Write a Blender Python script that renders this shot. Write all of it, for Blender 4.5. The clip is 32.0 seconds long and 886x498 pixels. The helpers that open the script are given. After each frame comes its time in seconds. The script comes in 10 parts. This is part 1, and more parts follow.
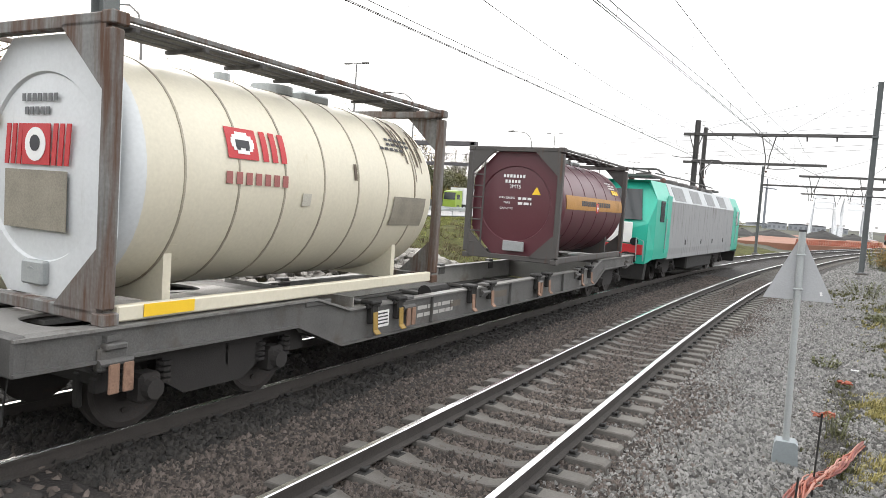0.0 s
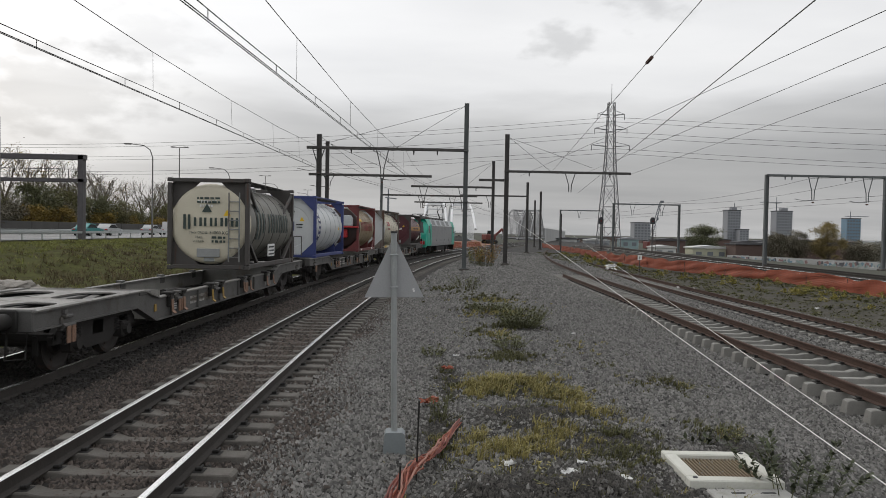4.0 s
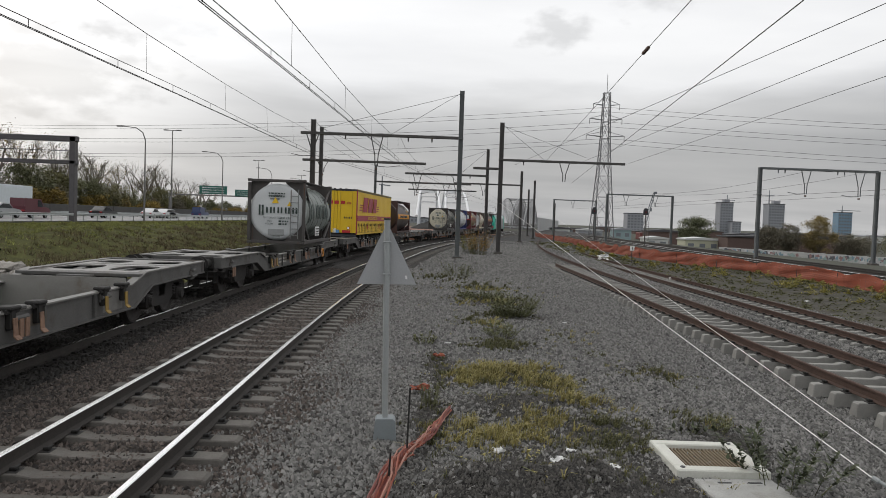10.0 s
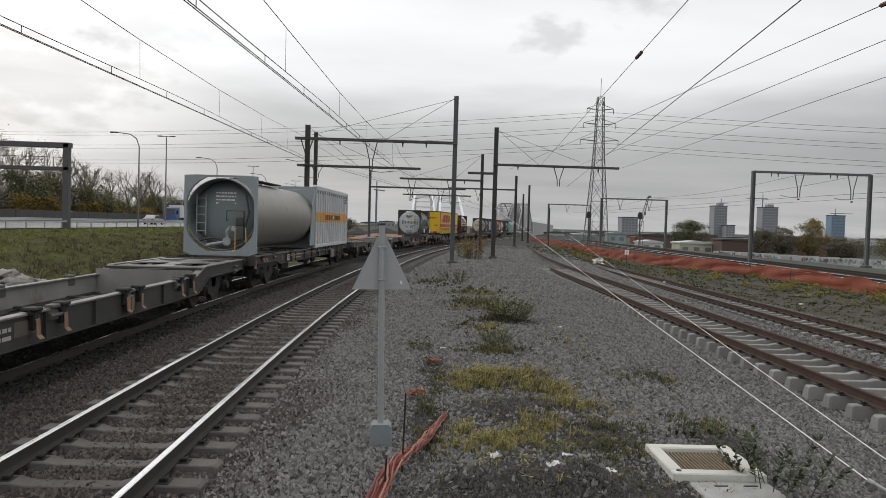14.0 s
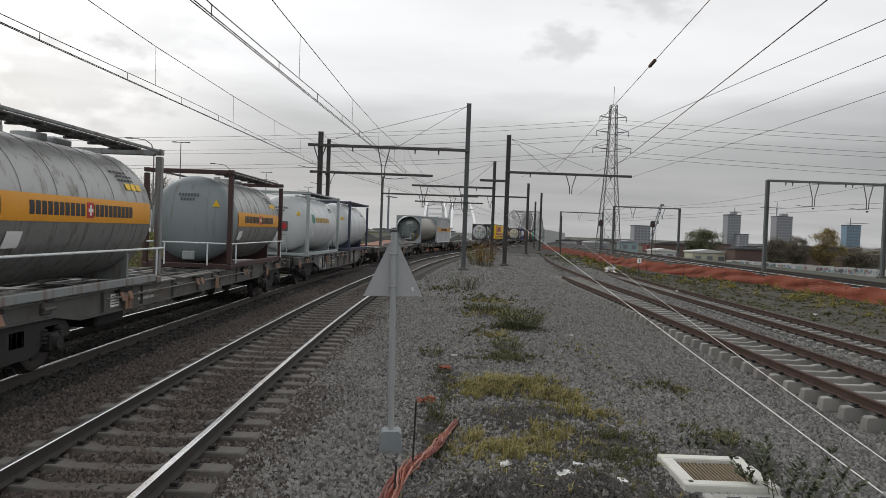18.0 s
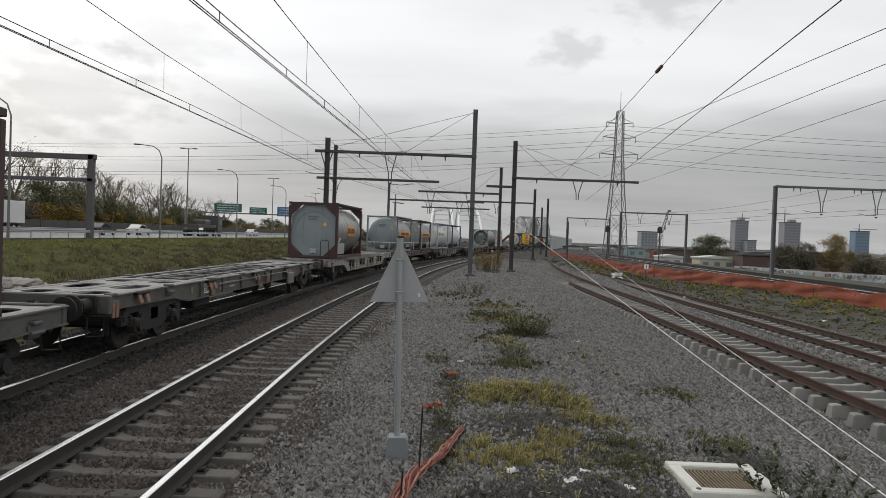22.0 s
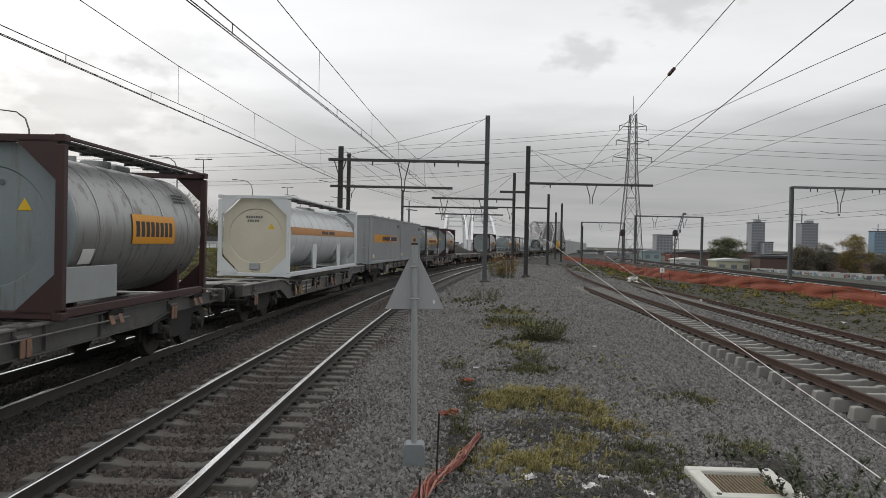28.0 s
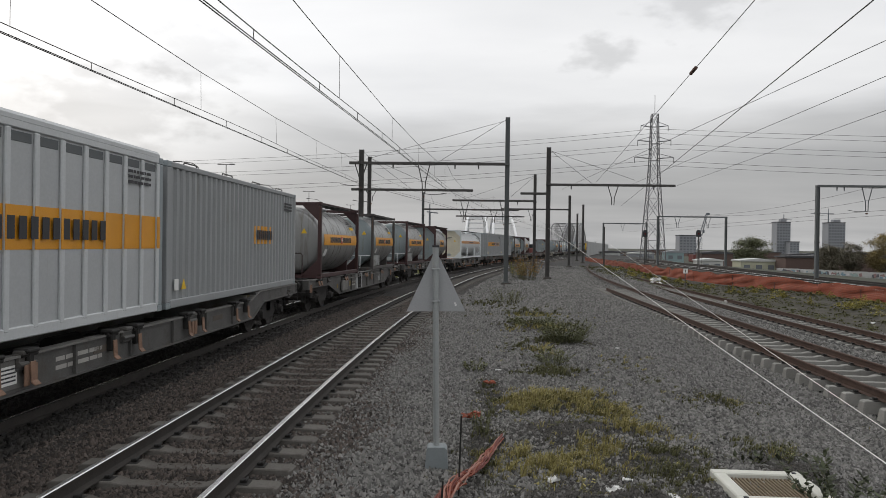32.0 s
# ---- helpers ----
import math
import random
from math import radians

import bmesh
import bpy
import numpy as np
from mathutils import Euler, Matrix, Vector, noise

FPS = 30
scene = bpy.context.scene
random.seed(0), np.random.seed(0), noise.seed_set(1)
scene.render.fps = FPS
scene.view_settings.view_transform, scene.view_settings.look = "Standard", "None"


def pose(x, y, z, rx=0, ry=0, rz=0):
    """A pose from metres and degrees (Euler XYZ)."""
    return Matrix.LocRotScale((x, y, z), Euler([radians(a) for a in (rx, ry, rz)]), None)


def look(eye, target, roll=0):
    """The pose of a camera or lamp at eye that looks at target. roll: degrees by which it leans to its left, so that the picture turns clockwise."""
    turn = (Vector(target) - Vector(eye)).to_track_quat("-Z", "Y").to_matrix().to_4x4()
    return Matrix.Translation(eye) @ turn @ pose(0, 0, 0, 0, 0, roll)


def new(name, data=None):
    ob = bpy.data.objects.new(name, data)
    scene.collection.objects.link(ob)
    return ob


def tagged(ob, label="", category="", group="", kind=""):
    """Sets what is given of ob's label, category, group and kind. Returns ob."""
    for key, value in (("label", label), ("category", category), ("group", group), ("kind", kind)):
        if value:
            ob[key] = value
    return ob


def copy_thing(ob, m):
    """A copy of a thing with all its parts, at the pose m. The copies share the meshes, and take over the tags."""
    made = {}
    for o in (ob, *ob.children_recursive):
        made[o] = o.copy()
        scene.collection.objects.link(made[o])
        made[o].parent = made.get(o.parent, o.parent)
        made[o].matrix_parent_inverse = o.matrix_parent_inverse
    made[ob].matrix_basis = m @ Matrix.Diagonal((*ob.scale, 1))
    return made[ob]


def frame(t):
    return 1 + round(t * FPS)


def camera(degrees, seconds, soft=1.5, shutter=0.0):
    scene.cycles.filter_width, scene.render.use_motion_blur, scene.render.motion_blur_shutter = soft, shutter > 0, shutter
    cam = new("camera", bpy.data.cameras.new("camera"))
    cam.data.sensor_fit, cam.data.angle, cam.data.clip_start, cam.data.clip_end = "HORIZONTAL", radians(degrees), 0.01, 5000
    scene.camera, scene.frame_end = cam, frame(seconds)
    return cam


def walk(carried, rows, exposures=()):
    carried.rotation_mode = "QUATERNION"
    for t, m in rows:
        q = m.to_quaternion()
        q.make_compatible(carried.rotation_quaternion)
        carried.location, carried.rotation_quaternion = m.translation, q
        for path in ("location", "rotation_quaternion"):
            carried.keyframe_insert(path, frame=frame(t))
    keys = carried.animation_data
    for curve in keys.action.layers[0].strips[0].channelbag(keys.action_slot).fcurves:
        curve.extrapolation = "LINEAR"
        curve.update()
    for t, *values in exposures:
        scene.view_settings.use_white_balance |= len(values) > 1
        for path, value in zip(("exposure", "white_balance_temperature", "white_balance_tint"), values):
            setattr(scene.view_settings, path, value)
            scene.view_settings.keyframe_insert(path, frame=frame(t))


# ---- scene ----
# The camera is held by someone who stands beside the tracks and pans to the right.
cam = camera(64.2, 32.0, soft=0.8)
# seconds, x, y, z, yaw, pitch, roll
PATH = [
    (0, -0.324, -0.452, 2.462, 28.08, -3.79, -3.87),
    (0.3, -0.251, -0.451, 2.453, 22.95, -3.21, -3.47),
    (0.5, -0.206, -0.431, 2.453, 19.83, -2.69, -3.75),
    (1.1, -0.073, -0.320, 2.471, 11.50, -1.54, -4.42),
    (1.5, -0.048, -0.250, 2.457, 6.92, -1.40, -4.67),
    (2, 0.025, -0.181, 2.447, 2.55, -0.69, -3.26),
    (2.5, 0.028, -0.121, 2.434, -0.19, -0.72, -3.01),
    (3, 0.000, 0.000, 2.430, -1.07, -0.95, -2.77),
    (3.5, 0.000, 0.000, 2.430, -1.18, -1.39, -1.73),
    (5.5, 0.000, 0.000, 2.430, -0.36, -1.35, -0.41),
    (6, 0.000, 0.000, 2.430, -0.28, -1.60, -0.55),
    (6.5, 0.000, 0.000, 2.430, -0.67, -1.68, -0.71),
    (7, 0.000, 0.000, 2.430, -0.93, -1.56, -0.88),
    (7.5, 0.000, 0.000, 2.430, -1.00, -1.58, -1.20),
    (8, 0.000, 0.000, 2.430, -1.20, -1.75, -1.55),
    (8.5, 0.000, 0.000, 2.430, -1.01, -1.73, -1.77),
    (9, 0.000, 0.000, 2.430, -1.03, -1.93, -1.83),
    (9.5, 0.000, 0.000, 2.430, -1.51, -2.20, -2.00),
    (10, 0.000, 0.000, 2.430, -1.33, -2.37, -1.94),
    (10.5, 0.000, 0.000, 2.430, -1.66, -2.41, -1.76),
    (11, 0.000, 0.000, 2.430, -1.59, -2.41, -1.69),
    (11.5, 0.000, 0.000, 2.430, -1.74, -2.32, -1.76),
    (12, 0.000, 0.000, 2.430, -1.77, -2.28, -1.85),
    (12.5, 0.000, 0.000, 2.430, -1.75, -2.23, -1.80),
    (13, 0.000, 0.000, 2.430, -1.68, -2.14, -1.58),
    (13.5, 0.000, 0.000, 2.430, -1.74, -2.05, -1.62),
    (14, 0.000, 0.000, 2.430, -1.75, -1.96, -1.66),
    (14.5, 0.000, 0.000, 2.430, -1.58, -1.86, -1.67),
    (16.5, 0.000, 0.000, 2.430, -1.12, -1.55, -1.86),
    (17, 0.000, 0.000, 2.430, -0.99, -1.49, -1.91),
    (17.5, 0.000, 0.000, 2.430, -0.90, -1.43, -1.94),
    (18, 0.000, 0.000, 2.430, -0.80, -1.42, -2.06),
    (18.5, 0.000, 0.000, 2.430, -0.69, -1.35, -2.25),
    (19, 0.000, 0.000, 2.430, -0.62, -1.28, -2.29),
    (19.5, 0.000, 0.000, 2.430, -0.51, -1.20, -2.22),
    (20, 0.000, 0.000, 2.430, -0.45, -1.14, -2.18),
    (20.5, 0.000, 0.000, 2.430, -0.39, -1.10, -1.96),
    (21, 0.000, 0.000, 2.430, -0.35, -1.04, -1.84),
    (21.5, 0.000, 0.000, 2.430, -0.31, -1.01, -2.02),
    (22, 0.000, 0.000, 2.430, -0.27, -0.96, -2.07),
    (22.5, 0.000, 0.000, 2.430, -0.22, -0.92, -2.08),
    (23, 0.000, 0.000, 2.430, -0.18, -0.89, -1.98),
    (23.5, 0.000, 0.000, 2.430, -0.10, -0.86, -2.00),
    (24, 0.000, 0.000, 2.430, -0.03, -0.82, -2.23),
    (24.5, 0.000, 0.000, 2.430, 0.04, -0.83, -2.60),
    (25, 0.000, 0.000, 2.430, 0.11, -0.82, -2.79),
    (25.5, 0.000, 0.000, 2.430, 0.15, -0.75, -2.65),
    (27.5, 0.000, 0.000, 2.430, 0.66, -0.54, -1.40),
    (28, 0.000, 0.000, 2.430, 0.87, -0.47, -1.22),
    (28.5, 0.000, 0.000, 2.430, 1.11, -0.42, -1.27),
    (29, 0.000, 0.000, 2.430, 1.32, -0.41, -1.37),
    (29.5, 0.000, 0.000, 2.430, 1.52, -0.43, -1.38),
    (30, 0.000, 0.000, 2.430, 1.75, -0.47, -1.19),
    (30.5, 0.000, 0.000, 2.430, 1.96, -0.45, -1.05),
    (31, 0.000, 0.000, 2.430, 2.18, -0.40, -1.02),
    (31.5, 0.000, 0.000, 2.430, 2.38, -0.35, -0.89),
    (32, 0.000, 0.000, 2.430, 2.57, -0.31, -0.78),
]
walk(cam, [(t, pose(x, y, z, 90 + p, r, w)) for t, x, y, z, w, p, r in PATH],
     exposures=[(0.0, 1.45), (0.7, 0.75), (1.4, 0.15), (2.2, -0.04), (3.5, -0.06), (6.0, 0.0), (10.0, 0.05), (12.0, -0.02), (14.0, 0.04), (18.0, 0.0), (26.0, -0.03), (32.0, -0.06)])

# ---------------------------------------------------------------- sky and sun
def make_world():
    w = bpy.data.worlds.new("overcast_sky")
    scene.world = w
    w.use_nodes = True
    nt = w.node_tree
    nt.nodes.clear()
    N, L = nt.nodes.new, nt.links.new
    out, bg = N("ShaderNodeOutputWorld"), N("ShaderNodeBackground")
    sky = N("ShaderNodeTexSky")
    sky.sky_type, sky.sun_disc = "NISHITA", False
    sky.sun_elevation, sky.sun_rotation = radians(24), radians(-55)
    sky.dust_density, sky.air_density = 4.0, 1.0
    co = N("ShaderNodeTexCoord")
    sep = N("ShaderNodeSeparateXYZ")
    L(co.outputs["Generated"], sep.inputs[0])
    # the cloud deck as a plane high above: direction / height
    add = N("ShaderNodeMath"); add.operation = "ADD"; add.inputs[1].default_value = 0.10
    mx = N("ShaderNodeMath"); mx.operation = "MAXIMUM"; mx.inputs[1].default_value = 0.0
    L(sep.outputs[2], mx.inputs[0]); L(mx.outputs[0], add.inputs[0])
    div = N("ShaderNodeVectorMath"); div.operation = "DIVIDE"
    com = N("ShaderNodeCombineXYZ")
    for i in range(3):
        L(add.outputs[0], com.inputs[i])
    L(co.outputs["Generated"], div.inputs[0]); L(com.outputs[0], div.inputs[1])
    mp = N("ShaderNodeMapping")
    mp.inputs["Scale"].default_value = (0.55, 1.0, 0.0)
    mp.inputs["Location"].default_value = (1.3, 0.4, 0.0)
    L(div.outputs[0], mp.inputs[0])
    n1 = N("ShaderNodeTexNoise"); n1.inputs["Scale"].default_value = 0.75
    n1.inputs["Detail"].default_value = 9.0; n1.inputs["Roughness"].default_value = 0.5
    L(mp.outputs[0], n1.inputs["Vector"])
    r1 = N("ShaderNodeValToRGB")
    r1.color_ramp.elements[0].position, r1.color_ramp.elements[1].position = 0.36, 0.62
    r1.color_ramp.elements[0].color = (0.80, 0.805, 0.815, 1)
    r1.color_ramp.elements[1].color = (0.97, 0.97, 0.97, 1)
    L(n1.outputs["Fac"], r1.inputs[0])
    # brightness of the deck by elevation: grey bank low down, bright above
    r2 = N("ShaderNodeValToRGB")
    e = r2.color_ramp.elements
    e[0].position, e[0].color = 0.0, (0.50, 0.50, 0.50, 1)
    e[1].position, e[1].color = 1.0, (1.0, 1.0, 1.0, 1)
    for p, c in ((0.035, 0.46), (0.10, 0.42), (0.16, 0.56), (0.20, 0.84), (0.28, 0.90), (0.6, 0.92)):
        k = e.new(p); k.color = (c, c, c * 1.005, 1)
    # a little waviness in the edge of the bank
    n2 = N("ShaderNodeTexNoise"); n2.inputs["Scale"].default_value = 2.2; n2.inputs["Detail"].default_value = 5.0
    mp2 = N("ShaderNodeMapping"); mp2.inputs["Scale"].default_value = (1.0, 1.0, 5.0)
    L(co.outputs["Generated"], mp2.inputs[0]); L(mp2.outputs[0], n2.inputs["Vector"])
    wob = N("ShaderNodeMath"); wob.operation = "MULTIPLY_ADD"
    wob.inputs[1].default_value, wob.inputs[2].default_value = 0.12, -0.06
    L(n2.outputs["Fac"], wob.inputs[0])
    el = N("ShaderNodeMath"); el.operation = "ADD"
    L(sep.outputs[2], el.inputs[0]); L(wob.outputs[0], el.inputs[1])
    L(el.outputs[0], r2.inputs[0])
    mul = N("ShaderNodeMix"); mul.data_type = "RGBA"; mul.blend_type = "MULTIPLY"; mul.inputs["Factor"].default_value = 1.0
    L(r1.outputs[0], mul.inputs["A"]); L(r2.outputs[0], mul.inputs["B"])
    cloud = mul.outputs["Result"]
    # the clear sky behind shows through only a little
    sc = N("ShaderNodeMix"); sc.data_type = "RGBA"; sc.blend_type = "MULTIPLY"; sc.inputs["Factor"].default_value = 1.0
    sc.inputs["B"].default_value = (0.10, 0.10, 0.10, 1)
    L(sky.outputs[0], sc.inputs["A"])
    mix = N("ShaderNodeMix"); mix.data_type = "RGBA"; mix.inputs["Factor"].default_value = 0.93
    # a few ragged clouds below the deck
    for c, far, dark in (((0.165, 0.952, 0.259), 0.060, 0.78), ((0.285, 0.905, 0.315), 0.085, 0.81), ((-0.463, 0.871, 0.162), 0.15, 0.80), ((-0.36, 0.90, 0.24), 0.09, 0.90)):
        st = N("ShaderNodeMapping"); st.inputs["Scale"].default_value = (1.0, 1.0, 2.0)
        L(co.outputs["Generated"], st.inputs[0])
        ds = N("ShaderNodeVectorMath"); ds.operation = "DISTANCE"
        ds.inputs[1].default_value = (c[0], c[1], 2 * c[2])
        L(st.outputs[0], ds.inputs[0])
        n3 = N("ShaderNodeTexNoise"); n3.inputs["Scale"].default_value = 26.0; n3.inputs["Detail"].default_value = 5.0
        L(st.outputs[0], n3.inputs["Vector"])
        k1 = N("ShaderNodeMath"); k1.operation = "MULTIPLY_ADD"; k1.inputs[1].default_value, k1.inputs[2].default_value = far * 2.2, -far * 1.1
        L(n3.outputs["Fac"], k1.inputs[0])
        k2 = N("ShaderNodeMath"); k2.operation = "ADD"
        L(ds.outputs["Value"], k2.inputs[0]); L(k1.outputs[0], k2.inputs[1])
        k3 = N("ShaderNodeMapRange"); k3.interpolation_type = "SMOOTHSTEP"
        k3.inputs["From Min"].default_value, k3.inputs["From Max"].default_value = far * 0.2, far * 1.05
        k3.inputs["To Min"].default_value, k3.inputs["To Max"].default_value = dark, 1.0
        L(k2.outputs[0], k3.inputs["Value"])
        k4 = N("ShaderNodeVectorMath"); k4.operation = "SCALE"
        L(cloud, k4.inputs[0]); L(k3.outputs[0], k4.inputs["Scale"])
        cloud = k4.outputs[0]
    # a bright gap under the deck where the sun stands
    gs = N("ShaderNodeMapping"); gs.inputs["Scale"].default_value = (1.0, 1.0, 3.6)
    L(co.outputs["Generated"], gs.inputs[0])
    gd = N("ShaderNodeVectorMath"); gd.operation = "DISTANCE"; gd.inputs[1].default_value = (-0.47, 0.88, 0.115 * 3.6)
    L(gs.outputs[0], gd.inputs[0])
    gn = N("ShaderNodeMath"); gn.operation = "MULTIPLY_ADD"; gn.inputs[1].default_value, gn.inputs[2].default_value = 0.34, -0.17
    L(n2.outputs["Fac"], gn.inputs[0])
    ga = N("ShaderNodeMath"); ga.operation = "ADD"
    L(gd.outputs["Value"], ga.inputs[0]); L(gn.outputs[0], ga.inputs[1])
    gm = N("ShaderNodeMapRange"); gm.interpolation_type = "SMOOTHSTEP"
    gm.inputs["From Min"].default_value, gm.inputs["From Max"].default_value = 0.03, 0.36
    gm.inputs["To Min"].default_value, gm.inputs["To Max"].default_value = 1.5, 1.0
    L(ga.outputs[0], gm.inputs["Value"])
    gk = N("ShaderNodeVectorMath"); gk.operation = "SCALE"
    L(cloud, gk.inputs[0]); L(gm.outputs[0], gk.inputs["Scale"])
    cloud = gk.outputs[0]
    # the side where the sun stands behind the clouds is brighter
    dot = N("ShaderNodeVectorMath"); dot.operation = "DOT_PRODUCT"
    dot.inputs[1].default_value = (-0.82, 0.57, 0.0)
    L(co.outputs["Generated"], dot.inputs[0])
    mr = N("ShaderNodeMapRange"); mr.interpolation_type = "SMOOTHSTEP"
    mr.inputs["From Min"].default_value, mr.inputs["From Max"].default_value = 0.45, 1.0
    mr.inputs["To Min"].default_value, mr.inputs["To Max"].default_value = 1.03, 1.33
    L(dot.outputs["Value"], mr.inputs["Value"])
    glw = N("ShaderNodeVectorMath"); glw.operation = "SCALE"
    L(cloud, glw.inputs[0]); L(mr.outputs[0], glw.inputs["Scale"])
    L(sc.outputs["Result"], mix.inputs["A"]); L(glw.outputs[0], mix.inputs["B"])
    L(mix.outputs["Result"], bg.inputs["Color"])
    bg.inputs["Strength"].default_value = 1.12
    L(bg.outputs[0], out.inputs[0])


make_world()
SUN = bpy.data.lights.new("sun", "SUN")
SUN.energy, SUN.angle, SUN.color = 0.6, radians(20), (1.0, 0.96, 0.90)
new("sun", SUN).matrix_world = look((-40, 30, 40), (0, 0, 0))

# ---------------------------------------------------------------- materials
MATS = {}


def mat(name, base, rough=0.6, metal=0.0, vary=0.18, scale=3.0, grain=60.0, bump=0.15, dirt=None, dirt_amount=0.0,
        streak=False, island=0.0, rand=0.0, spec=0.5, dirt_scale=1.2):
    """A procedural surface: a base colour with broad blotches and fine grain, relief, and dirt or rust in patches or runs."""
    if name in MATS:
        return MATS[name]
    m = bpy.data.materials.new(name)
    MATS[name] = m
    m.use_nodes = True
    nt = m.node_tree
    N, L = nt.nodes.new, nt.links.new
    p = nt.nodes["Principled BSDF"]
    p.inputs["Roughness"].default_value, p.inputs["Metallic"].default_value = rough, metal
    p.inputs["Specular IOR Level"].default_value = spec
    co = N("ShaderNodeTexCoord")
    a = N("ShaderNodeTexNoise"); a.inputs["Scale"].default_value = scale; a.inputs["Detail"].default_value = 5
    b = N("ShaderNodeTexNoise"); b.inputs["Scale"].default_value = grain; b.inputs["Detail"].default_value = 3
    L(co.outputs["Object"], a.inputs["Vector"]); L(co.outputs["Object"], b.inputs["Vector"])
    s = N("ShaderNodeMath"); s.operation = "ADD"
    L(a.outputs["Fac"], s.inputs[0]); L(b.outputs["Fac"], s.inputs[1])
    v = N("ShaderNodeMapRange")
    v.inputs["From Min"].default_value, v.inputs["From Max"].default_value = 0.6, 1.4
    v.inputs["To Min"].default_value, v.inputs["To Max"].default_value = 1 - vary, 1 + vary
    L(s.outputs[0], v.inputs["Value"])
    val = v.outputs[0]
    for kind, amount in (("Random", rand), ("Random Per Island", island)):
        if amount:
            src = N("ShaderNodeObjectInfo" if kind == "Random" else "ShaderNodeNewGeometry")
            r = N("ShaderNodeMapRange")
            r.inputs["To Min"].default_value, r.inputs["To Max"].default_value = 1 - amount, 1 + amount
            L(src.outputs[kind], r.inputs["Value"])
            q = N("ShaderNodeMath"); q.operation = "MULTIPLY"
            L(val, q.inputs[0]); L(r.outputs[0], q.inputs[1])
            val = q.outputs[0]
    h = N("ShaderNodeVectorMath"); h.operation = "SCALE"
    h.inputs[0].default_value = base
    L(val, h.inputs["Scale"])
    col = h.outputs[0]
    if dirt:
        d = N("ShaderNodeTexNoise"); d.inputs["Scale"].default_value = dirt_scale; d.inputs["Detail"].default_value = 8
        d.inputs["Roughness"].default_value = 0.65
        mp = N("ShaderNodeMapping")
        mp.inputs["Scale"].default_value = (6, 6, 0.6) if streak else (1, 1, 1)
        L(co.outputs["Object"], mp.inputs[0]); L(mp.outputs[0], d.inputs["Vector"])
        r = N("ShaderNodeMapRange")
        r.inputs["From Min"].default_value, r.inputs["From Max"].default_value = 0.72 - 0.4 * dirt_amount, 0.9 - 0.35 * dirt_amount
        r.inputs["To Max"].default_value = min(1.0, 0.55 + dirt_amount)
        L(d.outputs["Fac"], r.inputs["Value"])
        x = N("ShaderNodeMix"); x.data_type = "RGBA"
        L(r.outputs[0], x.inputs["Factor"]); L(col, x.inputs["A"])
        x.inputs["B"].default_value = (*dirt, 1)
        col = x.outputs["Result"]
        g = N("ShaderNodeMapRange")
        g.inputs["To Min"].default_value, g.inputs["To Max"].default_value = rough, min(1.0, rough + 0.35)
        L(r.outputs[0], g.inputs["Value"]); L(g.outputs[0], p.inputs["Roughness"])
    L(col, p.inputs["Base Color"])
    if bump:
        bp = N("ShaderNodeBump"); bp.inputs["Strength"].default_value = bump; bp.inputs["Distance"].default_value = 0.02
        L(s.outputs[0], bp.inputs["Height"]); L(bp.outputs[0], p.inputs["Normal"])
    return m


def glow(name, colour, strength):
    if name in MATS:
        return MATS[name]
    m = MATS[name] = bpy.data.materials.new(name)
    m.use_nodes = True
    p = m.node_tree.nodes["Principled BSDF"]
    p.inputs["Base Color"].default_value = (*colour, 1)
    p.inputs["Emission Color"].default_value = (*colour, 1)
    p.inputs["Emission Strength"].default_value = strength
    return m


GRIME = (0.05, 0.045, 0.04)
RUST = (0.11, 0.045, 0.02)
RAIL = mat("rail_side", (0.032, 0.027, 0.024), 0.85, vary=0.3, scale=5, bump=0.2)
RAIL_RUST = mat("rail_rusty", (0.058, 0.033, 0.024), 0.9, vary=0.3, scale=5, bump=0.2)
RAIL_TOP = mat("rail_polished", (0.85, 0.85, 0.84), 0.22, 1.0, vary=0.1, bump=0.02)
CONCRETE_OLD = mat("sleeper_concrete", (0.098, 0.091, 0.082), 0.9, vary=0.25, scale=4, dirt=(0.05, 0.04, 0.032), dirt_amount=0.45, rand=0.15)
CONCRETE_NEW = mat("sleeper_pale_concrete", (0.225, 0.22, 0.205), 0.9, vary=0.18, scale=4, dirt=(0.14, 0.12, 0.09), dirt_amount=0.3, rand=0.12)
# sleepers under the train: grime plus the train's shade in the base colour
CONCRETE_DARK = mat("shaded_oily_concrete", (0.024, 0.021, 0.019), 0.85, vary=0.3, scale=4, dirt=(0.02, 0.017, 0.015), dirt_amount=0.5, rand=0.15)
STEEL_GREY = mat("galvanised_steel", (0.34, 0.36, 0.36), 0.55, 0.35, vary=0.12, scale=3, bump=0.05, dirt=(0.18, 0.17, 0.15), dirt_amount=0.2)
STEEL_DARK = mat("weathered_mast_steel", (0.070, 0.067, 0.065), 0.75, 0.1, vary=0.2, dirt=RUST, dirt_amount=0.25)
BLACK = mat("black_grimy_steel", (0.014, 0.013, 0.012), 0.8, vary=0.3, scale=4, dirt=(0.036, 0.028, 0.022), dirt_amount=0.3)
WAGON = mat("wagon_grey_paint", (0.080, 0.078, 0.075), 0.62, vary=0.35, scale=2.5, dirt=(0.072, 0.060, 0.048), dirt_amount=0.45, dirt_scale=1.6)
WAGON_BLACK = mat("wagon_sooty_paint", (0.036, 0.034, 0.032), 0.66, vary=0.35, scale=2.5, dirt=(0.060, 0.046, 0.036), dirt_amount=0.35, dirt_scale=1.6)
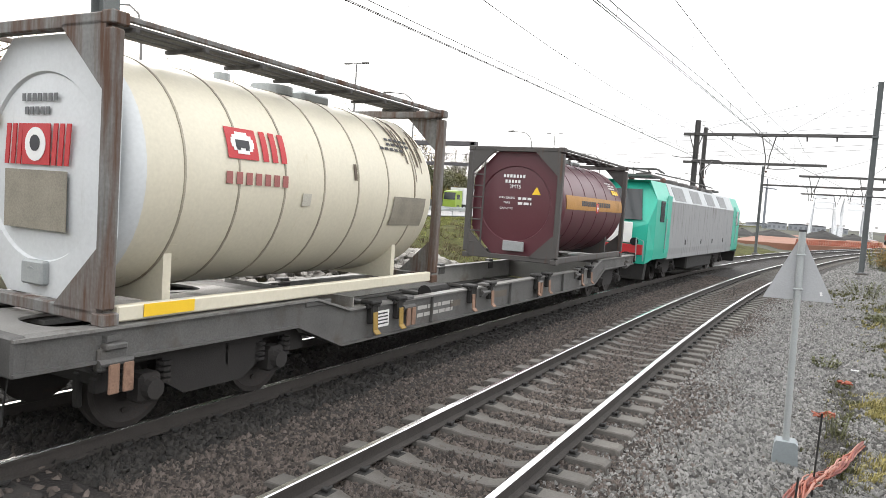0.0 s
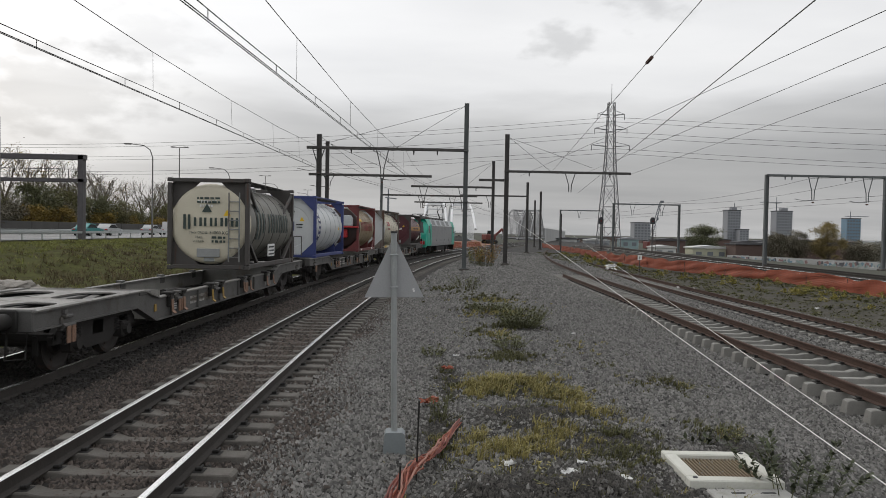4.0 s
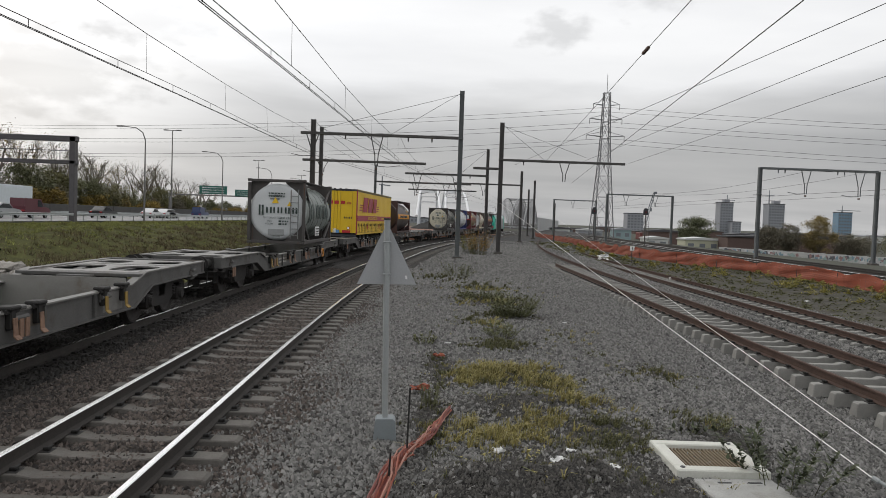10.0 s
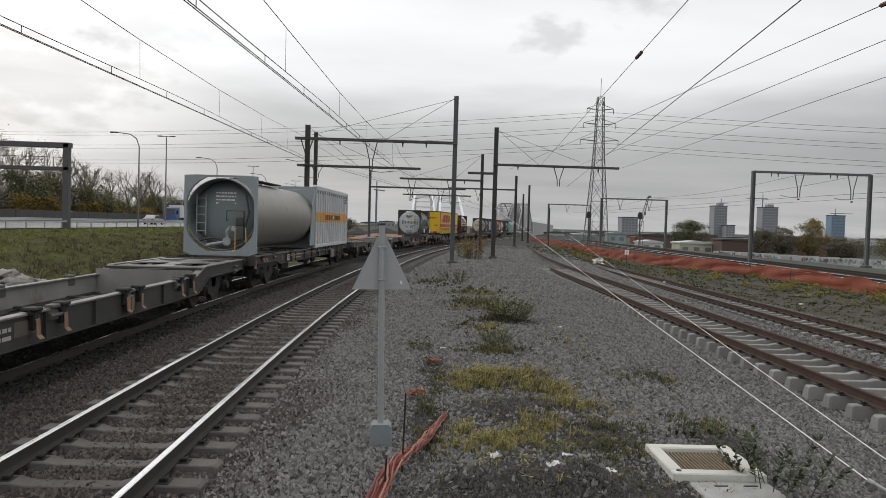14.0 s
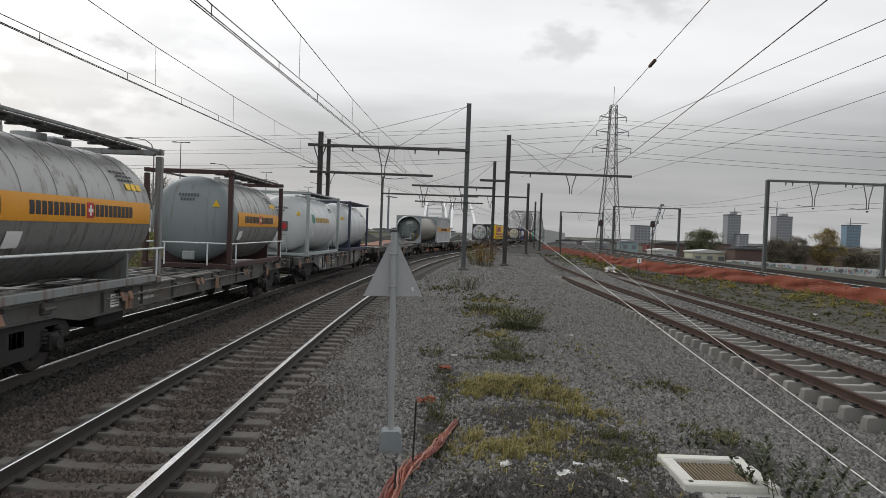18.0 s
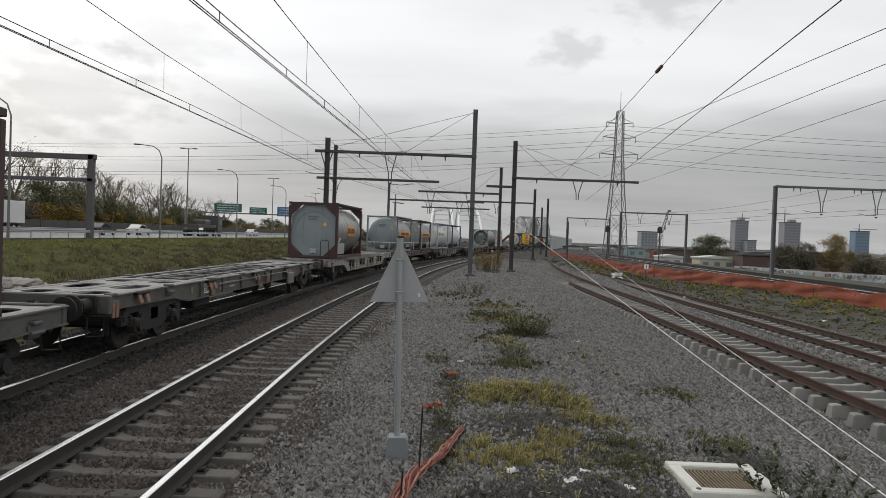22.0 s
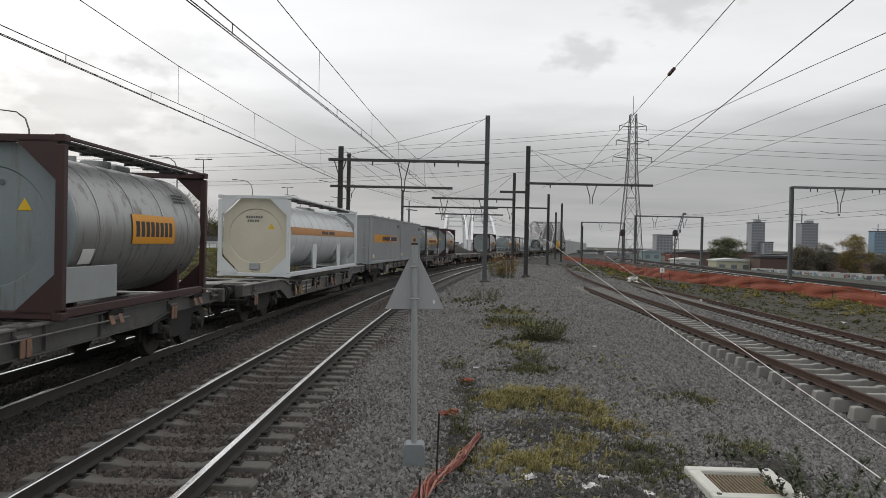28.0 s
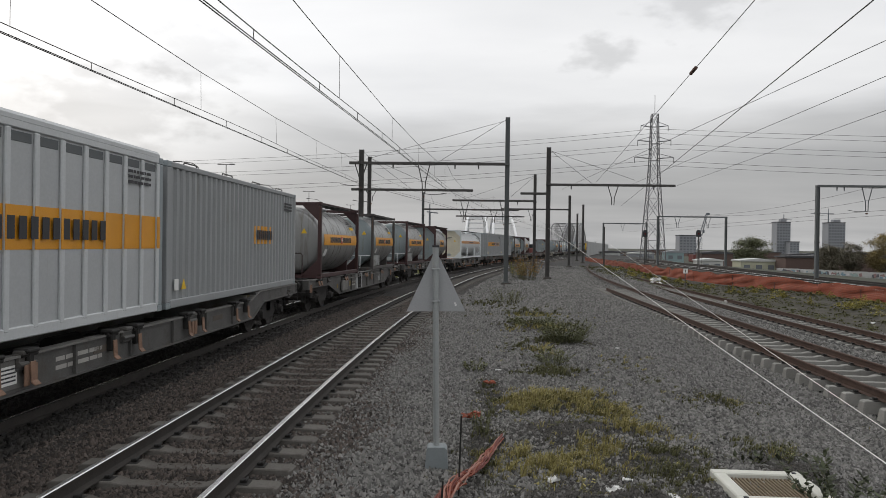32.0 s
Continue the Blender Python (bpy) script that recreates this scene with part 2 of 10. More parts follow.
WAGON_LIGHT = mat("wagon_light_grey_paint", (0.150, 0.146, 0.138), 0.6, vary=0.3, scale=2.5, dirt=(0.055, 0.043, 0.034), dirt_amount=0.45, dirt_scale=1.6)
WAGON_PALE = mat("wagon_pale_worn_paint", (0.25, 0.238, 0.21), 0.7, vary=0.3, scale=2.0, dirt=(0.10, 0.065, 0.04), dirt_amount=0.5, dirt_scale=1.4)
DECK = mat("worn_deck_steel", (0.185, 0.180, 0.170), 0.48, 0.2, vary=0.35, scale=2.0, dirt=(0.050, 0.040, 0.032), dirt_amount=0.5, dirt_scale=1.3)
LINING = mat("pale_pocket_steel", (0.21, 0.205, 0.19), 0.7, vary=0.3, scale=1.5, dirt=(0.11, 0.075, 0.05), dirt_amount=0.45, dirt_scale=1.0)
LATCH = mat("worn_ochre_latch", (0.26, 0.165, 0.035), 0.65, vary=0.3, scale=6, dirt=(0.09, 0.05, 0.03), dirt_amount=0.4, dirt_scale=5)
LATCH_RUST = mat("rusty_pink_latch", (0.21, 0.125, 0.085), 0.75, vary=0.3, scale=6, dirt=(0.08, 0.045, 0.03), dirt_amount=0.4, dirt_scale=5)
CABLE = mat("copper_wire_dark", (0.05, 0.048, 0.045), 0.6, 0.4, vary=0.1, bump=0)
WHITE_ROPE = mat("white_cord", (0.72, 0.72, 0.70), 0.7, vary=0.08, bump=0)
RUBBER = mat("tyre_rubber", (0.018, 0.018, 0.018), 0.85, vary=0.2)
GLASS_DARK = mat("dark_window_glass", (0.02, 0.024, 0.026), 0.06, vary=0.05, bump=0)
YELLOW = mat("yellow_paint", (0.62, 0.36, 0.02), 0.55, vary=0.12, dirt=GRIME, dirt_amount=0.2)
WHITE = mat("white_paint", (0.72, 0.72, 0.70), 0.5, vary=0.06, dirt=(0.4, 0.38, 0.34), dirt_amount=0.25)
RED = mat("red_paint", (0.42, 0.02, 0.025), 0.5, vary=0.12, dirt=GRIME, dirt_amount=0.2)
FADED_PRINT = mat("faded_lettering", (0.12, 0.125, 0.13), 0.6, vary=0.15, bump=0)
INK = mat("dark_lettering", (0.03, 0.03, 0.035), 0.6, vary=0.1, bump=0)

# ---------------------------------------------------------------- mesh tools
class MB:
    """Collects the faces of one mesh."""

    def __init__(self):
        self.v, self.f = [], []

    def put(self, verts, faces):
        n = len(self.v)
        self.v.extend(verts)
        self.f.extend([tuple(n + i for i in f) for f in faces])
        return self

    def box(self, c, s, b=0.0, rot=None):
        """A box at c of size s with its edges chamfered by b."""
        hx, hy, hz = s[0] / 2, s[1] / 2, s[2] / 2
        b = min(b, hx * 0.9, hy * 0.9, hz * 0.9)
        if b <= 0:
            vs = [Vector((x * hx, y * hy, z * hz)) for x in (-1, 1) for y in (-1, 1) for z in (-1, 1)]
            fs = [(0, 1, 3, 2), (4, 6, 7, 5), (0, 4, 5, 1), (2, 3, 7, 6), (0, 2, 6, 4), (1, 5, 7, 3)]
        else:
            vs, ix = [], {}
            for x in (-1, 1):
                for y in (-1, 1):
                    for z in (-1, 1):
                        for k in range(3):
                            d = [hx, hy, hz]
                            q = [x * (d[0] - (b if k != 0 else 0)), y * (d[1] - (b if k != 1 else 0)), z * (d[2] - (b if k != 2 else 0))]
                            ix[x, y, z, k] = len(vs)
                            vs.append(Vector(q))
            fs = []
            for k in range(3):
                o = [i for i in range(3) if i != k]
                for sg in (-1, 1):
                    q = []
                    for u, w in ((-1, -1), (1, -1), (1, 1), (-1, 1)):
                        t = [0, 0, 0]
                        t[k], t[o[0]], t[o[1]] = sg, u, w
                        q.append(ix[t[0], t[1], t[2], k])
                    if (sg > 0) == (k == 1):
                        q.reverse()
                    fs.append(tuple(q))
            for k in range(3):          # edges along axis k
                o = [i for i in range(3) if i != k]
                for u in (-1, 1):
                    for w in (-1, 1):
                        t0, t1 = [0, 0, 0], [0, 0, 0]
                        t0[k], t1[k] = -1, 1
                        t0[o[0]] = t1[o[0]] = u
                        t0[o[1]] = t1[o[1]] = w
                        q = [ix[(*t0, o[0])], ix[(*t1, o[0])], ix[(*t1, o[1])], ix[(*t0, o[1])]]
                        if (u * w > 0) != (k == 1):
                            q.reverse()
                        fs.append(tuple(q))
            for x in (-1, 1):
                for y in (-1, 1):
                    for z in (-1, 1):
                        q = [ix[x, y, z, i] for i in range(3)]
                        if x * y * z < 0:
                            q.reverse()
                        fs.append(tuple(q))
        if rot is not None:
            vs = [rot @ q for q in vs]
        c = Vector(c)
        return self.put([q + c for q in vs], fs)

    def bar(self, p0, p1, w, h, b=0.0):
        """A bar of section w x h from p0 to p1 (h towards up)."""
        p0, p1 = Vector(p0), Vector(p1)
        d = p1 - p0
        r = d.to_track_quat("Y", "Z").to_matrix()
        return self.box((p0 + p1) / 2, (w, d.length, h), b, r)

    def cyl(self, p0, p1, r0, r1=None, seg=12, caps=True):
        p0, p1 = Vector(p0), Vector(p1)
        r1 = r0 if r1 is None else r1
        r = (p1 - p0).to_track_quat("Z", "Y").to_matrix()
        ring = [r @ Vector((math.cos(2 * math.pi * i / seg), math.sin(2 * math.pi * i / seg), 0)) for i in range(seg)]
        vs = [p0 + q * r0 for q in ring] + [p1 + q * r1 for q in ring]
        fs = [(i, (i + 1) % seg, seg + (i + 1) % seg, seg + i) for i in range(seg)]
        if caps:
            fs += [tuple(range(seg - 1, -1, -1)), tuple(range(seg, 2 * seg))]
        return self.put(vs, fs)

    def tube(self, pts, r, seg=8):
        """A bent tube through the points."""
        pts = [Vector(p) for p in pts]
        rings = []
        for i, p in enumerate(pts):
            d = (pts[min(i + 1, len(pts) - 1)] - pts[max(i - 1, 0)]).normalized()
            a = Vector((0, 0, 1)) if abs(d.z) < 0.9 else Vector((1, 0, 0))
            u = d.cross(a).normalized()
            w = u.cross(d)
            rr = r[i] if isinstance(r, (list, tuple)) else r
            rings.append([p + (u * math.cos(2 * math.pi * k / seg) + w * math.sin(2 * math.pi * k / seg)) * rr for k in range(seg)])
        n = len(pts)
        fs = [(i * seg + k, i * seg + (k + 1) % seg, (i + 1) * seg + (k + 1) % seg, (i + 1) * seg + k) for i in range(n - 1) for k in range(seg)]
        fs += [tuple(range(seg - 1, -1, -1)), tuple((n - 1) * seg + k for k in range(seg))]
        return self.put([q for g in rings for q in g], fs)

    def prism(self, poly, axis, a, b):
        """A flat outline pushed along axis 0, 1 or 2 from a to b."""
        o = [i for i in range(3) if i != axis]
        vs = []
        for d in (a, b):
            for q in poly:
                t = [0, 0, 0]
                t[axis], t[o[0]], t[o[1]] = d, q[0], q[1]
                vs.append(Vector(t))
        n = len(poly)
        fs = [(i, (i + 1) % n, n + (i + 1) % n, n + i) for i in range(n)] + [tuple(range(n - 1, -1, -1)), tuple(range(n, 2 * n))]
        return self.put(vs, fs)

    def lathe(self, prof, seg=32, c=(0, 0, 0)):
        """A shell turned about the y axis through c; prof: (y, radius)."""
        cx, cy, cz = c
        n = len(prof)
        vs = [Vector((cx + r * math.sin(2 * math.pi * k / seg), cy + y, cz + r * math.cos(2 * math.pi * k / seg))) for y, r in prof for k in range(seg)]
        fs = [(i * seg + k, (i + 1) * seg + k, (i + 1) * seg + (k + 1) % seg, i * seg + (k + 1) % seg) for i in range(n - 1) for k in range(seg)]
        if prof[0][1] > 0.001:
            fs.append(tuple(range(seg)))
        if prof[-1][1] > 0.001:
            fs.append(tuple((n - 1) * seg + k for k in range(seg - 1, -1, -1)))
        return self.put(vs, fs)

    def skin(self, y0, y1, a0, a1, r, c, n=8):
        """A thin patch on a tank's side, from height angle a0 to a1 (degrees above the middle), between y0 and y1."""
        cx, cy, cz = c
        vs = []
        for k in range(n + 1):
            a = radians(a0 + (a1 - a0) * k / n)
            for rr in (r, r + 0.004):
                for y in (y0, y1):
                    vs.append(Vector((cx + rr * math.cos(a), cy + y, cz + rr * math.sin(a))))
        fs = []
        for k in range(n):
            i = 4 * k
            fs += [(i + 2, i + 3, i + 7, i + 6), (i, i + 2, i + 6, i + 4), (i + 1, i + 5, i + 7, i + 3)]
        fs += [(0, 1, 3, 2), (4 * n, 4 * n + 2, 4 * n + 3, 4 * n + 1)]
        return self.put(vs, fs)

    def mesh(self, name, material, smooth=False):
        me = bpy.data.meshes.new(name)
        me.from_pydata([tuple(q) for q in self.v], [], self.f)
        if material:
            me.materials.append(material)
        if smooth:
            me.polygons.foreach_set("use_smooth", [True] * len(me.polygons))
            me.set_sharp_from_angle(angle=radians(38))
        me.update()
        return me


def part(name, mb, material, parent=None, label="", smooth=False):
    """One mesh object, under a thing or a part."""
    ob = new(name, mb.mesh(name, material, smooth) if isinstance(mb, MB) else mb)
    if parent:
        ob.parent = parent
    if label:
        ob["label"] = label
    return ob


def thing(name, label, category, group="", at=None, kind=""):
    """An empty at a thing's base, to carry its parts."""
    ob = new(name)
    ob.empty_display_size = 0.3
    tagged(ob, label, category, group, kind)
    if at:
        ob.matrix_basis = at
    return ob


def solid(name, mb, material, label, category, group="", kind="", smooth=False):
    """A thing of one mesh."""
    return tagged(part(name, mb, material, smooth=smooth), label, category, group, kind)


def letters(words, size, material, name, parent, m, label="", depth=0.002):
    """Words in the built-in font as a thin mesh."""
    cu = bpy.data.curves.new(name, "FONT")
    cu.body, cu.size, cu.extrude, cu.align_x, cu.align_y = words, size, depth, "CENTER", "CENTER"
    tmp = bpy.data.objects.new(name, cu)
    me = bpy.data.meshes.new_from_object(tmp)
    bpy.data.objects.remove(tmp)
    me.materials.clear()
    me.materials.append(material)
    ob = new(name, me)
    ob.parent, ob.matrix_basis = parent, m
    if label:
        ob["label"] = label
    return ob


def bars(rng, mb, x, y0, y1, z, h, mean=0.12):
    """Unreadable words: plain bars of their size, on a face at x."""
    y = y0
    while y < y1 - 0.02:
        w = min(mean * (0.5 + rng.random()), y1 - y)
        mb.box((x, y + w / 2, z), (0.004, w, h))
        y += w + h * 0.5
    return mb



def pieces(name, mb, material, parent, label=""):
    """Links every separate piece of a mesh as a part of its own."""
    up = list(range(len(mb.v)))

    def root(i):
        while up[i] != i:
            up[i] = up[up[i]]
            i = up[i]
        return i
    for f in mb.f:
        for i in f[1:]:
            up[root(i)] = root(f[0])
    found = {}
    for f in mb.f:
        found.setdefault(root(f[0]), []).append(f)
    for faces in found.values():
        used = sorted({i for f in faces for i in f})
        at = {i: k for k, i in enumerate(used)}
        one = MB()
        one.put([mb.v[i] for i in used], [tuple(at[i] for i in f) for f in faces])
        part(name, one, material, parent, label)
# ---------------------------------------------------------------- the lines of the tracks
BEND_Y, BEND_END, TRAIN_X, TRAIN_R = 10.0, 92.0, -7.05, 388.7


def line(s, off=0.0, z=0.0):
    """A place s metres along the train's track, off metres to its right; straight, then bending right, then straight again."""
    if s < BEND_Y:
        return Vector((TRAIN_X + off, s, z))
    a, over = (min(s, BEND_END) - BEND_Y) / TRAIN_R, max(0.0, s - BEND_END)
    return Vector((TRAIN_X + TRAIN_R - (TRAIN_R - off) * math.cos(a) + over * math.sin(a), BEND_Y + (TRAIN_R - off) * math.sin(a) + over * math.cos(a), z))


def line_siding(s, off=0.0, z=0.0):
    x = 7.82 + 0.027 * (s - 10) + 0.0013 * max(0.0, s - 38) ** 2
    k = 0.027 + 0.0026 * max(0.0, s - 38)
    return Vector((x + off, s - off * k, z))


def line_outer(s, off=0.0, z=0.0):
    x = 13.05 + 0.031 * (s - 20) + 0.001 * max(0.0, s - 50) ** 2
    k = 0.031 + 0.002 * max(0.0, s - 50)
    return Vector((x + off, s - off * k, z))


def line_far(s, off=0.0, z=0.0):
    x = 24.8 + 0.055 * (s - 40)
    return Vector((x + off, s - off * 0.055, z))


def line_near(s, off=0.0, z=0.0):
    return line(s, off + 3.72, z)


def smooth_step(a, b, x):
    t = np.clip((x - a) / (b - a), 0, 1)
    return t * t * (3 - 2 * t)


WAVES = [(random.uniform(0.15, 1.6), random.uniform(0, 6.28), random.uniform(0, 6.28)) for _ in range(14)]


def ripple(x, y):
    h = 0
    for k, p, q in WAVES:
        h = h + np.sin(k * x * math.cos(q) + k * y * math.sin(q) + p) / (1 + 2.2 * k)
    return h * 0.035


def drift(y):
    """How far the main tracks have bent to the right at y."""
    y = np.asarray(y, float)
    d = np.clip(y - BEND_Y, 0, BEND_END - BEND_Y)
    return d ** 2 / (2 * TRAIN_R) + np.maximum(0, y - BEND_END) * 0.214


def height(x, y):
    """The ground's height; the rails' tops lie at 0."""
    x, y = np.asarray(x, float), np.asarray(y, float)
    bend = drift(y)
    u = x - bend
    z = np.full(x.shape, -0.30)
    z = z + 0.05 * (1 - smooth_step(-1.6, -0.6, u)) * smooth_step(-10.0, -8.6, u)
    z = z + 0.06 * smooth_step(-9.1, -8.6, u) * (1 - smooth_step(-5.8, -5.2, u))
    for c in (-3.33, -7.05):
        z = z + 0.03 * np.exp(-((u - c) / 0.5) ** 2)
    z = z - 0.8 * (1 - smooth_step(-11.5, -9.2, u)) + (2.05 - 1.25 * smooth_step(92, 118, y) * smooth_step(-33, -27, x)) * (1 - smooth_step(-31.5, -14.0, u))
    z = z - 0.36 * smooth_step(10.0, 11.8, u) * (1 - smooth_step(15.6, 19.5, u)) * (1 - smooth_step(70, 110, y))
    z = z - 0.12 * (1 - smooth_step(20, 32, y)) * smooth_step(4.0, 6.0, u) * (1 - smooth_step(8.8, 9.8, u))
    z = z - 2.9 * smooth_step(39, 46, x - 0.05 * y) * smooth_step(20, 60, y)
    mound = np.exp(-(((x - 1.15) / 1.05) ** 4 + ((y - 6.95) / 0.52) ** 2)) * (0.33 + 0.05 * np.sin(x * 4.1) + 0.03 * np.sin(x * 9.7 + y * 5))
    mound = mound + np.exp(-(((x - 1.5) / 1.0) ** 2 + ((y - 10.35) / 0.7) ** 2)) * 0.17
    free = smooth_step(-1.2, 0.2, u) * (1 - smooth_step(5.0, 6.2, u)) + (1 - smooth_step(-13, -11, u)) * smooth_step(-33, -30, u)
    z = z + 0.16 * (1 - smooth_step(-14, -12, u)) * smooth_step(-33, -29, u) * (np.sin(x * 1.3 + 0.7 * y) * np.sin(y * 0.55 + 1.1) + 0.6 * np.sin(x * 0.5 - y * 0.23))
    fade = 1 - smooth_step(90, 160, y)
    return z + mound + ripple(x, y) * (0.25 + 0.9 * free) * fade


# Near black: the shade in the gaps between loose stones is painted here.
GRAVEL_GAPS = mat("gravel_gap_shade", (0.019, 0.018, 0.017), 0.95, vary=0.75, scale=0.9, grain=26, bump=1.0, dirt=(0.03, 0.027, 0.022), dirt_amount=0.45, dirt_scale=0.55)
BALLAST_GAPS = mat("ballast_gap_shade", (0.018, 0.015, 0.013), 0.95, vary=0.5, scale=1.1, grain=32, bump=1.0, dirt=(0.03, 0.023, 0.018), dirt_amount=0.4, dirt_scale=0.5)
GRASS_BANK = mat("rough_grass_bank", (0.060, 0.062, 0.021), 1.0, spec=0.08, vary=0.7, scale=1.4, grain=9, bump=1.0, dirt=(0.040, 0.029, 0.017), dirt_amount=0.5, dirt_scale=0.35)
WASTE = mat("weedy_waste_ground", (0.074, 0.070, 0.060), 1.0, spec=0.1, vary=0.5, scale=1.6, grain=14, bump=1.0, dirt=(0.045, 0.048, 0.026), dirt_amount=0.45, dirt_scale=0.7)

# bed below the wagons; their shade is painted in along with the oil
SHADED_OILY_BED = mat("shaded_oily_track_bed", (0.012, 0.010, 0.009), 0.9, vary=0.5, scale=1.1, grain=32, bump=1.0)
SCRUB = mat("dark_scrub_ground", (0.042, 0.044, 0.028), 1.0, vary=0.4, scale=0.4, grain=6, bump=0.8, dirt=(0.022, 0.022, 0.017), dirt_amount=0.5, dirt_scale=0.2)


def make_ground():
    xs = np.concatenate([[-3000, -1500, -700, -350, -180, -120, -90, -75], np.linspace(-62, -34.2, 5), np.linspace(-33.5, -12, 26), np.linspace(-11.4, -1.2, 22),
                         np.linspace(-0.9, 6.6, 46), np.linspace(7.2, 30, 26), [34, 40, 50, 65, 90, 130, 200, 400, 800, 1600, 3000]])
    ys = np.concatenate([[-3000, -1000, -300, -100, -50, -25, -12], np.linspace(-6, 4, 9), np.linspace(4.4, 14, 48), np.linspace(14.4, 24, 26), np.linspace(25, 60, 40),
                         np.linspace(63, 150, 30), [165, 185, 215, 260, 330, 430, 600, 900, 1500, 2500, 4000]])
    gx, gy = np.meshgrid(xs, ys)
    gz = height(gx, gy)
    far = (np.abs(gx) > 62) | (gy > 160) | (gy < -20)
    gz = np.where((gx < -34) & (gx > -75), 0.85, gz)
    gz = np.where(gx <= -75, 0.4, gz)
    n, k = len(ys), len(xs)
    me = bpy.data.meshes.new("ground")
    vs = np.stack([gx, gy, gz], -1).reshape(-1, 3)
    fs = [(j * k + i, j * k + i + 1, (j + 1) * k + i + 1, (j + 1) * k + i) for j in range(n - 1) for i in range(k - 1)]
    me.from_pydata(vs.tolist(), [], fs)
    for m in (GRAVEL_GAPS, BALLAST_GAPS, GRASS_BANK, WASTE, SCRUB, SHADED_OILY_BED):
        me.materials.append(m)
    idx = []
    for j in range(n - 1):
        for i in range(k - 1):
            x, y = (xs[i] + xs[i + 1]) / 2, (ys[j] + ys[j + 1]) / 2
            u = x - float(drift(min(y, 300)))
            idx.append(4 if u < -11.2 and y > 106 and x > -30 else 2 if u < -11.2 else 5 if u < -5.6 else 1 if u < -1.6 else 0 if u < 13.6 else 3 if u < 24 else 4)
    me.polygons.foreach_set("material_index", idx)
    me.polygons.foreach_set("use_smooth", [True] * len(fs))
    tagged(new("ground", me), "gravel and ballast ground, darkened as shade between stones, with a grassy bank", "ground", kind="structure")


make_ground()


def scatter_stones(name, n, x0, x1, y0, y1, size, material, label, sink=0.35, seed=1, skip=None):
    """A bed of loose broken stone, one mesh."""
    rng = np.random.default_rng(seed)
    x = rng.uniform(x0, x1, n)
    y = y0 + (y1 - y0) * rng.random(n) ** 1.7
    if skip is not None:
        ok = skip(x, y)
        x, y = x[ok], y[ok]
        n = len(x)
    bend = drift(y) if x1 < 7 else 0
    x = x + bend
    r = size * rng.uniform(0.55, 1.35, n)
    base = np.array([[-1, -0.8, -0.45], [1, -0.9, -0.45], [0.9, 0.8, -0.45], [-0.8, 0.9, -0.45], [-0.55, 0.05, 0.75], [0.45, -0.1, 0.6]], float)
    tri = np.array([[0, 1, 5], [0, 5, 4], [1, 2, 5], [2, 3, 4], [2, 4, 5], [3, 0, 4]])
    v = (base[None] + rng.normal(0, 0.22, (n, 6, 3))) * np.stack([rng.uniform(0.8, 1.35, n), rng.uniform(0.6, 1.0, n), rng.uniform(0.9, 1.7, n)], 1)[:, None]
    a, b = rng.uniform(0, 6.28, n), rng.normal(0, 0.35, n)
    ca, sa, cb, sb = np.cos(a), np.sin(a), np.cos(b), np.sin(b)
    vx, vy, vz = v[..., 0], v[..., 1], v[..., 2]
    vy, vz = vy * cb[:, None] - vz * sb[:, None], vy * sb[:, None] + vz * cb[:, None]
    vx, vy = vx * ca[:, None] - vy * sa[:, None], vx * sa[:, None] + vy * ca[:, None]
    z = height(x, y) + r * (1 - 2 * sink) * rng.uniform(0.0, 1.1, n)
    co = np.stack([vx * r[:, None] + x[:, None], vy * r[:, None] + y[:, None], vz * r[:, None] + z[:, None]], -1).reshape(-1, 3)
    f = (tri[None] + 6 * np.arange(n)[:, None, None]).reshape(-1)
    me = bpy.data.meshes.new(name)
    me.vertices.add(len(co)); me.vertices.foreach_set("co", co.ravel())
    me.loops.add(len(f)); me.loops.foreach_set("vertex_index", f.astype(np.int32))
    me.polygons.add(len(f) // 3); me.polygons.foreach_set("loop_start", np.arange(0, len(f), 3, dtype=np.int32))
    me.materials.append(material)
    me.update(calc_edges=True)
    tagged(new(name, me), label, "gravel", kind="stuff")


SOIL_SPOTS = ((1.35, 10.5, 0.85, 0.75), (1.15, 6.9, 1.35, 0.85), (1.3, 7.6, 1.2, 0.6), (2.3, 9.0, 0.9, 0.8), (1.9, 10.6, 0.9, 0.6), (0.15, 9.6, 0.25, 1.3), (2.4, 20.2, 0.9, 0.9), (2.3, 24.2, 1.2, 1.6), (2.4, 29.6, 1.4, 1.4), (0.3, 12.9, 0.3, 1.6), (1.7, 15.7, 0.6, 0.5),
              (3.9, 8.6, 0.5, 0.8), (1.6, 12.4, 0.9, 0.7), (4.3, 12.9, 0.4, 0.5), (2.4, 6.6, 0.9, 0.8))


def soil_at(x, y):
    """How far dark soil has covered the gravel: 0 to 1."""
    k = np.zeros(np.shape(x))
    for cx, cy, rx, ry in SOIL_SPOTS:
        k = np.maximum(k, 1.15 * np.exp(-(((x - cx) / rx) ** 2 + ((y - cy) / ry) ** 2) * 0.9))
    return np.clip(k + 4 * ripple(x * 4, y * 4) * (k > 0.15), 0, 0.95)


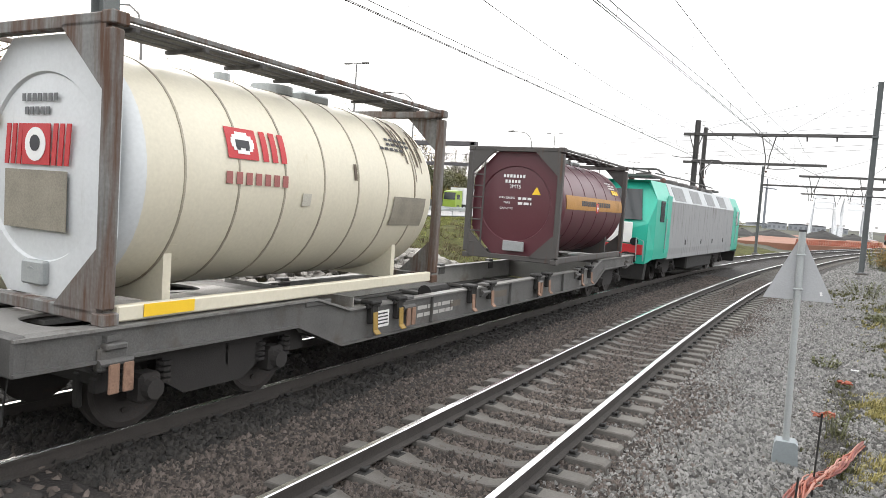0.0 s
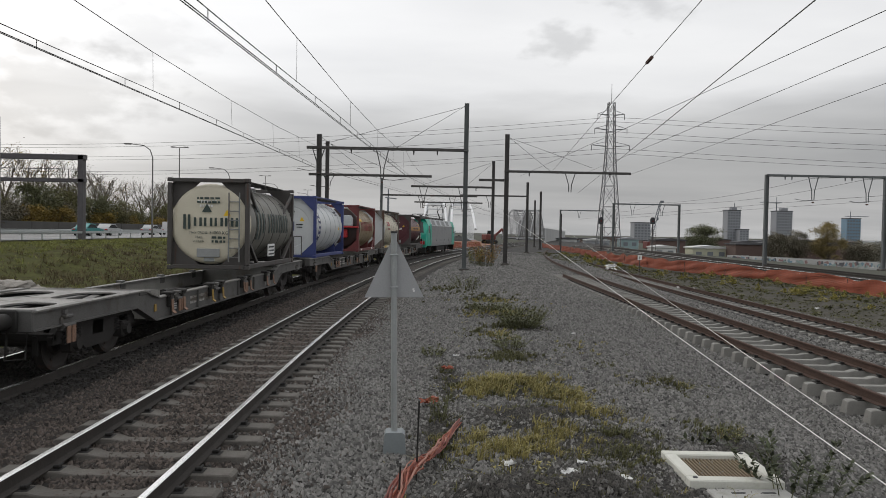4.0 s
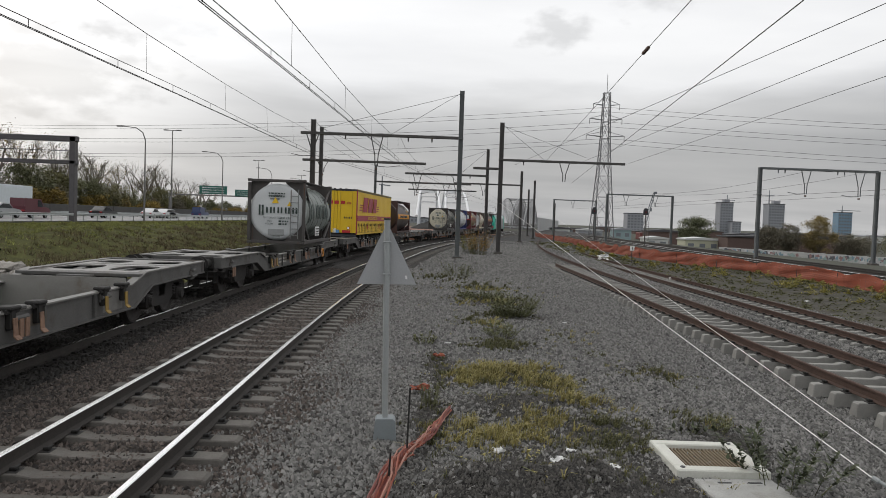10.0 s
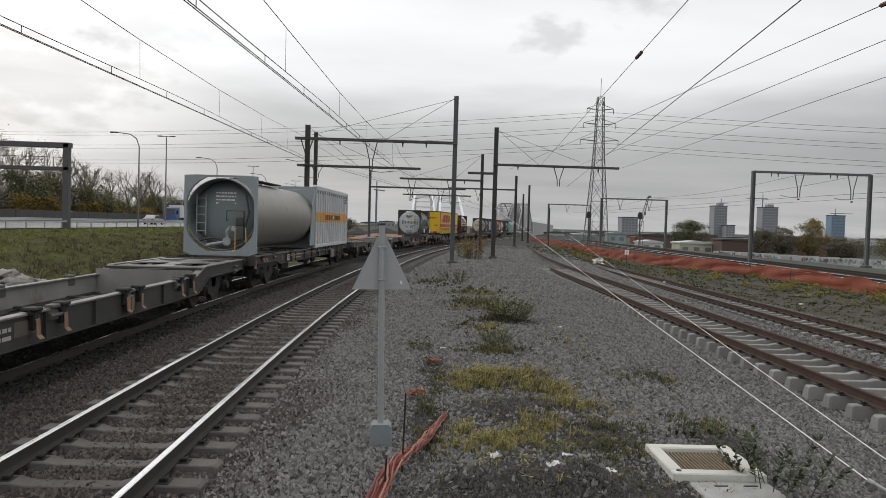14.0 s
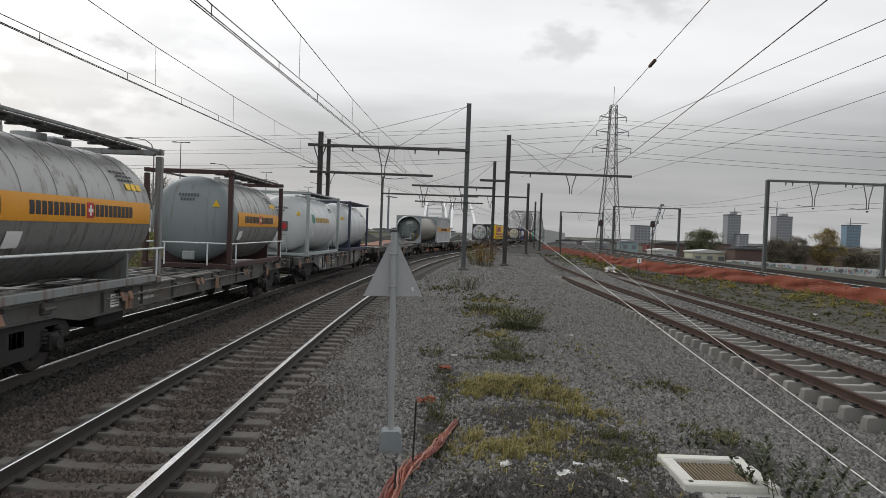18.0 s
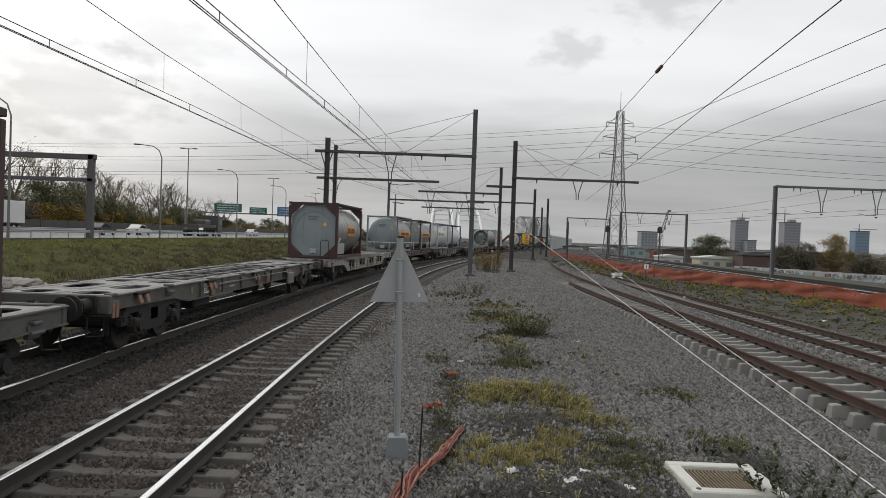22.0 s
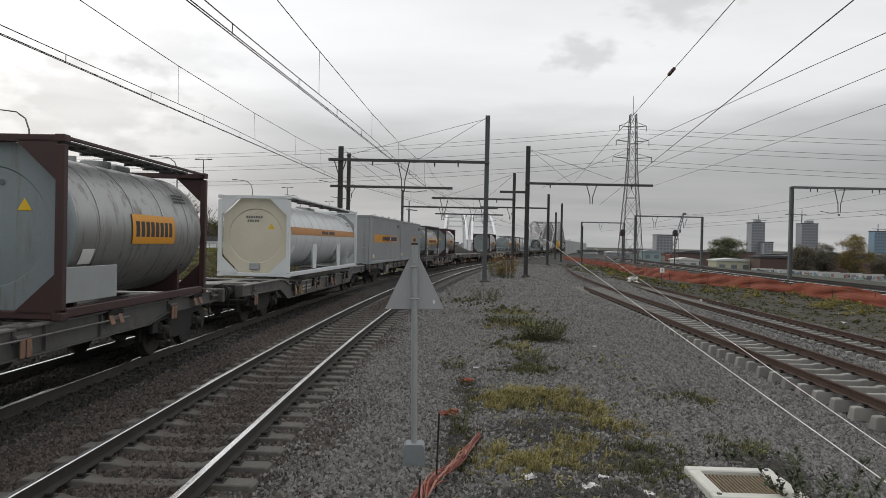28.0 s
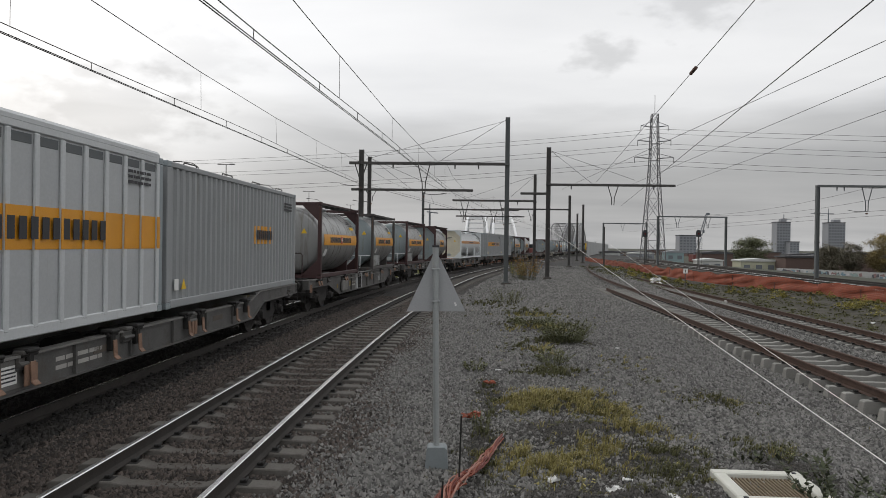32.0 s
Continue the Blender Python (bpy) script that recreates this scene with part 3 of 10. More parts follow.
STONE_GREY = mat("loose_grey_stone", (0.150, 0.147, 0.140), 0.9, vary=0.25, scale=14, grain=110, bump=0.3, island=0.55)
STONE_BROWN = mat("loose_brown_stone", (0.062, 0.050, 0.043), 0.9, vary=0.3, scale=14, grain=110, bump=0.3, island=0.8)
# stones under the train, darkened for its shade as well as for oil
STONE_DARK = mat("shaded_oily_stone", (0.018, 0.016, 0.014), 0.9, vary=0.25, scale=12, grain=90, bump=0.3, island=0.7)
scatter_stones("oily_ballast", 26000, -9.6, -5.5, 3.5, 34, 0.030, STONE_DARK, "ballast stones with oil grime and the train's shade in their colour", seed=22)
scatter_stones("ballast_stones", 128000, -5.6, -0.3, 3.5, 36, 0.0235, STONE_BROWN, "loose brown ballast stones round the sleepers", seed=2,
               skip=lambda x, y: ~(((np.abs(x + 3.33) < 0.95) | (np.abs(x + 7.05) < 0.95)) & (np.random.default_rng(5).random(len(x)) < 0.25)) & (np.random.default_rng(15).random(len(x)) < 1 - 0.97 * smooth_step(-2.5, -1.1, x + 5 * ripple(x * 3, y * 2))))
scatter_stones("gravel_stones", 200000, -2.5, 6.9, 4.6, 38, 0.0225, STONE_GREY, "loose grey gravel between the tracks", seed=3,
               skip=lambda x, y: ((ripple(x * 2.3, y * 2.3) + ripple(x * 5, y * 4.1)) > -0.16) & (soil_at(x + drift(y), y) < np.random.default_rng(6).random(len(x)))
               & (np.random.default_rng(16).random(len(x)) < smooth_step(-2.6, -1.2, x + 5 * ripple(x * 3, y * 2)) + 0.02))
scatter_stones("ballast_stones", 12000, -9.4, -1.25, -12, 3.6, 0.034, STONE_BROWN, "loose brown ballast stones round the sleepers", seed=12)
scatter_stones("gravel_stones", 12000, -1.4, 6.9, -9, 3.9, 0.030, STONE_GREY, "loose grey gravel between the tracks", seed=13)
scatter_stones("coarse_stones", 15000, -1.2, 6.9, 5.0, 32, 0.026, mat("loose_pale_stone", (0.150, 0.147, 0.142), 0.95, vary=0.2, scale=12, grain=90, bump=0.3, island=0.6), "coarser broken stones lying on the gravel", sink=0.2, seed=33,
               skip=lambda x, y: soil_at(x + drift(y), y) < 0.12)
scatter_stones("middle_gravel", 30000, -1.3, 6.9, 13, 44, 0.032, mat("loose_mixed_stone", (0.128, 0.125, 0.121), 0.95, vary=0.2, scale=12, grain=90, bump=0.3, island=0.6), "loose broken stone between the tracks", sink=0.25, seed=41,
               skip=lambda x, y: soil_at(x + drift(y), y) < 0.35)
scatter_stones("far_gravel", 26000, -1.6, 6.99, 30, 85, 0.05, STONE_GREY, "grey gravel strip farther along the tracks", seed=8)
scatter_stones("siding_gravel", 68000, 6.4, 15.4, 8, 60, 0.027, STONE_GREY, "loose grey gravel round the sidings", seed=4)
scatter_stones("far_gravel", 22000, 7.0, 26.0, 36, 100, 0.055, STONE_GREY, "grey gravel round the far ends of the sidings", seed=9,
               skip=lambda x, y: (x - drift(y) > -1.5) & (x - drift(y) < 12.5))
CLOD = mat("dark_soil_crumbs", (0.066, 0.062, 0.057), 1.0, vary=0.3, scale=9, grain=80, bump=0.5, island=0.5)
scatter_stones("soil_crumbs", 200000, -0.6, 5.0, 5.4, 26, 0.014, CLOD, "dark crumbly soil among the gravel", seed=15,
               skip=lambda x, y: soil_at(x + drift(y), y) > np.random.default_rng(7).random(len(x)) * 0.8 + 0.12)


# ---------------------------------------------------------------- tracks
def rail_mesh(curve, off, s0, s1, z, name):
    """A flat-bottomed rail: foot, web and head; the running surface is bright."""
    w = [(-0.070, -0.172), (0.070, -0.172), (0.070, -0.160), (0.012, -0.140), (0.010, -0.045), (0.035, -0.035), (0.035, -0.009), (0.026, 0.0), (-0.026, 0.0),
         (-0.035, -0.009), (-0.035, -0.035), (-0.010, -0.045), (-0.012, -0.140), (-0.070, -0.160)]
    st, s = [], s0
    while s < s1:
        st.append(s)
        s += 1.5 if s < 60 else 4.0
    st.append(s1)
    mb, k = MB(), len(w)
    for s in st:
        mb.v.extend([curve(s, off + x, z + h) for x, h in w])
    top = []
    for i in range(len(st) - 1):
        for j in range(k):
            top.append(j in (6, 7, 8))
            mb.f.append((i * k + j, i * k + (j + 1) % k, (i + 1) * k + (j + 1) % k, (i + 1) * k + j))
    mb.f += [tuple(range(k - 1, -1, -1)), tuple((len(st) - 1) * k + j for j in range(k))]
    return mb, top + [False, False]


def track(name, curve, s0, s1, label, sleeper, rail, shiny, z=0.0, spacing=0.60, first=None, left_end=None, sleepers_to=None, prefix=0.0):
    """Two rails on sleepers, with fastenings; the near sleepers are parts of their own."""
    tr = thing(name, label, "railway track")
    for sg in (-1, 1):
        mb, top = rail_mesh(curve, sg * 0.7535, s0, left_end if left_end and sg < 0 else s1, z, "rail")
        me = mb.mesh("rail", rail)
        me.materials.append(RAIL_TOP if shiny else rail)
        me.polygons.foreach_set("material_index", [1 if t else 0 for t in top])
        part("rail", me, None, tr)
    me, cl = sleeper
    s = first if first is not None else s0
    rest = MB()
    end = sleepers_to or s1
    while s < end:
        p, q = curve(s, 0, z), curve(s + 0.1, 0, z)
        rz = math.degrees(math.atan2(-(q - p).x, (q - p).y))
        m = pose(p.x, p.y, p.z, 0, 0, rz + random.uniform(-0.5, 0.5))
        if -6 < s < 75:
            ob = part("sleeper", me, None, tr)
            ob.matrix_basis = m
            if -2 < s < 40:
                for sg in (-1, 1):
                    ob = part("rail_fastening", cl, None, tr)
                    ob.matrix_basis = m @ Matrix.Translation((sg * 0.7535, 0, 0))
        else:
            rest.put([m @ Vector(v.co) for v in me.vertices], [tuple(f.vertices) for f in me.polygons])
        s += spacing
    if rest.v:
        tagged(part("far_sleepers", rest, me.materials[0], tr), kind="stuff")
    return tr


def sleeper_mesh(material, k=1.0):
    """A concrete sleeper, waisted in its middle, with raised sloping rail seats."""
    mb = MB()
    prof = [(-1.26, 0.115, -0.20), (-1.22, 0.125, -0.178), (-0.55, 0.125, -0.172), (-0.42, 0.105, -0.205), (0.42, 0.105, -0.205), (0.55, 0.125, -0.172),
            (1.22, 0.125, -0.178), (1.26, 0.115, -0.20)]
    for x, hw, zt in prof:
        x, hw = x * (0.87 if k < 1 else 1.0), hw * k
        mb.v.extend([Vector((x * 1.02, -hw - 0.03, -0.40)), Vector((x * 1.02, hw + 0.03, -0.40)), Vector((x, hw, zt - 0.012)), Vector((x, hw - 0.012, zt)),
                     Vector((x, -hw + 0.012, zt)), Vector((x, -hw, zt - 0.012))])
    for i in range(len(prof) - 1):
        for j in range(6):
            mb.f.append((i * 6 + j, i * 6 + (j + 1) % 6, (i + 1) * 6 + (j + 1) % 6, (i + 1) * 6 + j))
    mb.f += [tuple(range(5, -1, -1)), tuple((len(prof) - 1) * 6 + j for j in range(6))]
    clips = MB()
    clips.box((0, 0, -0.1765), (0.36, 0.16, 0.017), 0.003)
    for d in (-0.115, 0.115):
        clips.box((d, 0, -0.150), (0.075, 0.06, 0.038), 0.008)
        clips.box((d * 1.25, 0, -0.132), (0.025, 0.11, 0.03), 0.008)
    return mb.mesh("sleeper", material), clips.mesh("rail_fastening", BLACK)


def make_tracks():
    old, pale, shaded_oily = sleeper_mesh(CONCRETE_OLD), sleeper_mesh(CONCRETE_NEW, 0.66), sleeper_mesh(CONCRETE_DARK)
    track("near_track", line_near, -30, 170, "worn railway track on concrete sleepers, bending away on ballast", old, RAIL, True, first=-29.66)
    track("train_track", line, -60, 190, "dirty railway track, its sleepers coloured dark for the goods train's shade", shaded_oily, RAIL, True, first=-58.8)
    track("siding_track", line_siding, 3, 110, "rusty unfinished siding on pale concrete sleepers", pale, RAIL_RUST, False, spacing=0.65, first=6.78, left_end=43.0, sleepers_to=45.5)
    track("outer_track", line_outer, 3, 140, "rusty siding track beside the orange fence", pale, RAIL_RUST, False, first=12.0, z=-0.42)
    track("far_track", line_far, 10, 150, "railway track behind the orange fence", old, RAIL, True, first=30.0, z=0.10)
    track("far_track", lambda s, off=0.0, z=0.0: line_far(s, off + 3.75, z), 15, 150, "railway track beyond the orange fence", old, RAIL, False, first=40.0, z=0.10)


make_tracks()

# ---------------------------------------------------------------- the goods train: wagons
WHEEL_R = 0.46
MOVERS = []          # (thing, place along the train of its carrier, half its bogie distance, place on the carrier)
WHEELSETS = []


def wheelset_mesh():
    mb = MB()
    for sg in (-1, 1):
        mb.v.extend([])
        prof = [(0.69, 0.10), (0.69, 0.42), (0.665, 0.48), (0.70, 0.48), (0.715, 0.465), (0.80, 0.455), (0.80, 0.40), (0.775, 0.37), (0.765, 0.20), (0.80, 0.16), (0.80, 0.0)]
        seg = 24
        vs = [Vector((sg * y, r * math.sin(2 * math.pi * k / seg), r * math.cos(2 * math.pi * k / seg))) for y, r in prof for k in range(seg)]
        fs = [(i * seg + k, (i + 1) * seg + k, (i + 1) * seg + (k + 1) % seg, i * seg + (k + 1) % seg) for i in range(len(prof) - 1) for k in range(seg)]
        mb.put(vs, fs)
    mb.cyl((-0.7, 0, 0), (0.7, 0, 0), 0.085, seg=12)
    # a bolt on the disc, so that its turning shows
    for a in (0.4, 2.5, 4.6):
        mb.cyl((0.77, 0.28 * math.cos(a), 0.28 * math.sin(a)), (0.79, 0.28 * math.cos(a), 0.28 * math.sin(a)), 0.03, seg=8)
    return mb.mesh("wheelset", WHEEL_STEEL, True)


WHEEL_STEEL = mat("wheel_steel", (0.026, 0.022, 0.020), 0.7, 0.3, vary=0.3, scale=6, dirt=RUST, dirt_amount=0.35)
CAST = mat("bogie_cast_steel", (0.018, 0.016, 0.015), 0.85, vary=0.3, scale=4, dirt=(0.040, 0.032, 0.026), dirt_amount=0.35)
CASTS = {}


def bogie(parent, y, wheelbase=1.8):
    """A two-axle bogie: side frames with springs and axleboxes, a cross beam, brake blocks, two wheelsets."""
    if "side" not in CASTS:
        for sg in (-1, 1):
            mb = MB()
            x = sg * 1.0
            pf = [(-1.45, 0.62), (-1.45, 0.50), (-1.15, 0.50), (-1.1, 0.72), (-0.72, 0.72), (-0.66, 0.45), (-0.42, 0.30), (0.42, 0.30), (0.66, 0.45), (0.72, 0.72), (1.1, 0.72),
                  (1.15, 0.50), (1.45, 0.50), (1.45, 0.62), (1.2, 0.88), (0.45, 0.86), (-0.45, 0.86), (-1.2, 0.88)]
            mb.prism(pf, 0, x - 0.05, x + 0.05)
            for a in (-0.9, 0.9):
                mb.box((x + sg * 0.02, a, 0.46), (0.24, 0.26, 0.30), 0.04)
                mb.cyl((x + sg * 0.13, a, 0.46), (x + sg * 0.20, a, 0.46), 0.12, 0.10, seg=12)
                for d in (-0.22, 0.22):
                    for k in range(4):
                        mb.cyl((x + sg * 0.03, a + d, 0.47 + 0.06 * k), (x + sg * 0.03, a + d, 0.505 + 0.06 * k), 0.075, seg=10)
            CASTS["side", sg] = mb.mesh("side_frame", CAST)
        CASTS["side"] = True
        mb = MB()
        mb.box((0, 0, 0.62), (2.1, 0.42, 0.30), 0.03)
        mb.cyl((0, 0, 0.75), (0, 0, 0.98), 0.24, seg=16)
        for sg in (-1, 1):
            mb.box((sg * 0.85, 0, 0.82), (0.22, 0.3, 0.16), 0.02)
        CASTS["end_beam"] = MB().box((0, 0, 0.62), (2.1, 0.10, 0.14), 0.02).mesh("end_beam", CAST)
        CASTS["bolster"] = mb.mesh("cross_beam", CAST)
        CASTS["wheelset"] = wheelset_mesh()
        mb = MB()
        mb.box((0, 0, 0), (0.09, 0.06, 0.34), 0.015)
        CASTS["block"] = mb.mesh("brake_block", BLACK)
    bg = part("bogie", CASTS["bolster"], None, parent)
    bg.location = (0, y, 0)
    for sg in (-1, 1):
        part("side_frame", CASTS["side", sg], None, bg)
        part("end_beam", CASTS["end_beam"], None, bg).location = (0, sg * 1.38, 0)
    for a in (-wheelbase / 2, wheelbase / 2):
        w = part("wheelset", CASTS["wheelset"], None, bg)
        w.location = (0, a, WHEEL_R)
        WHEELSETS.append(w)
        for sg in (-1, 1):
            for d in (-0.52, 0.52):
                b = part("brake_block", CASTS["block"], None, bg)
                b.location = (sg * 0.75, a + d, 0.48)
    return bg


def buffers(wg, half, material=None):
    for e in (-1, 1):
        for sg in (-1, 1):
            if ("buffer", e) not in CASTS:
                mb = MB()
                mb.cyl((0, 0, 0), (0, e * 0.34, 0), 0.12, seg=14)
                mb.cyl((0, e * 0.30, 0), (0, e * 0.58, 0), 0.085, seg=14)
                mb.cyl((0, e * 0.56, 0), (0, e * 0.60, 0), 0.22, seg=20)
                mb.box((0, e * 0.02, 0), (0.34, 0.06, 0.34), 0.02)
                CASTS["buffer", e] = mb.mesh("buffer", BLACK, True)
            b = part("buffer", CASTS["buffer", e], None, wg)
            b.location = (sg * 0.875, e * (half - 0.60), 1.0)
        if ("hook", e) not in CASTS:
            mb = MB()
            mb.box((0, e * 0.05, 0), (0.14, 0.4, 0.10), 0.02)
            mb.box((0, e * 0.28, 0.02), (0.06, 0.16, 0.18), 0.02)
            mb.cyl((-0.05, e * 0.3, 0), (-0.05, e * 0.42, -0.28), 0.025)
            mb.cyl((0.05, e * 0.3, 0), (0.05, e * 0.42, -0.28), 0.025)
            mb.cyl((-0.12, e * 0.42, -0.28), (0.12, e * 0.42, -0.28), 0.03)
            mb.tube([(0.45, 0, -0.05), (0.45, e * 0.2, -0.3), (0.42, e * 0.4, -0.42), (0.4, e * 0.55, -0.30)], 0.03)
            CASTS["hook", e] = mb.mesh("draw_hook", BLACK)
        h = part("draw_hook", CASTS["hook", e], None, wg)
        h.location = (0, e * (half - 0.62), 0.98)


def spigots(wg, places, z, x=1.10):
    """Fold-over container pins along the sills."""
    if "pin" not in CASTS:
        mb = MB()
        mb.box((0, 0, -0.10), (0.10, 0.30, 0.22), 0.02)
        mb.box((0.02, 0, 0.02), (0.16, 0.22, 0.06), 0.015)
        mb.cyl((0.07, -0.17, -0.12), (0.07, 0.17, -0.12), 0.035, seg=8)
        CASTS["pin"] = mb.mesh("container_pin", WAGON)
        mb = MB()
        mb.box((0, -0.075, -0.17), (0.03, 0.11, 0.28), 0.01).box((0, 0.075, -0.17), (0.03, 0.11, 0.28), 0.01)
        CASTS["tab"] = mb.mesh("lashing_tab", LATCH_RUST)
    for i, y in enumerate(places):
        for sg in (-1, 1):
            p = part("container_pin", CASTS["pin"], None, wg)
            p.location, p.rotation_euler = (sg * x, y, z), (0, 0, 0 if sg > 0 else math.pi)
            if sg > 0 and i % 2 == 0:
                t = part("lashing_tab", CASTS["tab"], None, wg)
                t.location = (x + 0.09, y + 0.05, z - 0.10)


def holed_plate(x0, x1, y0, y1, z, th, rx, ry, cy=0.0):
    """A deck plate with one rounded opening through it."""
    cx, cm = (x0 + x1) / 2, (y0 + y1) / 2
    hx, hy = (x1 - x0) / 2, (y1 - y0) / 2
    ang = sorted([2 * math.pi * i / 28 + 0.05 for i in range(28)] + [math.atan2(a * hy, b * hx) % (2 * math.pi) for a in (-1, 1) for b in (-1, 1)])
    out, rim = [], []
    for a in ang:
        c, d = math.cos(a), math.sin(a)
        k = min(hx / max(abs(c), 1e-6), hy / max(abs(d), 1e-6))
        out.append((cx + c * k, cm + d * k))
        e = (abs(c) ** 3.2 + abs(d) ** 3.2) ** (-1 / 3.2)
        rim.append((cx + c * e * rx, cm + cy + d * e * ry))
    n, mb = len(ang), MB()
    mb.v = [Vector((x, y, zz)) for zz in (z, z - th) for x, y in out + rim]
    for i in range(n):
        j = (i + 1) % n
        mb.f += [(i, j, n + j, n + i), (2 * n + i, 3 * n + i, 3 * n + j, 2 * n + j), (n + i, n + j, 3 * n + j, 3 * n + i), (i, 2 * n + i, 2 * n + j, j)]
    return mb


def wagon(front, rear, kind, seed, paint=None):
    """A bogie container wagon between two places along the train. kind: pocket, flat or deep."""
    rng = random.Random(seed)
    paint = paint or WAGON
    length = front - rear
    half, mid = length / 2, (front + rear) / 2
    pivot = half - 2.95
    names = {"pocket": "grey pocket wagon with a sunken middle between its bogies", "flat": "grey skeletal flat wagon with an open ladder frame",
             "deep": "dirty grey container wagon with deep fish-bellied sills"}
    wg = thing("container_wagon", names[kind], "freight wagon", "wagons of the goods train")
    hb = half - 0.62                     # to the headstock
    for sg in (-1, 1):
        mb = MB()
        if kind == "pocket":
            a = pivot - 2.0
            pf = [(-hb, 1.14), (-hb, 0.86), (-a - 0.9, 0.84), (-a, 0.48), (a, 0.48), (a + 0.9, 0.84), (hb, 0.86), (hb, 1.14), (a + 0.55, 1.14), (a - 0.15, 0.94), (-a + 0.15, 0.94), (-a - 0.55, 1.14)]
            x = 1.22
        elif kind == "flat":
            a = pivot - 1.7
            pf = [(-hb, 1.13), (-hb, 0.88), (-a - 0.8, 0.86), (-a, 0.72), (a, 0.72), (a + 0.8, 0.86), (hb, 0.88), (hb, 1.13)]
            x = 1.05
        else:
            a = pivot - 1.9
            pf = [(-hb, 1.13), (-hb, 0.88), (-a - 1.3, 0.86), (-a + 0.3, 0.42), (a - 0.3, 0.42), (a + 1.3, 0.86), (hb, 0.88), (hb, 1.13)]
            x = 1.10
        mb.prism(pf, 0, sg * x - 0.006, sg * x + 0.006)
        part("side_sill", mb, paint, wg)
        # flanges along the sill's upper and lower edges, the upper ones in a lighter colour
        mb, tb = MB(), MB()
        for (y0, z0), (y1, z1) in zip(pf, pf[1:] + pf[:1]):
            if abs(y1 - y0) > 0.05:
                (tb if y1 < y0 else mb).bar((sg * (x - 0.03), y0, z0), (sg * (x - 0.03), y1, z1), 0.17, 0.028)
        part("sill_flange", mb, paint, wg)
        part("top_flange", tb, WAGON_LIGHT if paint != WAGON_BLACK else DECK, wg, "lighter upper edge")
        y = -a + 0.8
        while sg > 0 and y < a - 0.5:
            zb, zt = (0.50, 0.93) if kind == "pocket" else (0.74, 1.11) if kind == "flat" else (0.45, 1.11)
            part("sill_stiffener", MB().box((sg * (x + 0.035), y, (zb + zt) / 2), (0.05, 0.018, zt - zb)), paint, wg)
            y += 1.62
    # cross members and end platforms
    if kind == "pocket":
        for e in (-1, 1):
            for sg in (-1, 1):
                q = sorted((e * (hb - 0.14), e * (hb - 1.75)))
                part("end_platform", holed_plate(*sorted((0, sg * 1.20)), q[0], q[1], 1.135, 0.03, 0.36, 0.42), DECK, wg)
                q = sorted((e * (hb - 1.76), e * (hb - 3.7)))
                part("deck_plate", holed_plate(*sorted((0, sg * 1.20)), q[0], q[1], 1.128, 0.03, 0.42, 0.66), DECK, wg)
            part("spine_beam", MB().box((0, e * (pivot - 0.2), 1.06), (0.7, 3.4, 0.05), 0.005), paint, wg)
            part("cross_member", MB().box((0, e * (pivot - 1.5), 1.09), (2.5, 0.5, 0.07), 0.01), paint, wg)
            for sg in (-1, 1):
                part("diagonal_strut", MB().bar((sg * 0.35, e * (pivot - 1.5), 1.05), (sg * 1.2, e * (hb - 0.8), 1.05), 0.16, 0.06), paint, wg)
            mb = MB()
            mb.box((0, e * (a - 0.3), 0.78), (2.4, 0.03, 0.62))
            part("pocket_bulkhead", mb, LINING, wg)
        part("sill_lining", MB().box((-1.196, 0, 0.71), (0.016, 2 * a - 0.5, 0.40)), LINING, wg, "pale inner face of the pocket")
        part("pocket_floor", MB().box((0, 0, 0.44), (2.3, 2 * a - 0.7, 0.03)), BLACK, wg)
        y = -a + 1.2
        while y < a:
            part("cross_member", MB().box((0, y, 0.50), (2.4, 0.16, 0.07), 0.01), paint, wg)
            y += 2.1
    else:
        y = -hb + 0.2
        while y < hb:
            part("cross_member", MB().box((0, y, 1.07), (2 * x, 0.17, 0.11), 0.01), paint, wg)
            y += (2 * hb - 0.4) / 13
        for sg in (-1, 1):
            part("centre_sill", MB().box((sg * 0.30, 0, 0.96), (0.08, 2 * hb, 0.34), 0.01), paint, wg)
        if kind == "flat":
            for e in (-1, 1):
                for sg in (-1, 1):
                    for q0, q1, ry in ((0.14, 1.5, 0.34), (1.52, 3.3, 0.58), (3.32, 4.9, 0.46)):
                        q = sorted((e * (hb - q0), e * (hb - q1)))
                        part("deck_plate", holed_plate(*sorted((0.02 * sg, sg * (x - 0.08))), q[0], q[1], 1.138, 0.025, 0.30, ry), DECK, wg)
            for sg in (-1, 1):
                part("lengthwise_beam", MB().box((sg * 0.68, 0, 1.10), (0.12, 2 * hb - 10.0, 0.05), 0.01), DECK, wg)
    for e in (-1, 1):
        mb = MB()
        mb.box((0, e * (hb - 0.06), 1.0), (2.5, 0.13, 0.34), 0.02)
        part("headstock", mb, paint, wg)
        mb = MB()
        mb.tube([(1.15, e * (hb - 0.05), 0.95), (1.15, e * (hb + 0.02), 0.45), (0.85, e * (hb + 0.02), 0.42), (0.85, e * (hb - 0.05), 0.95)], 0.02, 6)
        part("shunter_step", mb, BLACK, wg)
    # brake gear between the bogies
    mb = MB()
    mb.cyl((-0.2, -1.1, 0.62), (-0.2, -0.3, 0.62), 0.16, seg=12)
    mb.cyl((0.35, 0.6, 0.60), (0.35, 2.0, 0.60), 0.20, seg=14)
    mb.bar((0, -pivot + 1.2, 0.55), (0, pivot - 1.2, 0.55), 0.05, 0.05)
    part("brake_gear", mb, BLACK, wg)
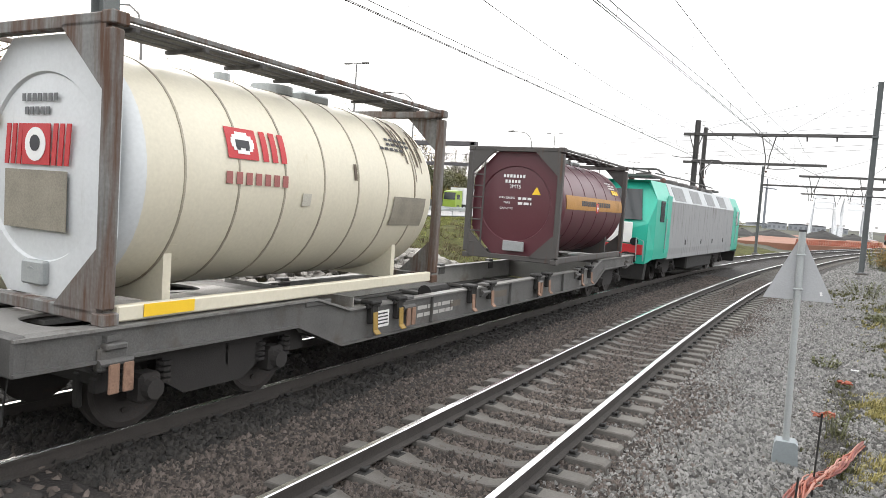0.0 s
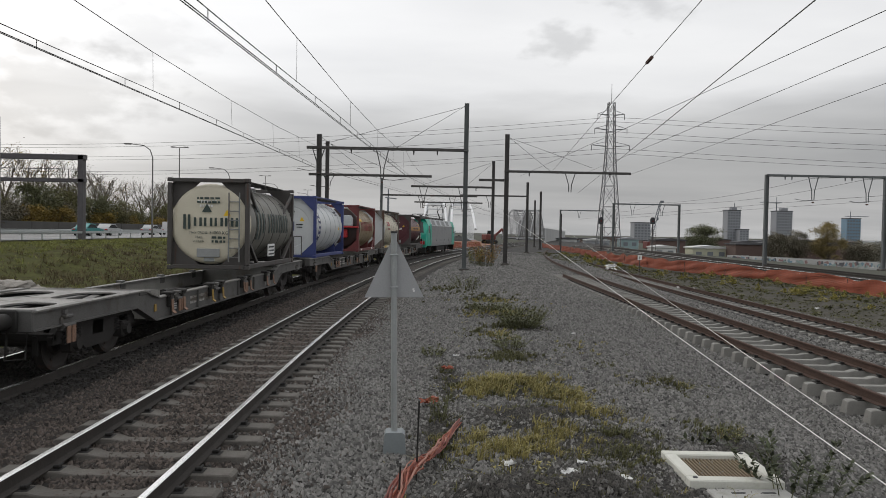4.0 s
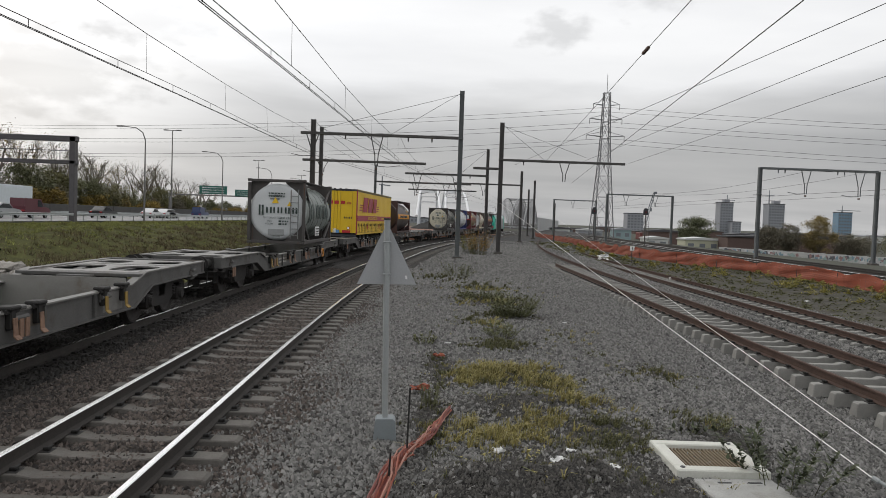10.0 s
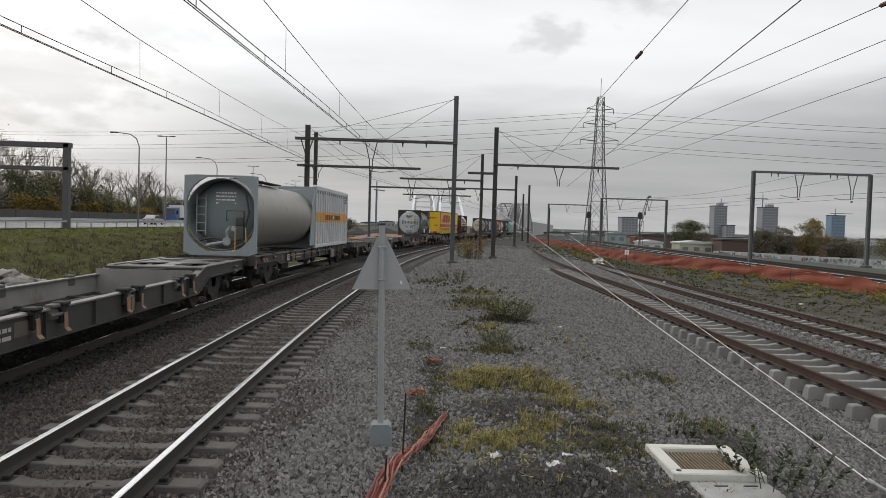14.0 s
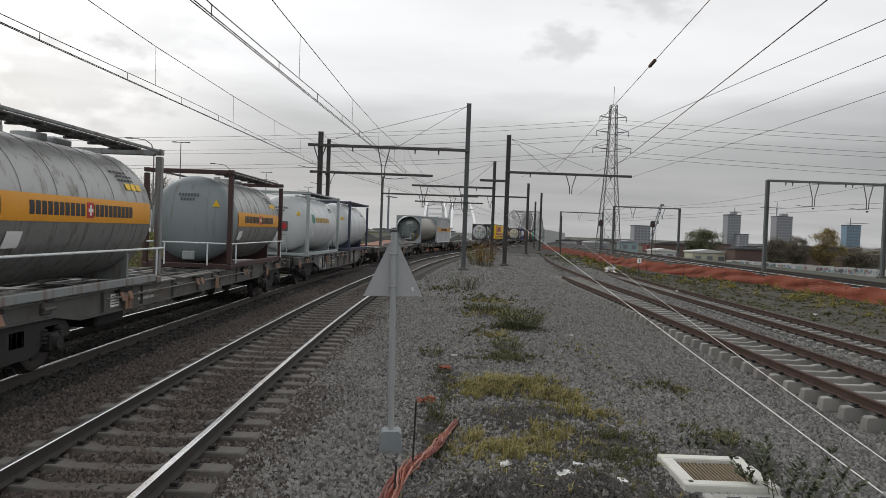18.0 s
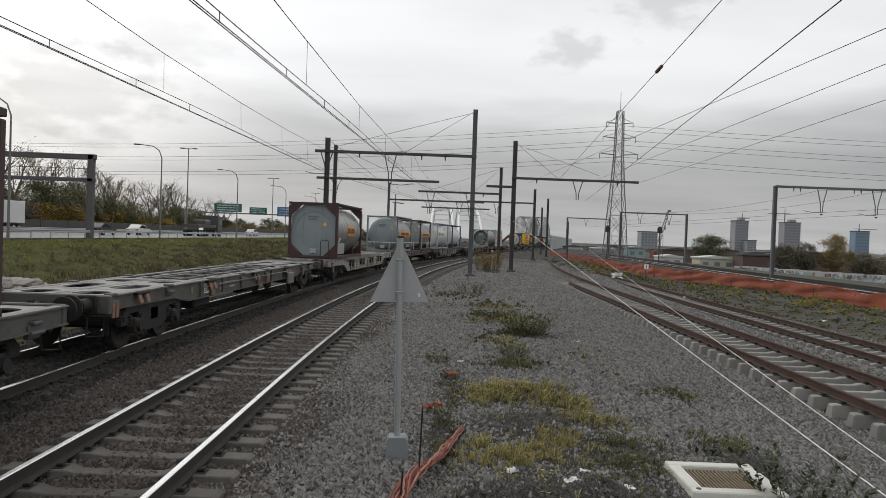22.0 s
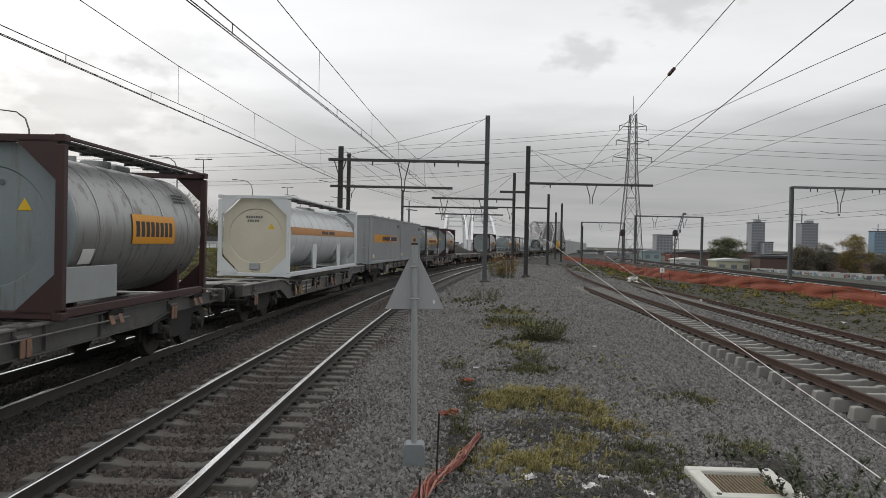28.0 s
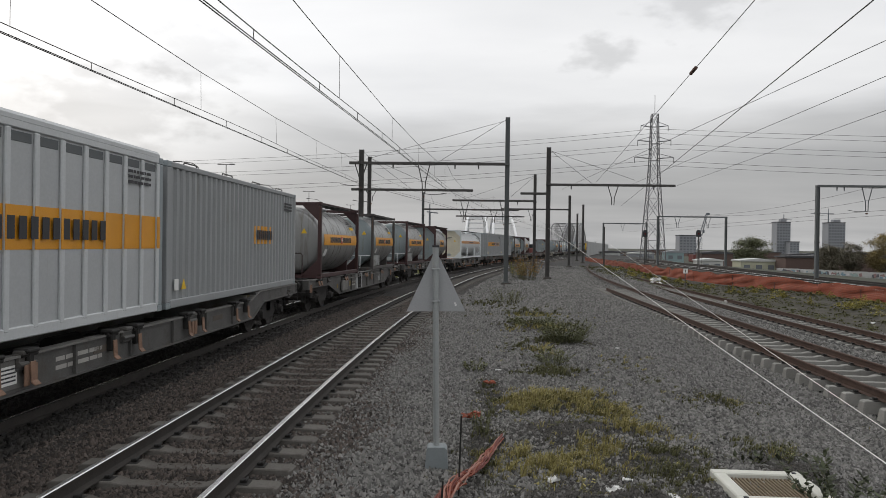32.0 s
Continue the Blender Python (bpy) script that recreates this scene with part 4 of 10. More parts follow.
    if kind != "pocket":
        # air tanks, valve boxes and a cable duct hang under the frame
        mb = MB().box((0, 0, 0.80), (1.5, 2 * a - 1.0, 0.05)).box((0.5, -a + 1.6, 0.60), (0.7, 1.1, 0.36), 0.04).cyl((-0.6, a - 3.0, 0.58), (-0.6, a - 1.6, 0.58), 0.2, seg=14)
        part("underfloor_gear", mb, BLACK, wg)
    if rng.random() < 0.8:
        mb = MB()
        yy = rng.choice([-1, 1]) * (pivot - 2.9)
        mb.box((1.18, yy, 0.72), (0.10, 0.85, 0.42), 0.03)
        part("tool_box", mb, WAGON_LIGHT, wg)
    # notices on the sill
    mb = MB()
    zc = 0.72 if kind != "flat" else 0.92
    y0 = -pivot + 3.0
    mb.box((x + 0.012, y0, zc), (0.008, 0.34, 0.24))
    plate = part("notice_plate", mb, WHITE, wg, "white notice plate with small print")
    mb = MB()
    for k in range(4):
        bars(rng, mb, x + 0.018, y0 - 0.14, y0 + 0.14, zc + 0.08 - 0.05 * k, 0.02, 0.08)
    part("small_print", mb, INK, plate)
    for k in range(2):
        mb = bars(rng, MB(), x + 0.010, y0 + 1.0, y0 + 2.2, zc + 0.05 - 0.12 * k, 0.06, 0.2)
        pieces("stencilled_mark", mb, mat("pale_stencil", (0.34, 0.33, 0.31), 0.7, bump=0), wg)
    for k in range(rng.randint(1, 3)):
        yy = rng.uniform(-pivot + 4.0, pivot - 3.5)
        part("paint_patch", MB().box((x + 0.009, yy, zc + rng.uniform(-0.04, 0.04)), (0.006, rng.uniform(0.3, 0.9), rng.uniform(0.10, 0.22))), mat("brown_repair_paint", (0.10, 0.085, 0.07), 0.8, vary=0.3), wg)
    if rng.random() < 0.7:
        part("marker_tab", MB().box((x + 0.02, -pivot + 2.0, zc + 0.02), (0.02, 0.10, 0.16), 0.01), LATCH, wg)
    buffers(wg, half)
    pins = [(-1 + 2 * i / 7) * (hb - 0.4) for i in range(8)]
    spigots(wg, pins if kind != "pocket" else [q for q in pins if abs(q) < a - 0.2] + [-hb + 0.9, hb - 0.9], 1.13 if kind != "pocket" else 0.96, x)
    for e in (-1, 1):
        bogie(wg, e * pivot)
    if kind == "deep":
        g = -1.2 if seed == 117 else -a + 0.6
        for k, yy in enumerate((g, a - 1.6)):
            part("side_panel", MB().box((x + 0.012, yy, 0.76), (0.012, 0.7 if k else 1.35, 0.40 if k else 0.64)), mat("worn_white_panel", (0.30, 0.31, 0.31), 0.7, vary=0.3, dirt=(0.07, 0.05, 0.04), dirt_amount=0.55, dirt_scale=2.5), wg, "worn white painted panel")
        part("step_ladder", MB().box((x + 0.04, g - 0.15, 0.76), (0.03, 0.03, 0.6)).box((x + 0.04, g + 0.25, 0.76), (0.03, 0.03, 0.6)).box((x + 0.05, g + 0.05, 0.60), (0.05, 0.44, 0.025)).box((x + 0.05, g + 0.05, 0.86), (0.05, 0.44, 0.025)), BLACK, wg)
        part("small_label", MB().box((x + 0.01, -a + 2.3, 0.74), (0.006, 0.34, 0.22)), mat("ochre_label", (0.22, 0.17, 0.07), 0.7), wg)
    if kind == "pocket":
        # folding catches along the pocket's rim, in pairs: a dark housing, its cap and a bent tongue hanging down
        n = 4
        for k in range(n):
            for d in (-0.34, 0.34):
                yy = -a + 1.0 + (2 * a - 2.0) * k / (n - 1) + d * (1 + 0.2 * (k % 2))
                part("latch_guide", MB().box((x + 0.05, yy, 0.84), (0.10, 0.13, 0.30), 0.02).box((x + 0.03, yy, 1.0), (0.22, 0.26, 0.06), 0.02).cyl((x + 0.06, yy - 0.15, 0.95), (x + 0.06, yy + 0.15, 0.95), 0.035, seg=8), BLACK, wg)
                part("latch_tongue", MB().bar((x + 0.115, yy, 0.86), (x + 0.13, yy, 0.60), 0.11, 0.02, 0.006).bar((x + 0.13, yy, 0.61), (x + 0.19, yy, 0.555), 0.13, 0.02, 0.006), LATCH if (3 * k + seed) % 5 == 0 else LATCH_RUST, wg)
    else:
        for k in range(5):
            yy = -hb + 1.6 + (2 * hb - 3.2) * k / 4
            for d in (-0.16, 0.16):
                part("lashing_plate", MB().bar((x + 0.06, yy + d, 1.12), (x + 0.14, yy + d, 0.90), 0.15, 0.025, 0.008), LATCH_RUST, wg)
            part("hinge_block", MB().box((x + 0.04, yy, 1.10), (0.14, 0.56, 0.07), 0.02), BLACK, wg)
        part("handrail", MB().tube([(x + 0.05, -a + 0.9, 0.98), (x + 0.09, -a + 0.95, 0.98), (x + 0.09, a - 0.95, 0.98), (x + 0.05, a - 0.9, 0.98)], 0.016, 6), WAGON_LIGHT, wg)
    if seed == 105:
        ring = [(x + 0.11, 4.75 + 0.19 * math.cos(radians(18 * i)), 0.66 + 0.19 * math.sin(radians(18 * i))) for i in range(21)]
        wheel = part("brake_wheel", MB().tube(ring, 0.032, 8), mat("orange_wheel_paint", (0.55, 0.22, 0.02), 0.5, dirt=GRIME, dirt_amount=0.3), wg, "orange handbrake wheel")
        for i in range(3):
            a = radians(120 * i + 15)
            part("spoke", MB().cyl((x + 0.11, 4.75, 0.66), (x + 0.11, 4.75 + 0.19 * math.cos(a), 0.66 + 0.19 * math.sin(a)), 0.014, seg=6), BLACK, wheel)
        part("hub", MB().cyl((x, 4.75, 0.66), (x + 0.14, 4.75, 0.66), 0.045, seg=10), BLACK, wheel)
    # a yellow or red rail by the shunter's place
    if seed == 100:
        mb = MB()
        mb.tube([(-0.90, -hb + 0.08, 1.12), (-0.90, -hb + 0.08, 1.92), (-0.86, -hb + 0.10, 2.0), (-0.56, -hb + 0.10, 2.0), (-0.52, -hb + 0.08, 1.92), (-0.52, -hb + 0.08, 1.12)], 0.016)
        part("hand_hoop", mb, mat("faded_yellow_tube", (0.55, 0.46, 0.20), 0.6), wg, "faded yellow tubular hand hoop")
    MOVERS.append((wg, mid, pivot, 0.0))
    return mid, pivot


WAGONS = [(210.8, 189.3, "pocket"), (189.0, 168.8, "pocket"), (168.5, 148.6, "pocket"), (148.3, 128.3, "flat"), (128.0, 108.6, "pocket"), (108.3, 88.4, "pocket"),
          (88.1, 67.6, "pocket"), (67.3, 46.5, "flat"), (46.2, 25.0, "pocket"), (24.7, 5.2, "deep"), (4.9, -15.6, "flat"), (-15.9, -36.6, "pocket"), (-36.9, -57.0, "flat"),
          (-57.3, -77.6, "pocket"), (-77.9, -98.6, "flat"), (-98.9, -119.2, "pocket"), (-119.5, -139.6, "flat"), (-139.9, -160.0, "deep"), (-160.3, -180.6, "pocket")]
CARRIERS = []
for i, (f, r, k) in enumerate(WAGONS):
    CARRIERS.append(((f, r), wagon(f, r, k, 100 + i, WAGON_PALE if i == 11 else WAGON_BLACK if i in (7, 8) else WAGON)))


def load(ob, s):
    """Lets a load ride on the wagon below it."""
    for (f, r), (mid, pivot) in CARRIERS:
        if r <= s <= f:
            MOVERS.append((ob, mid, pivot, s - mid))
            return ob


# ---------------------------------------------------------------- tank containers
BOT, TALL, WIDE = 1.15, 2.78, 2.50
PAPER = mat("white_label_film", (0.72, 0.72, 0.71), 0.5, vary=0.05, bump=0)
ORANGE_BAND = mat("orange_band_paint", (0.66, 0.29, 0.015), 0.45, vary=0.08, dirt=(0.3, 0.16, 0.05), dirt_amount=0.2)
WARN = mat("warning_yellow", (0.75, 0.48, 0.02), 0.5, vary=0.05, bump=0)


def triangle(x, y, z, s, axis):
    mb = MB()
    if axis == 1:
        return mb.prism([(x - s / 2, z), (x + s / 2, z), (x, z + s * 0.87)], 1, y - 0.004, y + 0.004)
    return mb.prism([(y - s / 2, z), (y + s / 2, z), (y, z + s * 0.87)], 0, x - 0.004, x + 0.004)


def tank(s, length, frame, shell, label, seed, r=1.232, rings=5, ring_paint=None, band=None, word=None, end="flat", walkway=True, skirts=False,
         top_rails=True, collar=False, hoop=True, extra=None, end_shell=None, gap=0.0, gusset=0.62, end_plate=False, sill=None, warned=True):
    """A tank in a container frame: corner posts, rails, braces and castings; a dished shell with rings, a walkway and fittings."""
    rng = random.Random(seed)
    ob = thing("tank_container", label, "tank container", "containers on the train")
    hl, hw = length / 2, WIDE / 2
    z0, z1 = BOT, BOT + TALL
    c = (0, 0, BOT + TALL / 2)
    for e in (-1, 1):
        for sg in (-1, 1):
            part("corner_post", MB().box((sg * (hw - 0.07), e * (hl - 0.07), (z0 + z1) / 2), (0.13, 0.13, TALL - 0.3), 0.015), frame, ob)
            for z in (z0 + 0.06, z1 - 0.06):
                mb = MB().box((sg * (hw - 0.081), e * (hl - 0.089), z), (0.162, 0.178, 0.118), 0.012)
                mb.cyl((sg * (hw + 0.001), e * (hl - 0.09), z), (sg * (hw - 0.02), e * (hl - 0.09), z), 0.038, seg=10)
                part("corner_casting", mb, frame, ob)
            if gusset:
                q, ya = gusset, e * (hl - (0.04 if gusset < 0.7 else 0.22))
                for zc, up in ((z0 + 0.10, 1), (z1 - 0.09, -1)):
                    xc = sg * (hw - 0.10)
                    part("gusset_plate", MB().prism([(xc, zc), (xc - sg * q, zc), (xc - sg * q, zc + up * 0.03), (xc, zc + up * q)], 1, ya - 0.03, ya + 0.03), frame, ob)
            if top_rails is False:
                part("diagonal_brace", MB().bar((sg * (hw - 0.08), e * (hl - 0.1), z1 - 0.2), (sg * (hw - 0.12), e * (hl - 1.3), c[2] + r * 0.35), 0.08, 0.10, 0.01), frame, ob)
                part("diagonal_brace", MB().bar((sg * (hw - 0.08), e * (hl - 0.1), z0 + 0.95), (sg * (hw - 0.12), e * (hl - 1.35), z0 + 0.14), 0.10, 0.12, 0.01), frame, ob)
            elif gap:
                part("diagonal_brace", MB().bar((sg * (hw - 0.06), e * (hl - 0.1), z0 + 0.75), (sg * (hw - 0.08), e * (hl - 0.85), z0 + 0.14), 0.06, 0.20, 0.01), frame, ob)
        for z in (z0 + 0.08, z1 - 0.07):
            part("end_beam", MB().box((0, e * (hl - 0.07), z), (WIDE - 0.32, 0.12, 0.12), 0.012), frame, ob)
    for sg in (-1, 1):
        part("bottom_rail", MB().box((sg * (hw - 0.08), 0, z0 + 0.10), (0.10, length - 0.36, 0.15), 0.015), sill or frame, ob)
        if top_rails:
            part("top_rail", MB().box((sg * (hw - 0.06), 0, z1 - 0.04), (0.05, length - 0.36, 0.055), 0.01), frame, ob)
    # the shell
    te = hl - 0.18 - gap + (0.12 if gusset > 0.7 else 0.0)
    k = 0.22 if end == "flat" else 0.42
    prof = [(-te, 0.0)]
    if end == "flat":
        prof += [(-te + 0.02, r * 0.45), (-te + 0.05, r - 0.20)]
        prof += [(-te + 0.05 + 0.17 * (1 - math.cos(math.pi / 2 * i / 5)), r - 0.20 + 0.20 * math.sin(math.pi / 2 * i / 5)) for i in range(1, 6)]
    else:
        prof += [(-te + k * (1 - math.cos(math.pi / 2 * i / 9)), r * math.sin(math.pi / 2 * i / 9) ** 0.9) for i in range(1, 10)]
    body = part("tank_shell", MB().lathe([(-te + k, r), (-te + k + 0.4, r), (0.0, r)] + [(-y, q) for y, q in reversed(prof)], 48, c), shell, ob, smooth=True)
    part("tank_end", MB().lathe(prof + [(-te + k + 0.02, r + 0.002)], 48, c), end_shell or shell, body, "painted dished end" if end_shell else "", smooth=True)
    for i in range(rings):
        y = (i + 0.5) / rings * (2 * te - 2 * k - 0.2) - (te - k - 0.1)
        part("shell_band", MB().lathe([(y - 0.013, r), (y - 0.013, r + 0.009), (y + 0.013, r + 0.009), (y + 0.013, r)], 48, c), ring_paint or shell, body, smooth=True)
    if end_plate:
        # a flat eight-sided plate that fills the end frame round the dished end
        hx, zb, zt, q = hw - 0.13, z0 + 0.13, z1 - 0.12, 0.60
        eight = [(hx - q, zt), (hx, zt - q), (hx, zb + q), (hx - q, zb), (-hx + q, zb), (-hx, zb + q), (-hx, zt - q), (-hx + q, zt)]
        edge, rim, yp = [], [], -te + 0.012
        for i in range(64):
            a = 2 * math.pi * i / 64
            dx, dz = math.sin(a), math.cos(a)
            best = 9.0
            for (ax, az), (bx, bz) in zip(eight, eight[1:] + eight[:1]):
                ax, bx, az, bz = ax, bx, az - c[2], bz - c[2]
                den = dx * (bz - az) - dz * (bx - ax)
                if abs(den) > 1e-9:
                    u = (ax * (bz - az) - az * (bx - ax)) / den
                    if u > 0:
                        best = min(best, u)
            edge.append(Vector((dx * best, yp, c[2] + dz * best)))
            rim.append(Vector((dx * 0.93, yp, c[2] + dz * 0.93)))
        mb = MB()
        mb.v = edge + rim + [p + Vector((0, 0.035, 0)) for p in edge] + [p + Vector((-p.x * 0.02, 0.03, -(p.z - c[2]) * 0.02)) for p in rim]
        for i in range(64):
            j = (i + 1) % 64
            mb.f += [(i, j, 64 + j, 64 + i), (64 + i, 64 + j, 192 + j, 192 + i), (128 + i, 128 + j, j, i), (128 + i, 192 + i, 192 + j, 128 + j)]
        part("end_plate", mb, end_shell or shell, ob, "flat eight-sided plate in the end frame")
    # saddles
    for e in (-1, 1):
        pf = [(-0.95, z0 + 0.10), (0.95, z0 + 0.10), (0.95, c[2] - r * 0.50)] + [(r * math.sin(radians(q)), c[2] - r * math.cos(radians(q))) for q in range(56, -60, -8)] + [(-0.95, c[2] - r * 0.50)]
        part("saddle", MB().prism(pf, 1, e * (te - 0.75) - 0.05, e * (te - 0.75) + 0.05), sill or frame, ob)
    # walkway and fittings on top
    if walkway:
        mb = MB()
        for x in (0.42, 0.62, 0.82):
            mb.box((x, 0, z1 - 0.02), (0.14, length - 0.6, 0.035), 0.008)
        for i in range(7):
            mb.box((0.62, (i / 6 - 0.5) * (length - 1.0), z1 - 0.055), (0.62, 0.05, 0.04))
        part("walkway", mb, STEEL_DARK, ob, "weathered metal grating walkway")
    part("manhole", MB().cyl((0, 0.3, c[2] + r - 0.02), (0, 0.3, c[2] + r + 0.10), 0.28, seg=20), STEEL_GREY, ob)
    part("valve_box", MB().box((0, 0.95, c[2] + r + 0.03), (0.5, 0.6, 0.14), 0.03), STEEL_GREY, ob)
    part("vent", MB().cyl((0, -0.6, c[2] + r - 0.02), (0, -0.6, c[2] + r + 0.10), 0.10, seg=12), STEEL_GREY, ob)
    # rear valve and ladder
    mb = MB()
    mb.cyl((0, -hl + 0.12, z0 + 0.34), (0, -hl + 0.42, z0 + 0.40), 0.08, seg=12)
    mb.box((0, -hl + 0.16, z0 + 0.36), (0.34, 0.10, 0.24), 0.02)
    part("outlet_valve", mb, STEEL_GREY, ob)
    if hoop:
        mb = MB()
        x, y = -0.55 + rng.random() * 1.0, -hl - 0.03
        mb.tube([(x, y, z0 + 0.1), (x, y, z0 + 0.85), (x + 0.04, y, z0 + 0.92), (x + 0.36, y, z0 + 0.92), (x + 0.40, y, z0 + 0.85), (x + 0.40, y, z0 + 0.1)], 0.02)
        part("rear_hoop", mb, frame, ob)
    # labels on the rear end
    mb = MB()
    y = -te - 0.012
    zz = c[2] + r * 0.55
    for q in range(2):
        n, x = 7 - 2 * q, -0.30 + 0.05 * q
        mb = MB()
        for i in range(n):
            mb.box((x + i * 0.085, y + (0.03 if end != "flat" else 0.012), zz - 0.13 * q), (0.055, 0.006, 0.075))
        part("end_marking", mb, FADED_PRINT if sum(shell_tone(shell)) > 0.5 else PAPER, body)
    if warned:
        part("warning_triangle", triangle(0.72 if end != "flat" else 0.55, y + (0.066 if end != "flat" else 0.03), c[2] + (0.36 if end != "flat" else 0.25), 0.22, 1), WARN, body)
    # the broad band and its words on the side towards the field
    if band:
        a0, a1, paint = band
        mb = MB().skin(-te + k + 0.05, te - k - 0.05, a0, a1, r + 0.011, c, 10)
        part("colour_band", mb, paint, body, "broad coloured band round the tank's flank")
    if word:
        y0, y1, a0, a1, n, paint = word
        mb = MB()
        step = (y1 - y0) / n
        for i in range(n):
            if n > 9 and i == n // 2:
                continue
            mb.skin(y0 + i * step + step * 0.12, y0 + (i + 1) * step - step * 0.12, a0, a1, r + 0.016, c, 4)
        pieces("letter_bar", mb, paint, body)
    # small print, a data plate and a hazard placard
    mb = MB()
    for q in range(3):
        y = te - k - 1.1 + rng.uniform(-0.15, 0.1)
        for i in range(5):
            mb.skin(y + i * 0.13, y + i * 0.13 + 0.09, 38 - q * 4, 40 - q * 4, r + 0.013, c, 2)
    part("small_print", mb, INK if sum(shell_tone(shell)) > 0.3 else PAPER, body)
    if seed > 10:
        part("data_plate", MB().skin(-te + k + 0.25, -te + k + 0.62, -27, -15, r + 0.013, c, 3), PAPER, body)
    if extra:
        extra(ob, body, c, r, te, k, hl, rng)
    return load(ob, s)


TONES = {}


def shell_tone(m):
    return TONES.get(m.name, (0.3, 0.3, 0.3))


def paint(name, base, rough=0.45, metal=0.0, dirt=(0.16, 0.14, 0.11), amount=0.35, streak=True, vary=0.08):
    m = mat(name, base, rough, metal, vary=vary, scale=1.3, grain=25, bump=0.03, dirt=dirt, dirt_amount=amount, streak=streak, dirt_scale=0.9)
    TONES[name] = base
    return m


SILVER = paint("brushed_tank_steel", (0.33, 0.333, 0.33), 0.36, 0.68, amount=0.5)
GREYBLUE = paint("blue_grey_tank_paint", (0.22, 0.258, 0.27), 0.45, 0.1, amount=0.42)
BEIGE = paint("cream_tank_paint", (0.58, 0.54, 0.43), 0.4, amount=0.22, dirt=(0.40, 0.31, 0.16))
TAN = paint("tan_tank_paint", (0.245, 0.19, 0.115), 0.45, amount=0.4, dirt=(0.10, 0.075, 0.05))
BROWN = paint("dark_brown_tank_paint", (0.040, 0.022, 0.020), 0.35, amount=0.25, dirt=(0.09, 0.07, 0.06))
WINE = paint("wine_red_tank_paint", (0.085, 0.022, 0.030), 0.38, amount=0.2, dirt=(0.06, 0.03, 0.03))
PALE = paint("pale_tank_paint", (0.55, 0.57, 0.58), 0.35, amount=0.18, dirt=(0.35, 0.35, 0.33))
DARKGREY = paint("dirty_dark_grey_tank", (0.15, 0.148, 0.13), 0.5, amount=0.5, dirt=(0.19, 0.17, 0.14))
GREENGREY = paint("green_grey_tank", (0.19, 0.215, 0.20), 0.5, amount=0.4, dirt=(0.11, 0.11, 0.10))
F_MAROON = paint("maroon_frame_paint", (0.046, 0.020, 0.020), 0.55, amount=0.3, dirt=RUST)
F_GREY = paint("grey_frame_paint", (0.20, 0.215, 0.215), 0.6, amount=0.5, dirt=(0.13, 0.06, 0.035))
F_BLUE = paint("blue_frame_paint", (0.035, 0.05, 0.17), 0.5, amount=0.25, dirt=(0.08, 0.08, 0.09))
F_NAVY = paint("dark_navy_frame_paint", (0.035, 0.042, 0.075), 0.5, amount=0.3, dirt=(0.06, 0.06, 0.065))
F_WHITE = paint("white_frame_paint", (0.62, 0.65, 0.66), 0.5, amount=0.25, dirt=(0.25, 0.18, 0.12))
F_DARK = paint("dark_frame_paint", (0.06, 0.055, 0.052), 0.6, amount=0.35, dirt=RUST)
F_RED = paint("red_brown_frame_paint", (0.130, 0.028, 0.028), 0.55, amount=0.35, dirt=GRIME)
F_LEAD = paint("lead_grey_frame", (0.30, 0.335, 0.34), 0.55, amount=0.3, dirt=(0.16, 0.13, 0.10))


def cross(body, y, z, c, r):
    mb = MB()
    mb.skin(y - 0.11, y + 0.11, z - 6, z + 6, r + 0.019, c, 3)
    part("cross_ground", mb, RED, body)
    mb = MB()
    mb.skin(y - 0.075, y + 0.075, z - 1.2, z + 1.2, r + 0.024, c, 2)
    mb.skin(y - 0.025, y + 0.025, z - 4, z + 4, r + 0.0245, c, 2)
    part("white_cross", mb, PAPER, body)


def swiss(ob, body, c, r, te, k, hl, rng):
    """Cross in the band, data stickers above it."""
    cross(body, 0.0, 1.5, c, r)
    mb = MB()
    for i in range(3):
        mb.skin(te - k - 0.9 + i * 0.22, te - k - 0.72 + i * 0.22, 22, 28, r + 0.014, c, 2)
    part("sticker", mb, WARN, body, "yellow and white stickers")


def side_rail(ob, body, c, r, te, k, hl, rng):
    """A low tubular guard along the flank."""
    swiss(ob, body, c, r, te, k, hl, rng)
    mb = MB()
    x = WIDE / 2 + 0.03
    mb.tube([(x, -hl, BOT + 0.72), (x, hl, BOT + 0.72)], 0.022)
    for e in (-1, 1):
        mb.tube([(x, e * (hl - 0.35), BOT + 0.15), (x, e * (hl - 0.35), BOT + 0.72)], 0.022)
    part("guard_rail", mb, F_WHITE, ob, "white tubular guard rail")
    end_rail(ob, body, c, r, te, k, hl, rng, True)


